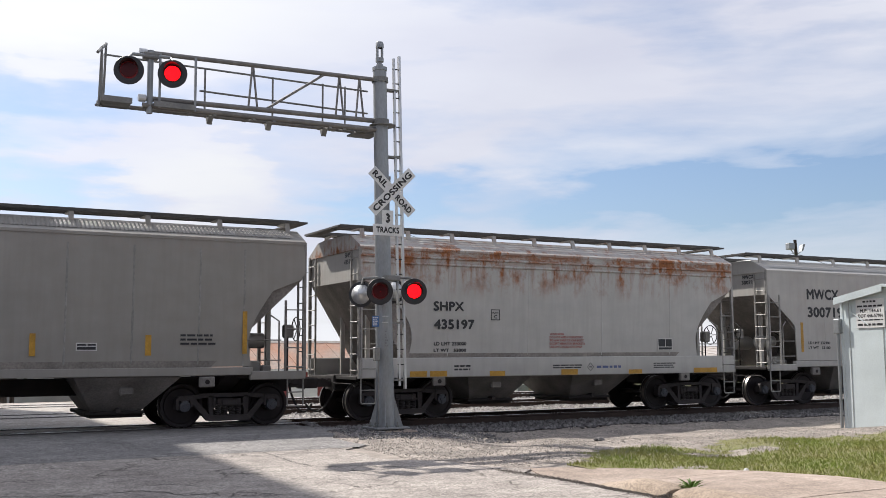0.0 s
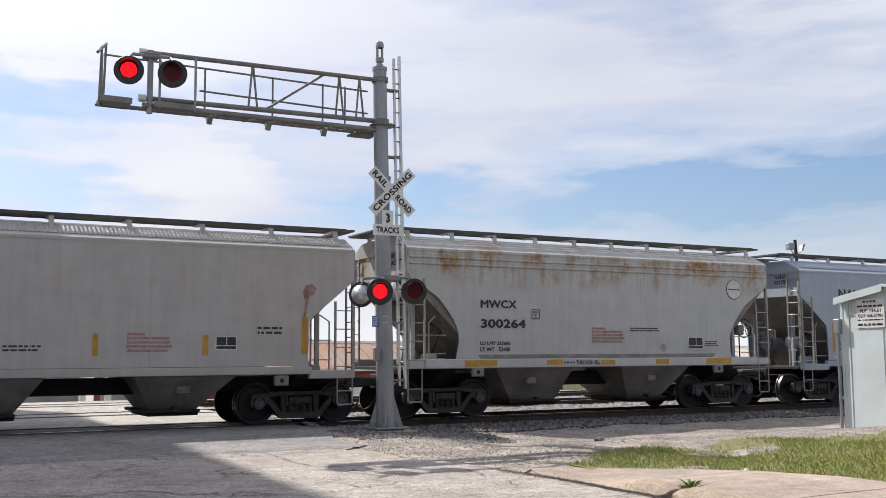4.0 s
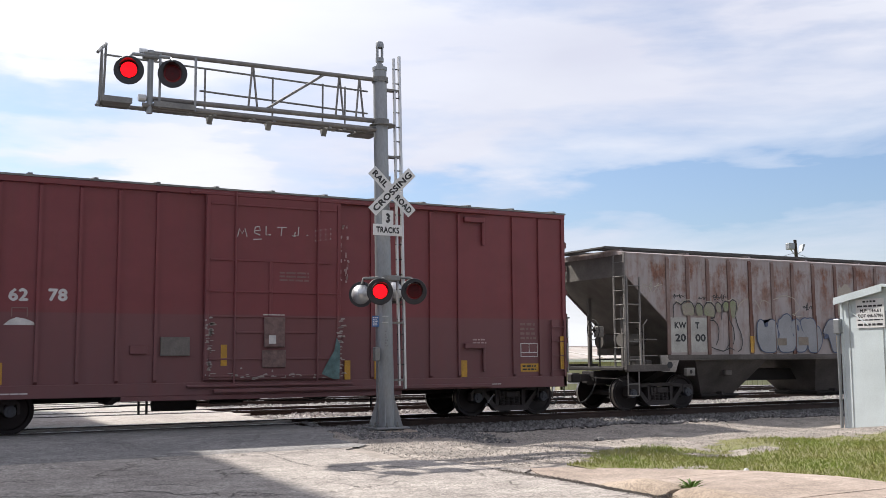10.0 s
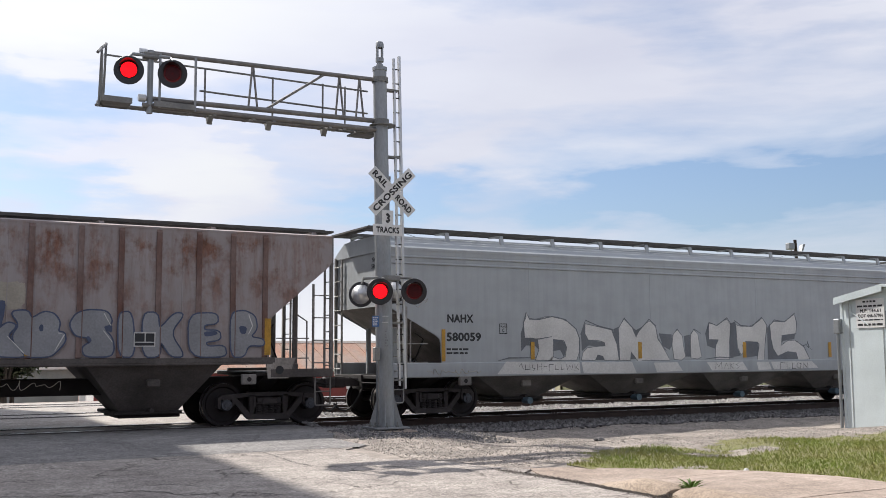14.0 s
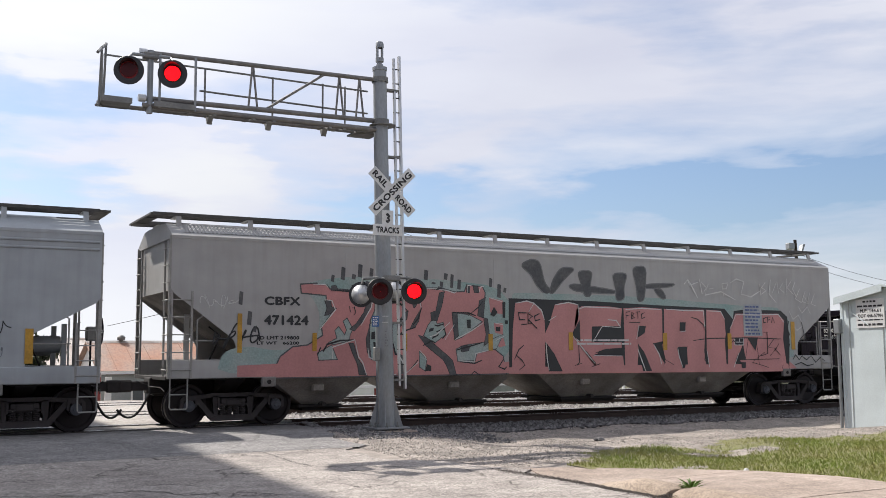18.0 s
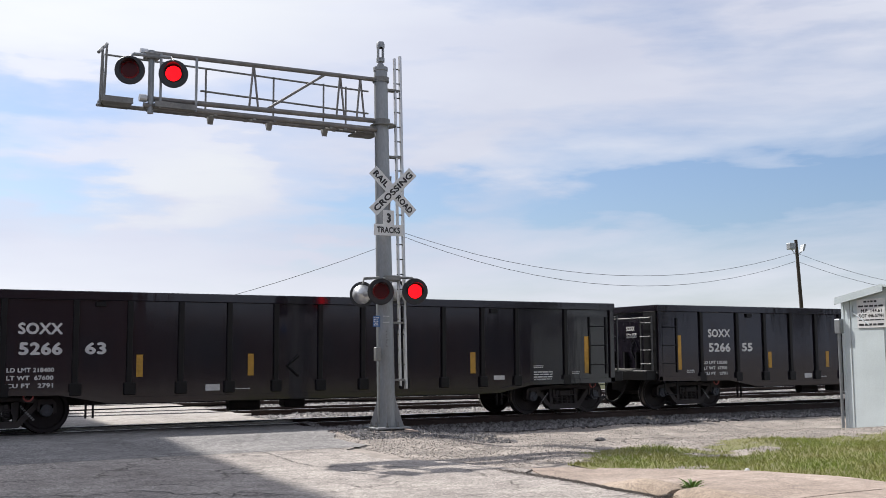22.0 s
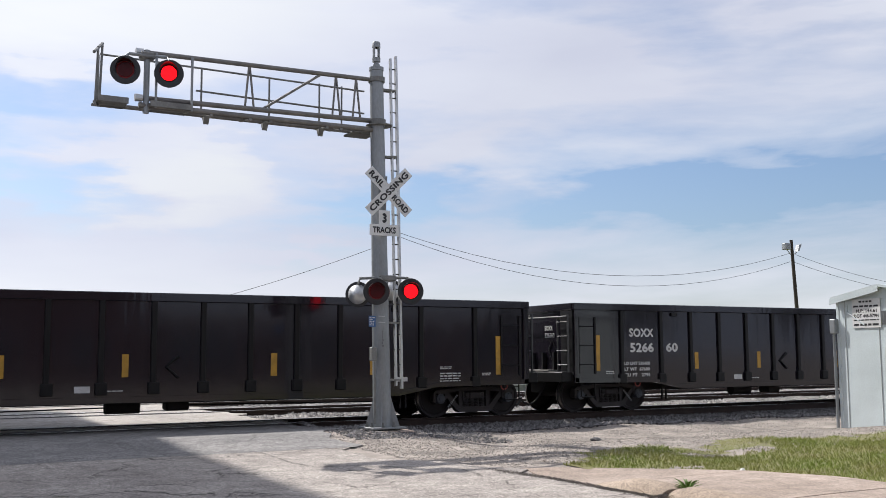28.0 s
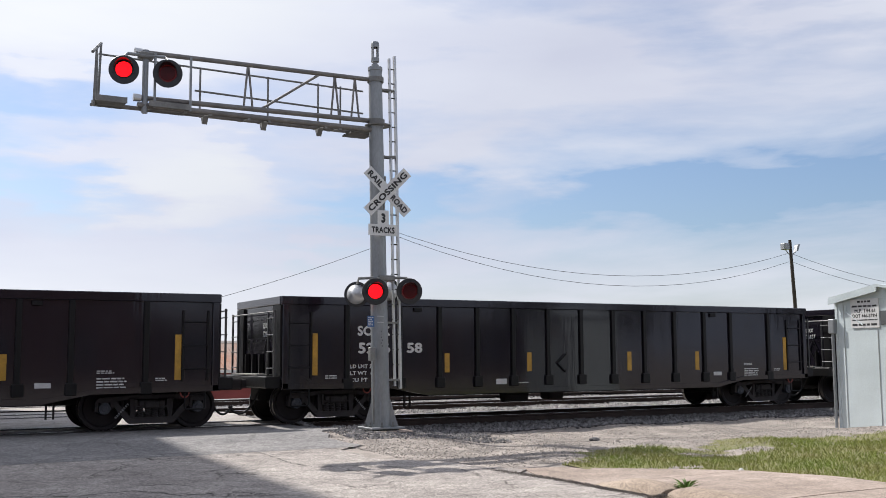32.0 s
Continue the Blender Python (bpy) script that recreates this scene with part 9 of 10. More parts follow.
# ---- long pale grey hopper with pink spray lettering ----
car = hopper_car(116.07, 19.4, grey_d, "long pale grey hopper car with huge pink and teal spray lettering", eave=3.98, end_low=2.85, cut=(1.36, 1.85), side_low=1.42, sill=(1.04, 1.43), through=True, sill_out=1.602, beads=False, corrugated=True,
                 bays=((2.1, 4.62, 3.2, 4.05, 0.40), (5.25, 8.38, 6.45, 7.9, 0.40), (9.0, 12.35, 10.3, 11.9, 0.40), (12.85, 16.35, 14.1, 15.7, 0.40)), bay_top=1.06, grime=hopper_pale, trucks=(1.50, 18.15), brake=1, core_dx=2.7)
W0 = -HW - 0.0035


def pink_area(pts, edge_ink=None):
    painted(car, pts, spray_pink, edge_ink, W0 - 0.003, 0.03, 0)


def teal_area(pts):
    painted(car, pts, spray_teal, spray_smoke, W0 - 0.0055, 0.02, 0, name="sprayed_gap")


def grey_area(pts):
    painted(car, pts, spray_smoke, spray_black, W0 - 0.0095, 0.012, 0, name="sprayed_stroke")


def dark_area(pts):
    painted(car, pts, spray_black, None, W0 - 0.0125, soft=0, name="sprayed_hole")


def white_line(pts, w=0.022):
    part("sprayed_glint", ribbon(pts, w * 1.2, W0 - 0.0182), spray_white, car)


def black_line(pts, w=0.03):
    part("sprayed_line", ribbon(pts, w * 1.35, W0 - 0.0178), spray_black, car)


painted(car, [(0.95, 1.06), (1.1, 1.6), (1.6, 1.72), (2.3, 1.6), (3.2, 1.75), (3.3, 2.5), (2.8, 3.1), (4.2, 3.3), (5.2, 3.16), (6.0, 3.3), (8.3, 3.12), (8.3, 1.06)], spray_teal, None, W0, soft=2, name="sprayed_cloud")
painted(car, [(8.28, 1.06), (8.28, 2.95), (8.4, 3.02), (12.4, 3.0), (15.4, 2.84), (17.7, 2.78), (17.9, 1.06)], spray_teal, None, W0, soft=1, name="sprayed_cloud")
painted(car, [(1.42, 1.06), (1.42, 1.3), (2.5, 1.34), (17.6, 1.30), (17.95, 1.06)], spray_pink, None, W0 - 0.0012, soft=0, name="sprayed_band")
# first word: one pink mass cut up by grey strokes and teal gaps
WORD = [(2.27, 1.04), (2.3, 1.32), (2.38, 1.48), (2.65, 1.68), (3.0, 1.72), (3.36, 1.94), (3.33, 2.12), (3.62, 2.52), (3.46, 2.49), (3.43, 2.84), (2.85, 2.88), (2.83, 3.05), (3.19, 3.08), (3.2, 3.05), (3.42, 3.05), (3.51, 2.96), (3.81, 2.96), (4.04, 2.94), (4.1, 3.06), (4.38, 3.06), (4.6, 3.03), (4.61, 2.83), (4.59, 2.52), (4.48, 2.3), (4.45, 1.97), (4.44, 1.58), (4.48, 1.44), (4.7, 1.36), (4.8, 1.41), (4.78, 2.3), (4.84, 2.53), (4.75, 2.64), (4.89, 2.81), (5.03, 2.9), (5.55, 2.92), (5.64, 2.77), (5.81, 2.63), (5.74, 2.87), (5.82, 3.04), (6.23, 3.05)]
WORD += [(6.23, 3.05), (6.67, 2.97), (6.96, 2.99), (7.02, 3.14), (7.44, 3.12), (7.51, 2.99), (7.49, 2.76), (7.42, 2.38), (7.57, 2.34), (7.62, 1.86), (7.47, 1.72), (6.95, 1.69), (6.82, 1.4), (7.23, 1.33), (7.27, 1.53), (7.75, 1.63), (8.0, 1.46), (8.09, 1.05)]
pink_area(WORD, spray_smoke)
pink_area([(7.63, 2.88), (8.03, 2.8), (8.04, 2.47), (7.66, 2.52)])
pink_area([(7.76, 2.27), (8.02, 2.25), (8.01, 1.98), (7.79, 2.03)])
pink_area([(7.82, 1.83), (8.02, 1.91), (8.09, 1.72), (7.9, 1.67)])
teal_area([(3.5, 1.79), (3.69, 1.88), (3.64, 2.05), (3.72, 2.13), (3.87, 1.94), (3.92, 2.07), (3.84, 2.26), (3.92, 2.32), (4.05, 2.1), (3.99, 1.96), (3.97, 1.83), (3.6, 1.75)])
teal_area([(3.23, 1.55), (3.55, 1.72), (3.68, 1.42), (3.26, 1.41)])
teal_area([(4.48, 2.19), (4.65, 2.3), (4.69, 1.63), (4.72, 1.41), (4.53, 1.41), (4.47, 1.86)])
teal_area([(5.04, 2.19), (5.16, 2.22), (5.2, 1.86), (5.19, 1.52), (5.1, 1.58), (5.05, 1.86)])
teal_area([(5.97, 2.18), (6.13, 2.38), (6.2, 2.21), (6.36, 2.25), (6.42, 1.98), (6.14, 1.79), (5.86, 1.95)])
teal_area([(6.7, 2.48), (7.08, 2.44), (7.42, 2.29), (6.88, 1.93), (6.7, 1.86), (6.66, 2.33)])
teal_area([(6.72, 1.63), (6.95, 1.72), (7.5, 1.79), (8.01, 1.98), (7.82, 1.65), (7.27, 1.54), (7.22, 1.37), (6.76, 1.36)])
teal_area([(5.74, 1.57), (5.92, 1.4), (5.88, 1.15), (5.75, 1.23)])
grey_area([(4.44, 2.77), (4.55, 2.79), (4.53, 2.63), (4.33, 2.3), (4.1, 2.05), (3.99, 2.09), (4.15, 2.21), (4.33, 2.46)])
grey_area([(3.39, 2.7), (3.53, 2.72), (3.54, 2.58), (3.65, 2.54), (3.47, 2.4), (3.39, 2.39), (3.45, 2.56)])
grey_area([(3.97, 1.77), (4.08, 1.77), (4.19, 1.42), (4.3, 1.28), (4.41, 1.06), (4.22, 1.07), (4.18, 1.31), (4.07, 1.53)])
grey_area([(4.61, 2.94), (4.71, 2.9), (4.72, 2.69), (4.66, 2.57), (4.61, 2.58)])
grey_area([(4.39, 1.86), (4.5, 2.28), (4.47, 2.02), (4.48, 1.63), (4.52, 1.44), (4.42, 1.57)])
grey_area([(5.17, 2.22), (5.34, 2.45), (5.45, 2.53), (5.41, 2.33), (5.25, 2.16)])
grey_area([(5.5, 2.11), (5.61, 2.31), (5.78, 2.58), (5.72, 2.29), (5.61, 2.13)])
grey_area([(5.23, 2.91), (5.34, 2.91), (5.35, 2.75), (5.25, 2.75)])
grey_area([(5.39, 2.9), (5.49, 2.9), (5.5, 2.73), (5.42, 2.75)])
grey_area([(5.55, 2.91), (5.65, 2.91), (5.66, 2.66), (5.6, 2.59), (5.57, 2.66)])
grey_area([(6.27, 2.95), (6.4, 2.98), (6.33, 2.65), (6.2, 2.3), (6.12, 2.3), (6.17, 2.49)])
grey_area([(6.04, 2.48), (6.19, 2.53), (6.15, 2.34), (6.06, 2.3)])
grey_area([(5.7, 1.97), (5.95, 1.88), (6.44, 1.51), (6.61, 1.37), (6.71, 1.03), (6.55, 1.03), (6.45, 1.26), (6.35, 1.4), (5.91, 1.72)])
grey_area([(6.61, 2.5), (6.74, 2.49), (6.77, 1.95), (6.67, 1.86)])
grey_area([(7.48, 2.34), (7.57, 2.36), (7.65, 1.83), (7.47, 1.71), (7.54, 1.98)])
grey_area([(7.01, 3.16), (7.09, 3.14), (7.08, 2.98), (7.01, 2.99)])
grey_area([(7.19, 3.13), (7.32, 3.13), (7.34, 2.99), (7.22, 2.99)])
grey_area([(7.36, 2.79), (7.52, 2.86), (7.46, 2.39), (7.31, 2.43)])
grey_area([(5.21, 1.54), (5.3, 1.48), (5.39, 1.09), (5.26, 1.07)])
grey_area([(6.84, 1.7), (6.93, 1.72), (7.08, 1.71), (7.05, 1.6), (6.86, 1.57)])
grey_area([(3.55, 2.95), (3.55, 3.04), (3.65, 3.05), (3.69, 2.97)])
grey_area([(4.04, 2.95), (4.04, 3.07), (4.16, 3.08), (4.16, 2.96)])
dark_area([(4.52, 2.02), (4.6, 2.04), (4.61, 1.86), (4.51, 1.86)])
dark_area([(4.56, 1.8), (4.69, 1.8), (4.69, 1.63), (4.58, 1.63)])
dark_area([(4.71, 1.95), (4.79, 1.95), (4.79, 1.86), (4.72, 1.84)])
dark_area([(4.72, 1.79), (4.81, 1.8), (4.82, 1.75), (4.72, 1.72)])
dark_area([(4.74, 1.66), (4.85, 1.68), (4.86, 1.57), (4.76, 1.56)])
dark_area([(7.0, 2.33), (7.11, 2.34), (7.11, 2.13), (7.02, 2.13)])
dark_area([(6.0, 2.11), (6.12, 2.14), (6.1, 2.07), (5.98, 2.03)])
dark_area([(6.08, 1.93), (6.25, 2.0), (6.23, 1.95), (6.07, 1.87)])
dark_area([(7.81, 2.16), (7.94, 2.18), (7.93, 2.06), (7.82, 2.07)])
dark_area([(8.0, 2.77), (8.09, 2.78), (8.08, 2.39), (8.01, 2.39)])
dark_area([(5.93, 1.29), (6.04, 1.25), (6.04, 1.13), (5.88, 1.13)])
dark_area([(8.07, 2.33), (8.15, 2.33), (8.15, 2.24), (8.07, 2.24)])
dark_area([(7.66, 2.46), (7.76, 2.65), (7.86, 2.52), (7.76, 2.41)])
white_line([(3.28, 2.09), (3.64, 2.51), (3.55, 2.72), (3.39, 2.73)])
white_line([(4.07, 3.05), (4.38, 3.08), (4.6, 3.03)])
white_line([(3.58, 1.42), (3.56, 1.68), (4.11, 1.85), (4.2, 1.47), (4.3, 1.35), (4.4, 1.06)])
white_line([(4.43, 1.66), (4.46, 1.46), (4.65, 1.36), (4.78, 1.41), (4.83, 1.58), (4.75, 1.86), (4.71, 2.13), (4.83, 2.46), (4.76, 2.59), (4.93, 2.81)])
white_line([(5.06, 2.86), (5.19, 2.92), (5.37, 2.91), (5.38, 2.76)])
white_line([(5.78, 2.59), (5.73, 2.87), (5.84, 3.04), (6.2, 3.05)])
white_line([(6.25, 3.03), (6.46, 3.02), (6.67, 2.96), (6.73, 2.99)])
white_line([(5.21, 1.86), (5.21, 1.5), (5.3, 1.35), (5.4, 1.09)])
white_line([(5.4, 1.1), (5.72, 1.35)])
white_line([(6.68, 1.86), (6.9, 1.96), (7.11, 2.06), (7.47, 2.27)])
white_line([(6.77, 1.36), (7.2, 1.33), (7.24, 1.53), (7.72, 1.63)])
white_line([(5.74, 1.61), (5.88, 1.47), (5.92, 1.38)])
white_line([(7.63, 2.87), (8.0, 2.78)])
white_line([(7.81, 1.84), (8.04, 1.95)])
white_line([(7.02, 2.98), (7.02, 3.14), (7.14, 3.16)])
white_line([(7.35, 3.0), (7.38, 3.12), (7.48, 3.14)])
white_line([(6.41, 1.86), (6.66, 2.21)])
white_line([(6.0, 1.92), (6.17, 1.97), (6.54, 2.26)])
white_line([(4.88, 1.1), (4.94, 1.14), (5.05, 1.05), (5.14, 1.07)])
white_line([(3.1, 3.07), (3.4, 3.07), (3.46, 3.01)])
white_line([(7.79, 2.26), (8.01, 2.22)])
white_line([(4.57, 2.84), (4.51, 2.58), (4.25, 2.16)])
black_line([(3.56, 2.95), (4.02, 2.93), (4.31, 2.85), (4.53, 2.83)])
black_line([(3.22, 1.51), (3.29, 1.68), (3.35, 1.59), (3.45, 1.75), (3.75, 1.83), (4.11, 1.85)])
black_line([(5.75, 3.05), (6.32, 3.04), (6.41, 3.0)])
black_line([(6.62, 2.5), (7.06, 2.49), (7.25, 2.43)])
black_line([(5.2, 1.95), (5.35, 2.06), (5.64, 2.14)])
black_line([(5.04, 2.19), (5.04, 1.8), (5.12, 1.52), (5.19, 1.5)])
black_line([(4.92, 2.82), (5.2, 2.72), (5.45, 2.49)])
black_line([(6.7, 1.61), (6.95, 1.67), (7.43, 1.79)])
black_line([(5.83, 1.72), (6.06, 1.83), (6.14, 1.79)])
black_line([(6.13, 2.2), (6.22, 2.18), (6.39, 2.23)])
black_line([(6.18, 2.04), (6.39, 2.11), (6.43, 1.98), (6.34, 1.88)])
black_line([(6.8, 1.34), (7.22, 1.3), (7.41, 1.37)])
black_line([(7.04, 2.43), (7.32, 2.63), (7.46, 2.79)], 0.02)
black_line([(5.39, 1.09), (5.57, 1.24), (5.7, 1.4)], 0.02)
black_line([(5.8, 2.61), (5.7, 2.34), (5.57, 2.2)])
black_line([(4.05, 2.56), (4.09, 2.59), (4.13, 2.46), (4.08, 2.4)], 0.018)
black_line([(3.97, 2.6), (4.01, 2.46)], 0.018)
black_line([(7.09, 1.02), (7.2, 1.11), (7.35, 1.02)], 0.022)
black_line([(8.02, 1.39), (7.88, 1.21), (8.05, 1.15), (8.1, 1.21)])
# second word on a black ground
painted(car, [(8.19, 2.87), (10.63, 2.85), (12.97, 2.78), (15.23, 2.73), (15.53, 2.44), (15.57, 2.67), (15.96, 2.72), (17.38, 2.71), (17.63, 2.53), (17.69, 1.89), (17.63, 0.99), (8.18, 1.05)], spray_black, None, W0 - 0.0015, soft=0)
pink_area([(8.38, 2.76), (8.7, 2.81), (8.92, 2.77), (9.15, 2.61), (9.23, 2.36), (9.25, 2.02), (9.39, 2.29), (9.55, 2.74), (9.75, 2.79), (10.25, 2.77), (10.29, 2.56), (10.25, 2.35), (10.05, 1.99), (10.25, 1.79), (10.43, 1.59), (10.78, 1.26), (10.85, 1.06), (9.76, 1.08), (9.56, 1.4), (9.24, 1.79), (9.23, 1.07), (8.26, 1.05), (8.3, 2.11)])
pink_area([(10.21, 2.63), (10.39, 2.72), (11.25, 2.72), (11.66, 2.68), (11.6, 2.21), (11.04, 2.22), (10.82, 1.99), (10.65, 1.8), (11.63, 1.8), (11.62, 1.66), (10.93, 1.54), (10.68, 1.47), (11.66, 1.45), (11.7, 1.03), (10.88, 1.04), (10.71, 1.24), (10.3, 1.69), (10.16, 1.94), (10.14, 2.24)])
pink_area([(11.71, 2.68), (12.31, 2.72), (13.0, 2.69), (12.99, 1.83), (12.66, 1.77), (12.86, 1.51), (12.99, 1.3), (13.42, 1.02), (12.58, 1.02), (12.4, 1.3), (12.18, 1.63), (12.11, 1.03), (11.73, 1.03)])
pink_area([(13.07, 2.69), (13.66, 2.68), (14.48, 2.69), (14.49, 2.15), (14.44, 1.54), (14.52, 1.09), (13.85, 1.07), (13.83, 1.69), (13.48, 1.65), (13.69, 1.06), (13.14, 1.07), (13.05, 1.35), (12.96, 1.72), (13.05, 1.81)])
pink_area([(14.56, 2.69), (15.07, 2.67), (15.21, 2.47), (15.24, 2.02), (15.2, 1.83), (15.24, 1.09), (14.62, 1.09), (14.53, 1.58)])
pink_area([(15.62, 2.6), (17.27, 2.62), (17.5, 2.43), (17.43, 1.89), (17.55, 1.05), (15.94, 1.09), (15.71, 1.33), (15.92, 1.72), (15.65, 1.44), (15.47, 1.08), (15.29, 1.09), (15.32, 1.88), (15.46, 2.27)])
painted(car, [(8.17, 1.19), (11.48, 1.21), (17.6, 1.2), (17.63, 0.98), (8.18, 1.03)], spray_pink, None, W0 - 0.0037, soft=0, name="sprayed_band")
dark_area([(10.68, 2.2), (10.99, 2.21), (10.67, 1.82)])
dark_area([(10.75, 1.53), (11.08, 1.63), (11.59, 1.66), (11.58, 1.51)])
dark_area([(12.2, 2.23), (12.43, 2.23), (12.38, 2.04), (12.15, 1.92)])
dark_area([(12.15, 1.77), (12.37, 1.52), (12.6, 1.05), (12.31, 1.05), (12.21, 1.38)])
dark_area([(13.6, 2.34), (13.8, 2.34), (13.78, 2.11), (13.58, 2.11)])
dark_area([(13.5, 1.68), (13.84, 1.69), (13.74, 1.13), (13.65, 1.1), (13.54, 1.41)])
dark_area([(9.24, 1.82), (9.5, 1.52), (9.75, 1.08), (9.34, 1.08), (9.26, 1.38)])
dark_area([(15.63, 1.3), (15.86, 1.77), (15.95, 1.32)])
dark_area([(16.03, 1.94), (16.44, 1.94), (16.33, 1.57)])
dark_area([(15.78, 1.26), (15.95, 1.25), (15.94, 1.09), (15.79, 1.09)])
dark_area([(10.06, 1.99), (10.3, 2.37), (10.31, 1.81)])
white_line([(8.38, 2.75), (8.7, 2.81), (8.92, 2.76), (9.14, 2.59), (9.22, 2.36)], 0.026)
white_line([(8.76, 2.54), (8.92, 2.76)], 0.026)
white_line([(9.55, 2.73), (9.95, 2.8), (10.25, 2.75), (10.28, 2.48)], 0.026)
white_line([(10.05, 1.99), (10.43, 1.59), (10.75, 1.26)], 0.026)
white_line([(9.26, 1.81), (9.29, 1.38), (9.34, 1.11)], 0.026)
white_line([(13.12, 2.68), (13.74, 2.66), (14.44, 2.66), (14.47, 2.22)], 0.026)
white_line([(14.57, 2.66), (15.07, 2.65), (15.21, 2.44)], 0.026)
white_line([(15.63, 2.57), (16.92, 2.59), (17.27, 2.6), (17.47, 2.38)], 0.026)
white_line([(13.5, 1.65), (13.54, 1.41), (13.66, 1.13)], 0.026)
white_line([(13.61, 2.08), (13.81, 2.11)], 0.026)
white_line([(15.39, 2.16), (15.63, 2.57)], 0.026)
white_line([(14.53, 1.58), (14.6, 1.13)], 0.026)
white_line([(15.5, 1.12), (15.71, 1.53)], 0.026)
white_line([(9.35, 2.33), (9.58, 2.46)], 0.026)
white_line([(10.25, 2.63), (10.46, 2.7), (11.58, 2.68)], 0.026)
white_line([(10.99, 2.21), (11.6, 2.18)], 0.026)
white_line([(10.69, 1.8), (10.99, 2.19)], 0.026)
white_line([(10.72, 1.46), (11.62, 1.45)], 0.026)
white_line([(11.77, 2.65), (12.29, 2.69), (12.96, 2.67)], 0.026)
white_line([(12.2, 2.25), (12.11, 1.89)], 0.026)
white_line([(12.14, 1.63), (12.28, 1.3), (12.39, 1.05)], 0.026)
white_line([(12.68, 1.74), (12.86, 1.48), (12.93, 1.22)], 0.026)
white_line([(11.19, 2.38), (11.46, 2.36), (11.6, 2.18)], 0.026)
black_line([(8.33, 1.38), (8.46, 1.62), (8.62, 1.74)], 0.022)
black_line([(8.4, 1.47), (8.55, 1.36), (8.63, 1.24), (8.46, 1.12)], 0.022)
black_line([(10.25, 1.72), (10.27, 1.31), (10.2, 1.22)], 0.022)
black_line([(10.12, 1.22), (10.34, 1.27)], 0.022)
black_line([(10.64, 1.18), (10.92, 1.26)], 0.022)
black_line([(10.47, 1.59), (10.78, 1.26)], 0.022)
black_line([(13.99, 2.48), (14.22, 2.43), (14.45, 2.26), (14.45, 2.13)], 0.022)
black_line([(14.05, 1.85), (14.61, 1.91), (16.2, 1.93), (17.36, 1.9)], 0.022)
black_line([(14.49, 1.54), (14.44, 1.34), (14.52, 1.23)], 0.022)
black_line([(12.96, 1.72), (13.05, 1.35), (13.0, 1.19)], 0.022)
black_line([(13.05, 1.35), (13.34, 1.21)], 0.022)
black_line([(13.68, 2.62), (13.77, 2.72)], 0.022)
black_line([(8.7, 2.52), (8.46, 2.52), (8.49, 2.35), (8.66, 2.35)])
black_line([(8.74, 2.54), (8.74, 2.26)])
black_line([(8.74, 2.5), (8.87, 2.44), (8.75, 2.35), (9.0, 2.14)])
black_line([(9.08, 2.51), (8.93, 2.44), (8.95, 2.33), (9.1, 2.36)])
black_line([(8.54, 2.23), (8.87, 2.26)])
black_line([(11.78, 2.59), (11.78, 2.39)], 0.024)
black_line([(11.78, 2.58), (11.91, 2.6)], 0.024)
black_line([(11.78, 2.49), (11.89, 2.51)], 0.024)
black_line([(11.97, 2.58), (11.96, 2.41), (12.06, 2.45), (11.98, 2.49), (12.04, 2.55), (11.97, 2.58)], 0.024)
black_line([(12.12, 2.59), (12.25, 2.6)], 0.024)
black_line([(12.17, 2.59), (12.17, 2.41)], 0.024)
black_line([(12.4, 2.59), (12.29, 2.53), (12.3, 2.42), (12.4, 2.46)], 0.024)
black_line([(11.87, 2.32), (12.24, 2.32)], 0.024)
black_line([(16.81, 2.52), (16.68, 2.47), (16.68, 2.36), (16.79, 2.36)], 0.026)
black_line([(16.84, 2.35), (16.84, 2.52), (16.95, 2.52)], 0.026)
black_line([(16.84, 2.43), (16.93, 2.45)], 0.026)
black_line([(16.98, 2.35), (17.04, 2.52), (17.11, 2.35)], 0.026)
black_line([(16.64, 2.09), (16.8, 2.09), (16.8, 1.49), (16.54, 1.43)], 0.022)
black_line([(16.83, 1.92), (17.08, 1.92), (16.82, 1.67), (17.14, 1.63), (16.89, 1.43)], 0.022)
black_line([(15.85, 1.32), (17.24, 1.34)], 0.022)
black_line([(16.06, 1.88), (15.93, 1.32)], 0.022)
black_line([(16.37, 1.89), (16.46, 1.18)], 0.022)
black_line([(16.68, 1.53), (16.19, 1.25), (16.81, 1.1)], 0.022)
black_line([(17.25, 1.77), (17.1, 1.6), (17.31, 1.43)], 0.022)
black_line([(17.38, 1.17), (17.34, 1.05)], 0.022)
black_line([(15.35, 1.72), (15.52, 1.86), (15.68, 1.72)], 0.022)
black_line([(17.52, 2.47), (17.67, 2.4), (17.59, 2.18), (17.69, 2.03), (17.54, 1.89), (17.68, 1.74), (17.57, 1.53)], 0.024)
black_line([(17.78, 1.31), (17.89, 1.45), (18.04, 1.31), (18.15, 1.42), (18.33, 1.3), (18.52, 1.42), (18.7, 1.23), (18.9, 1.37), (19.08, 1.27)], 0.024)
black_line([(17.85, 1.16), (18.11, 1.23), (18.36, 1.13), (18.63, 1.18)], 0.024)
black_line([(18.18, 2.4), (18.28, 2.04), (18.09, 1.89)], 0.024)
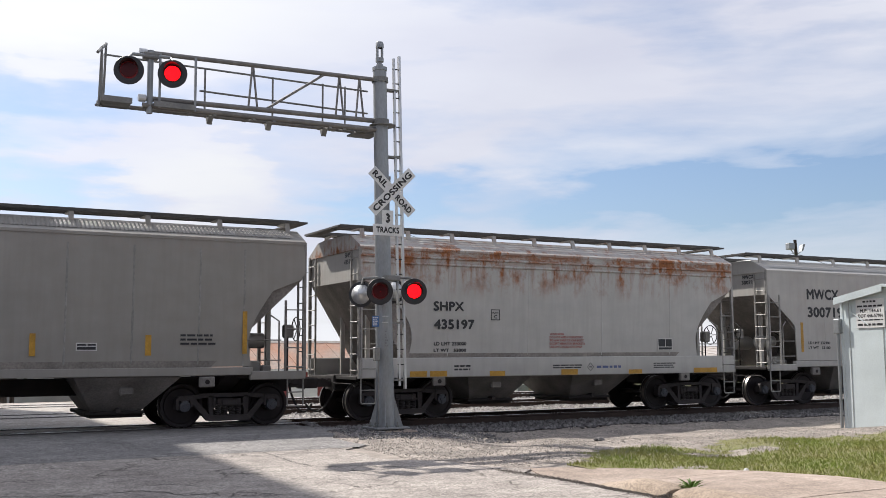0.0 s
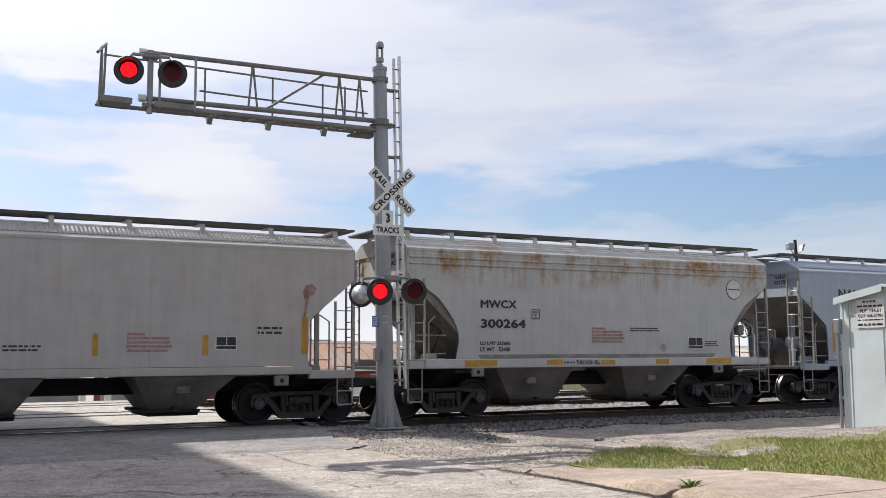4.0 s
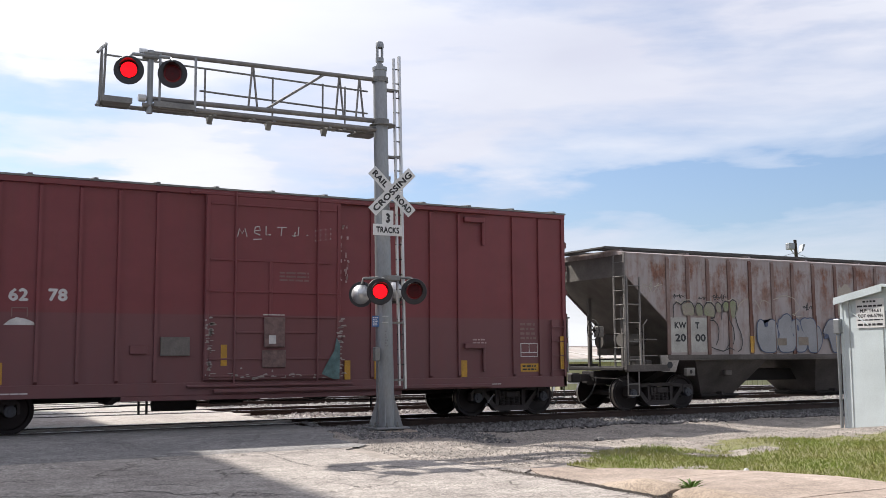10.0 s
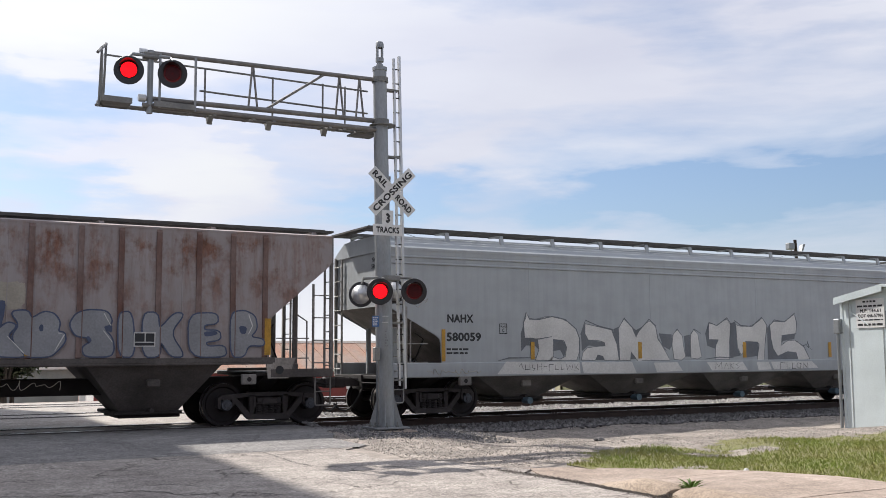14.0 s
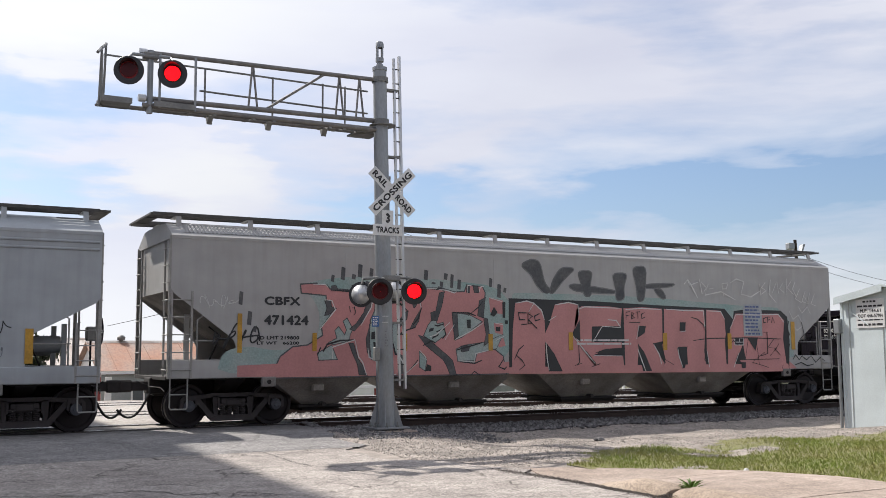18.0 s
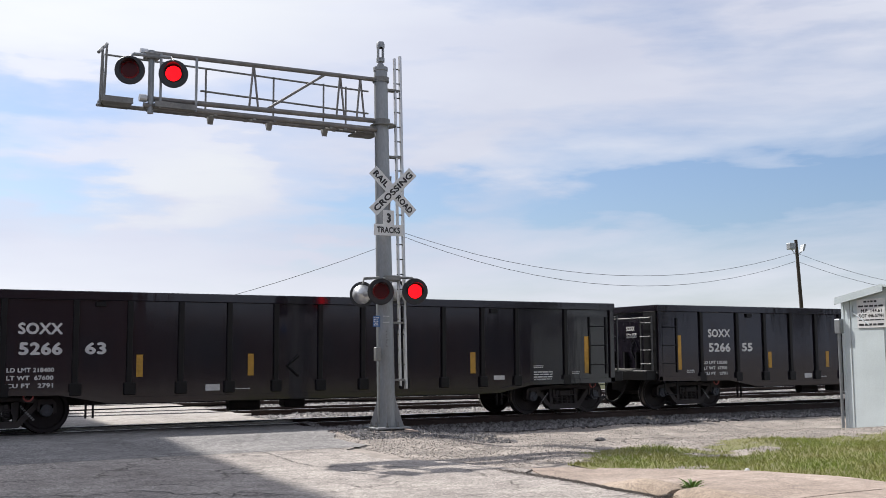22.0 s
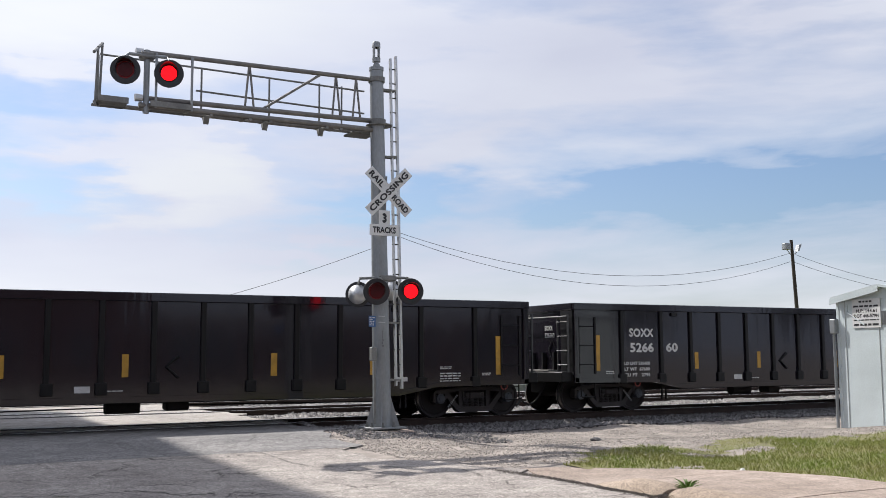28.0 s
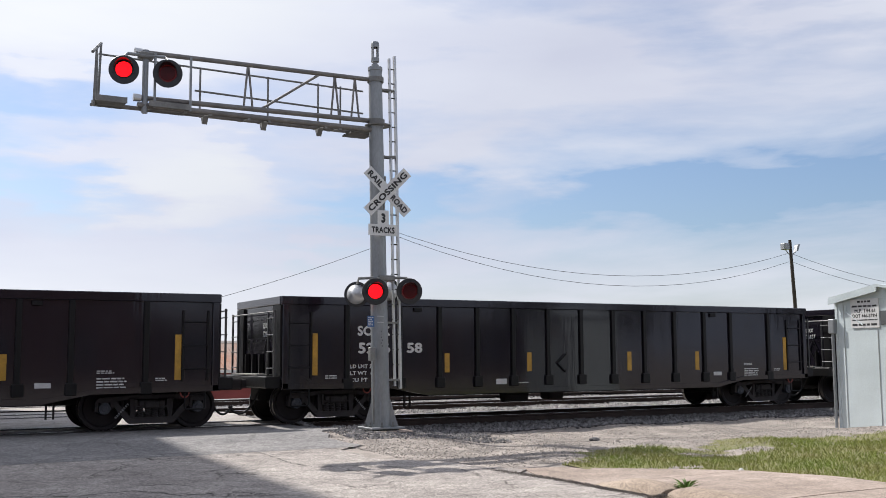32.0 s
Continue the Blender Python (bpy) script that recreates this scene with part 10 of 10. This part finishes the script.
# white scrawl over the second word
white_line([(13.78, 3.37), (13.91, 3.49), (14.0, 3.31)], 0.03)
white_line([(13.94, 3.49), (14.1, 3.25), (14.26, 3.0)], 0.03)
white_line([(14.0, 3.35), (14.29, 3.44)], 0.03)
white_line([(14.33, 3.53), (14.42, 3.12), (14.58, 3.29), (14.39, 3.45)], 0.03)
white_line([(14.65, 3.4), (14.52, 3.09), (15.11, 3.2), (15.64, 2.98)], 0.03)
white_line([(14.68, 3.26), (14.85, 3.29)], 0.03)
white_line([(15.15, 3.42), (15.21, 3.07)], 0.03)
white_line([(15.15, 3.42), (15.38, 3.45), (15.31, 3.28), (15.18, 3.28)], 0.03)
white_line([(15.46, 3.45), (15.69, 3.57), (15.98, 3.5), (15.85, 3.15), (16.23, 3.08), (16.58, 3.25)], 0.03)
white_line([(16.58, 3.46), (16.61, 3.15), (16.83, 3.27), (16.65, 3.35), (16.8, 3.5)], 0.03)
white_line([(17.01, 3.59), (16.93, 3.18), (17.21, 2.93)], 0.03)
white_line([(17.23, 3.51), (17.07, 3.22)], 0.03)
white_line([(17.26, 3.54), (17.32, 3.19)], 0.03)
white_line([(17.51, 3.52), (17.36, 3.34), (17.54, 3.23)], 0.03)
white_line([(17.66, 3.64), (17.61, 3.17)], 0.03)
white_line([(17.85, 3.59), (17.66, 3.38), (17.91, 3.18)], 0.03)
white_line([(17.99, 3.56), (17.88, 3.35), (18.02, 3.12)], 0.03)
white_line([(18.17, 3.36), (17.98, 3.06), (18.23, 2.95)], 0.03)
white_line([(18.39, 3.3), (18.24, 2.99), (18.5, 2.93), (18.35, 3.13)], 0.03)
white_line([(18.58, 3.26), (18.46, 2.93)], 0.03)
white_line([(18.77, 3.23), (18.61, 2.93), (18.83, 2.86)], 0.03)
white_line([(18.08, 2.84), (18.22, 2.65), (18.45, 2.84), (18.56, 2.63)], 0.03)
white_line([(17.71, 2.69), (17.85, 2.47), (18.07, 2.59), (18.22, 2.36)], 0.03)
white_line([(17.81, 2.33), (17.99, 2.15), (18.21, 2.27)], 0.03)

for a, b, c, d in [(3.53, 3.61, 3.13, 3.3), (3.77, 3.87, 3.18, 3.48), (4.03, 4.13, 3.2, 3.33), (4.18, 4.29, 3.25, 3.56), (4.47, 4.56, 3.25, 3.48), (4.63, 4.73, 3.11, 3.29), (4.37, 4.47, 3.08, 3.18), (5.21, 5.31, 2.98, 3.11), (5.39, 5.49, 3.07, 3.32), (5.63, 5.74, 2.99, 3.18), (5.86, 5.97, 3.24, 3.49)]:
    part("sprayed_dash", Shape().prism([(a, c + 0.02), (b - 0.01, c), (b + 0.01, d - 0.02), (a + 0.02, d)], W0 - 0.006, W0 - 0.0015), spray_smoke, car)
for a, b, c, d in [(6.06, 6.17, 3.15, 3.21), (6.28, 6.37, 3.09, 3.23), (6.39, 6.49, 3.26, 3.43), (6.56, 6.65, 3.07, 3.41), (6.75, 6.85, 3.04, 3.29), (7.63, 7.72, 3.12, 3.35), (7.86, 7.97, 2.87, 3.21), (8.04, 8.12, 3.0, 3.13), (1.43, 1.52, 2.58, 2.88), (1.62, 1.72, 2.15, 2.46), (1.75, 1.83, 2.0, 2.14)]:
    part("sprayed_dash", Shape().prism([(a, c + 0.02), (b - 0.01, c), (b + 0.01, d - 0.02), (a + 0.02, d)], W0 - 0.006, W0 - 0.0015), spray_smoke, car)
for k, pts in enumerate(([(8.55, 3.70), (8.87, 3.85), (9.12, 3.80), (9.24, 3.26), (9.46, 3.07), (9.28, 2.98), (9.02, 3.21), (8.86, 3.49)], [(9.78, 3.68), (10.20, 3.67), (9.89, 3.44), (9.52, 3.04), (9.40, 3.02), (9.53, 3.39)],
            [(10.27, 3.60), (10.73, 3.62), (10.65, 3.30), (10.68, 2.99), (10.48, 2.97), (10.39, 3.29)], [(9.97, 3.22), (10.22, 3.27), (11.49, 3.13), (11.40, 3.06), (10.21, 3.09)],
            [(11.37, 3.57), (11.87, 3.60), (11.72, 3.25), (11.75, 2.93), (11.48, 2.87), (11.49, 3.24)], [(12.03, 3.76), (12.49, 3.81), (12.45, 3.27), (12.39, 2.91), (12.20, 2.87), (12.18, 3.26)],
            [(12.45, 3.32), (13.49, 3.38), (13.32, 3.29), (12.44, 3.22)], [(12.72, 3.22), (13.01, 3.20), (13.15, 2.98), (13.00, 2.96)])):
    painted(car, pts, spray_smoke, spray_mist, W0 - 0.0018 - 0.0005 * k, 0.03, 2, name="sprayed_stroke")
marks(car, [("CBFX", 0.02, 2.00, 2.82, 2.59, 2.78, ink_black), ("471424", 0.02, 1.99, 3.01, 2.16, 2.38, ink_black), ("LD LMT 219800", 0.02, 1.84, 2.80, 1.85, 1.93, ink_black), ("LT WT   66200", 0.02, 1.84, 2.80, 1.74, 1.81, ink_black)], -HW - 0.008)
scribble(car, 0.6, 1.4, 2.5, 2.8, 74, spray_white, 0.007, 18)
scribble(car, 0.9, 1.9, 1.6, 2.2, 75, spray_black, 0.018, 14)
p = part("consolidated_panel", plate(15.91, 16.62, 1.98, 2.87, -HW - 0.017, 0.003), surface("panel_grey", (0.36, 0.38, 0.39), 0.6), car, "pale grey panel of stencilled notes")
part("panel_text", bars(15.98, 16.55, 2.0, 2.85, 9, -HW - 0.0205), ink_blue, p)
stencil_box(car, 15.55, 15.9, 1.72, 1.93, -HW - 0.017)
small_writing(car, 10.2, 12.0, 1.72, 1.9, 2, ink_white, -HW - 0.015)
reflectors(car, [(1.41, 1.51, 1.57, 2.4), (3.1, 3.2, 1.6, 2.0), (5.3, 5.42, 1.6, 2.0), (7.6, 7.72, 1.6, 2.0), (9.95, 10.08, 1.6, 2.05), (13.0, 13.14, 1.6, 2.05), (15.3, 15.44, 1.62, 2.05), (17.75, 17.9, 1.6, 2.4)], -HW - 0.017)


# ---- gondolas ----
POSTS = (1.52, 2.84, 3.88, 4.91, 5.93, 6.96, 7.98, 9.00, 10.04, 11.07, 12.13, 13.1, 14.55)


def gondola(x0, number):
    L = 16.05
    car = start_car("gondola", x0, "glossy black high-side gondola car, empty, with white numbers", "gondola", "cars of the freight train")
    zt = 2.76
    belly = [(0.0, 0.78), (2.55, 0.76), (3.5, 0.58), (L - 3.5, 0.58), (L - 2.55, 0.76), (L, 0.78)]
    for sg in (-1, 1):
        a, b = sorted((sg * (HW - 0.075), sg * (HW - 0.055)))
        part("side_sheet", Shape().prism(belly + [(L, zt - 0.12), (0, zt - 0.12)], a, b), gon_black, car)
        a, b = sorted((sg * (HW - 0.09), sg * (HW + 0.01)))
        part("top_chord", Shape().block(-0.04, L + 0.04, a, b, zt - 0.14, zt + 0.04, 0.015), gon_black, car)
        a, b = sorted((sg * (HW - 0.056), sg * HW))
        part("side_sill", Shape().prism([(x, z) for x, z in belly] + [(L - 2.55, 0.86), (L - 3.3, 0.74), (3.3, 0.74), (2.55, 0.86)][0:0] + [(L, 0.90), (L - 2.4, 0.88), (L - 3.4, 0.70), (3.4, 0.70), (2.4, 0.88), (0, 0.90)], a, b), gon_black, car)
        for x in POSTS:
            s = Shape().block(x - 0.055, x + 0.055, a, b, 0.96, zt - 0.12, 0.012)
            a2, b2 = sorted((sg * (HW - 0.056), sg * (HW + 0.01)))
            s.block(x - 0.10, x + 0.13, a2, b2, 0.74, 0.99, 0.015)
            part("side_post", s, gon_dull, car)
        for x in (0.06, L - 0.06):
            part("corner_post", Shape().block(x - 0.07, x + 0.07, a, b, 0.78, zt - 0.1, 0.012), gon_black, car)
    part("floor", Shape().box(0.05, L - 0.05, -HW + 0.07, HW - 0.07, 0.92, 0.98), under, car)
    for way in (-1, 1):
        x = 0.0 if way < 0 else L
        a, b = sorted((x, x - way * 0.03))
        part("end_sheet", Shape().box(a, b, -HW + 0.06, HW - 0.06, 1.05, zt - 0.1), gon_black, car)
        a, b = sorted((x + way * 0.06, x - way * 0.06))
        part("end_chord", Shape().block(a, b, -HW + 0.06, HW - 0.06, zt - 0.14, zt + 0.04, 0.012), gon_black, car)
        for y in (-0.75, -0.25, 0.25, 0.75):
            a, b = sorted((x, x + way * 0.09))
            part("end_rib", Shape().box(a, b, y - 0.03, y + 0.03, 1.05, 1.55), gon_dull, car)
        a, b = sorted((x, x + way * 0.35))
        part("end_sill", Shape().block(a, b, -1.5, 1.5, 0.80, 1.06, 0.02), gon_dull, car)
        part("end_step", Shape().box(a, b, -0.9, 0.9, 1.07, 1.10), rung_steel, car)
        for sg in (-1, 1):
            y0, y1 = sorted((sg * 1.08, sg * 1.52))
            part("ladder_backing", Shape().box(min(x, x + way * 0.05), max(x, x + way * 0.05), y0 - 0.03, y1 + 0.03, 1.06, zt - 0.15), gon_dull, car)
            lad = end_rungs("end_ladder", car, x + way * 0.16, way, y0, y1, 1.05, 2.5, 4, rung_black)
        part("end_rail", Shape().tube((x + way * 0.19, -1.5, 2.46), (x + way * 0.19, 1.5, 2.46), 0.016, 8), rung_steel, car)
        for zz in (2.32, 1.85):
            for k in range(6):
                y = -0.8 + 0.32 * k
                part("rivet", Shape().tube((x + way * 0.002, y, zz), (x + way * 0.016, y, zz), 0.02, 6), gon_dull, car)
        if way < 0:
            letters("SOXX", 0.02, 0, 0.36, 0, 0.13, 0, ink_white, car).matrix_basis = pose(x - 0.006, -0.45 + 0.18, 2.12, 0, 0, -90)
            letters("5266" + number, 0.02, 0, 0.44, 0, 0.13, 0, ink_white, car).matrix_basis = pose(x - 0.006, -0.45 + 0.18, 1.93, 0, 0, -90)
        s = Shape()
        for p, q in (((0, -0.28), (0.16, 0)), ((0.16, 0), (0, 0.28)), ((0, 0.28), (-0.16, 0)), ((-0.16, 0), (0, -0.28))):
            s.tube((x + way * 0.02, -0.62 + p[0], 1.62 + p[1]), (x + way * 0.02, -0.62 + q[0], 1.62 + q[1]), 0.014, 5)
        part("placard_holder", s, gon_dull, car)
        coupler(car, x, way)
        # side ladder
        xs = 0.14 if way < 0 else L - 0.75
        lad = rungs("side_ladder", car, xs, xs + 0.52, -HW + 0.035, 1.0, 2.45, 3, gon_dull, 0.16)
        stirrup(car, xs + 0.05, gon_dull, -HW + 0.02, 0.8, 0.42)
    brake_wheel(car, L + 0.2, -0.75, 1.95, 1, under)
    y = -HW + 0.055 - 0.004
    marks(car, [("SOXX", 0.02, 1.78, 2.60, 1.94, 2.17, ink_white), ("5266", 0.02, 1.80, 2.60, 1.54, 1.79, ink_white), (number, 0.02, 3.02, 3.43, 1.55, 1.79, ink_white),
                ("LD LMT 218400" if number in ("63", "60") else "LD LMT 218300", 0.02, 1.60, 2.46, 1.21, 1.30, ink_white), ("LT WT  67600" if number in ("63", "60") else "LT WT  67700", 0.02, 1.60, 2.45, 1.06, 1.15, ink_white), ("CU FT   2791", 0.02, 1.60, 2.45, 0.91, 1.00, ink_white)], y)
    reflectors(car, [(0.70, 0.82, 1.07, 1.99), (4.02, 4.15, 1.09, 1.54), (6.34, 6.47, 1.09, 1.55), (9.46, 9.60, 1.07, 1.56), (11.80, 11.94, 1.06, 1.56), (15.14, 15.27, 1.02, 1.95)], y + 0.003)
    part("label_plate", plate(5.44, 5.74, 0.79, 0.92, y + 0.003), ink_white, car, "small white label")
    part("label_plate", plate(12.45, 12.75, 0.90, 1.0, y + 0.003), ink_white, car, "small white label")
    small_writing(car, 13.6, 14.2, 0.86, 1.10, 4, ink_white, y + 0.003)
    small_writing(car, 13.6, 13.95, 1.16, 1.24, 2, ink_white, y + 0.003)
    small_writing(car, 6.0, 6.4, 0.80, 0.84, 1, ink_white, y + 0.003)
    small_writing(car, 1.0, 1.3, 0.98, 1.08, 2, ink_white, y + 0.003)
    small_writing(car, 14.75, 15.0, 1.0, 1.08, 2, ink_white, y + 0.003)
    s = Shape()
    s.path([(7.47, y - 0.02, 1.50), (7.22, y - 0.02, 1.29), (7.47, y - 0.02, 1.07)], 0.03, 6)
    part("placard_holder", s, gon_dull, car, "angled placard holder")
    for x in (3.2, 12.35):
        part("tie_bracket", Shape().block(x, x + 0.2, -HW - 0.0, -HW + 0.03, zt - 0.26, zt - 0.16, 0.01), gon_dull, car)
    part("centre_sill", Shape().block(-0.1, L + 0.1, -0.3, 0.3, 0.50, 0.90, 0.02), under, car)
    for x in (3.1, 12.7):
        part("brake_hanger", Shape().box(x, x + 0.035, -1.25, -1.2, 0.28, 0.62).box(x + 0.14, x + 0.175, -1.25, -1.2, 0.28, 0.62), under, car)
    part("brake_cylinder", Shape().tube((6.2, -0.6, 0.45), (6.9, -0.6, 0.45), 0.14, 12), under, car)
    part("brake_valve", Shape().block(7.4, 7.9, -0.9, -0.5, 0.36, 0.56, 0.04), under, car)
    part("brake_rod", Shape().tube((2.6, -0.4, 0.40), (6.2, -0.5, 0.44), 0.015, 6).tube((8.0, -0.5, 0.46), (13.3, -0.4, 0.40), 0.015, 6), under, car)
    for x in (1.45, 14.80):
        part("bolster", Shape().prism_x([(-1.5, 0.92), (1.5, 0.92), (0.4, 0.66), (-0.4, 0.66)], x - 0.22, x + 0.22), under, car)
        truck(car, x, 1 if x < 5 else -1)
        s = Shape().path([(x + 0.55 + 0.09 * math.cos(math.pi * (1 + k / 6)), -HW + 0.02, 0.76 + 0.10 * math.sin(math.pi * (1 + k / 6))) for k in range(7)], 0.016, 5)
        part("tow_loop", s, surface("red_oxide_loop", (0.25, 0.05, 0.04), 0.7), car, "red tow loop")
    return car


for x0, number in ((136.72, "63"), (154.24, "55"), (171.70, "62"), (189.16, "60"), (206.62, "58"), (224.08, "57")):
    gondola(x0, number)


# ---- what moves ----
def motions():
    times = [0.5 * k for k in range(65)]
    for car, x0 in CARS:
        walk(car, [(t, pose(x0 - travelled(t), TRACK_Y, 0)) for t in times])
    turns = [(0.1 * k, -math.degrees(travelled(0.1 * k) / WHEEL_R)) for k in range(321)]
    for ws, x in ROLLING:
        walk(ws, [(t, pose(x, 0, WHEEL_R, 0, a, 0)) for t, a in turns])
    # the lamps flash in turn: each lens swings its lit face forward, then its dark face
    for lens, hold, first in FLASHERS:
        rows, angle, k = [], 0.0 if first == 0 else 180.0, 0
        rows.append((0.0, angle))
        t = BLINK - PHASE
        while t < 31.95:
            rows += [(t - 0.034, angle), (t, angle + 89.0), (t + 0.034, angle + 180.0)]
            angle += 180.0
            t += BLINK
        rows.append((32.0, angle))
        walk(lens, [(t, hold @ pose(0, 0, 0, 0, 0, a)) for t, a in rows])


motions()
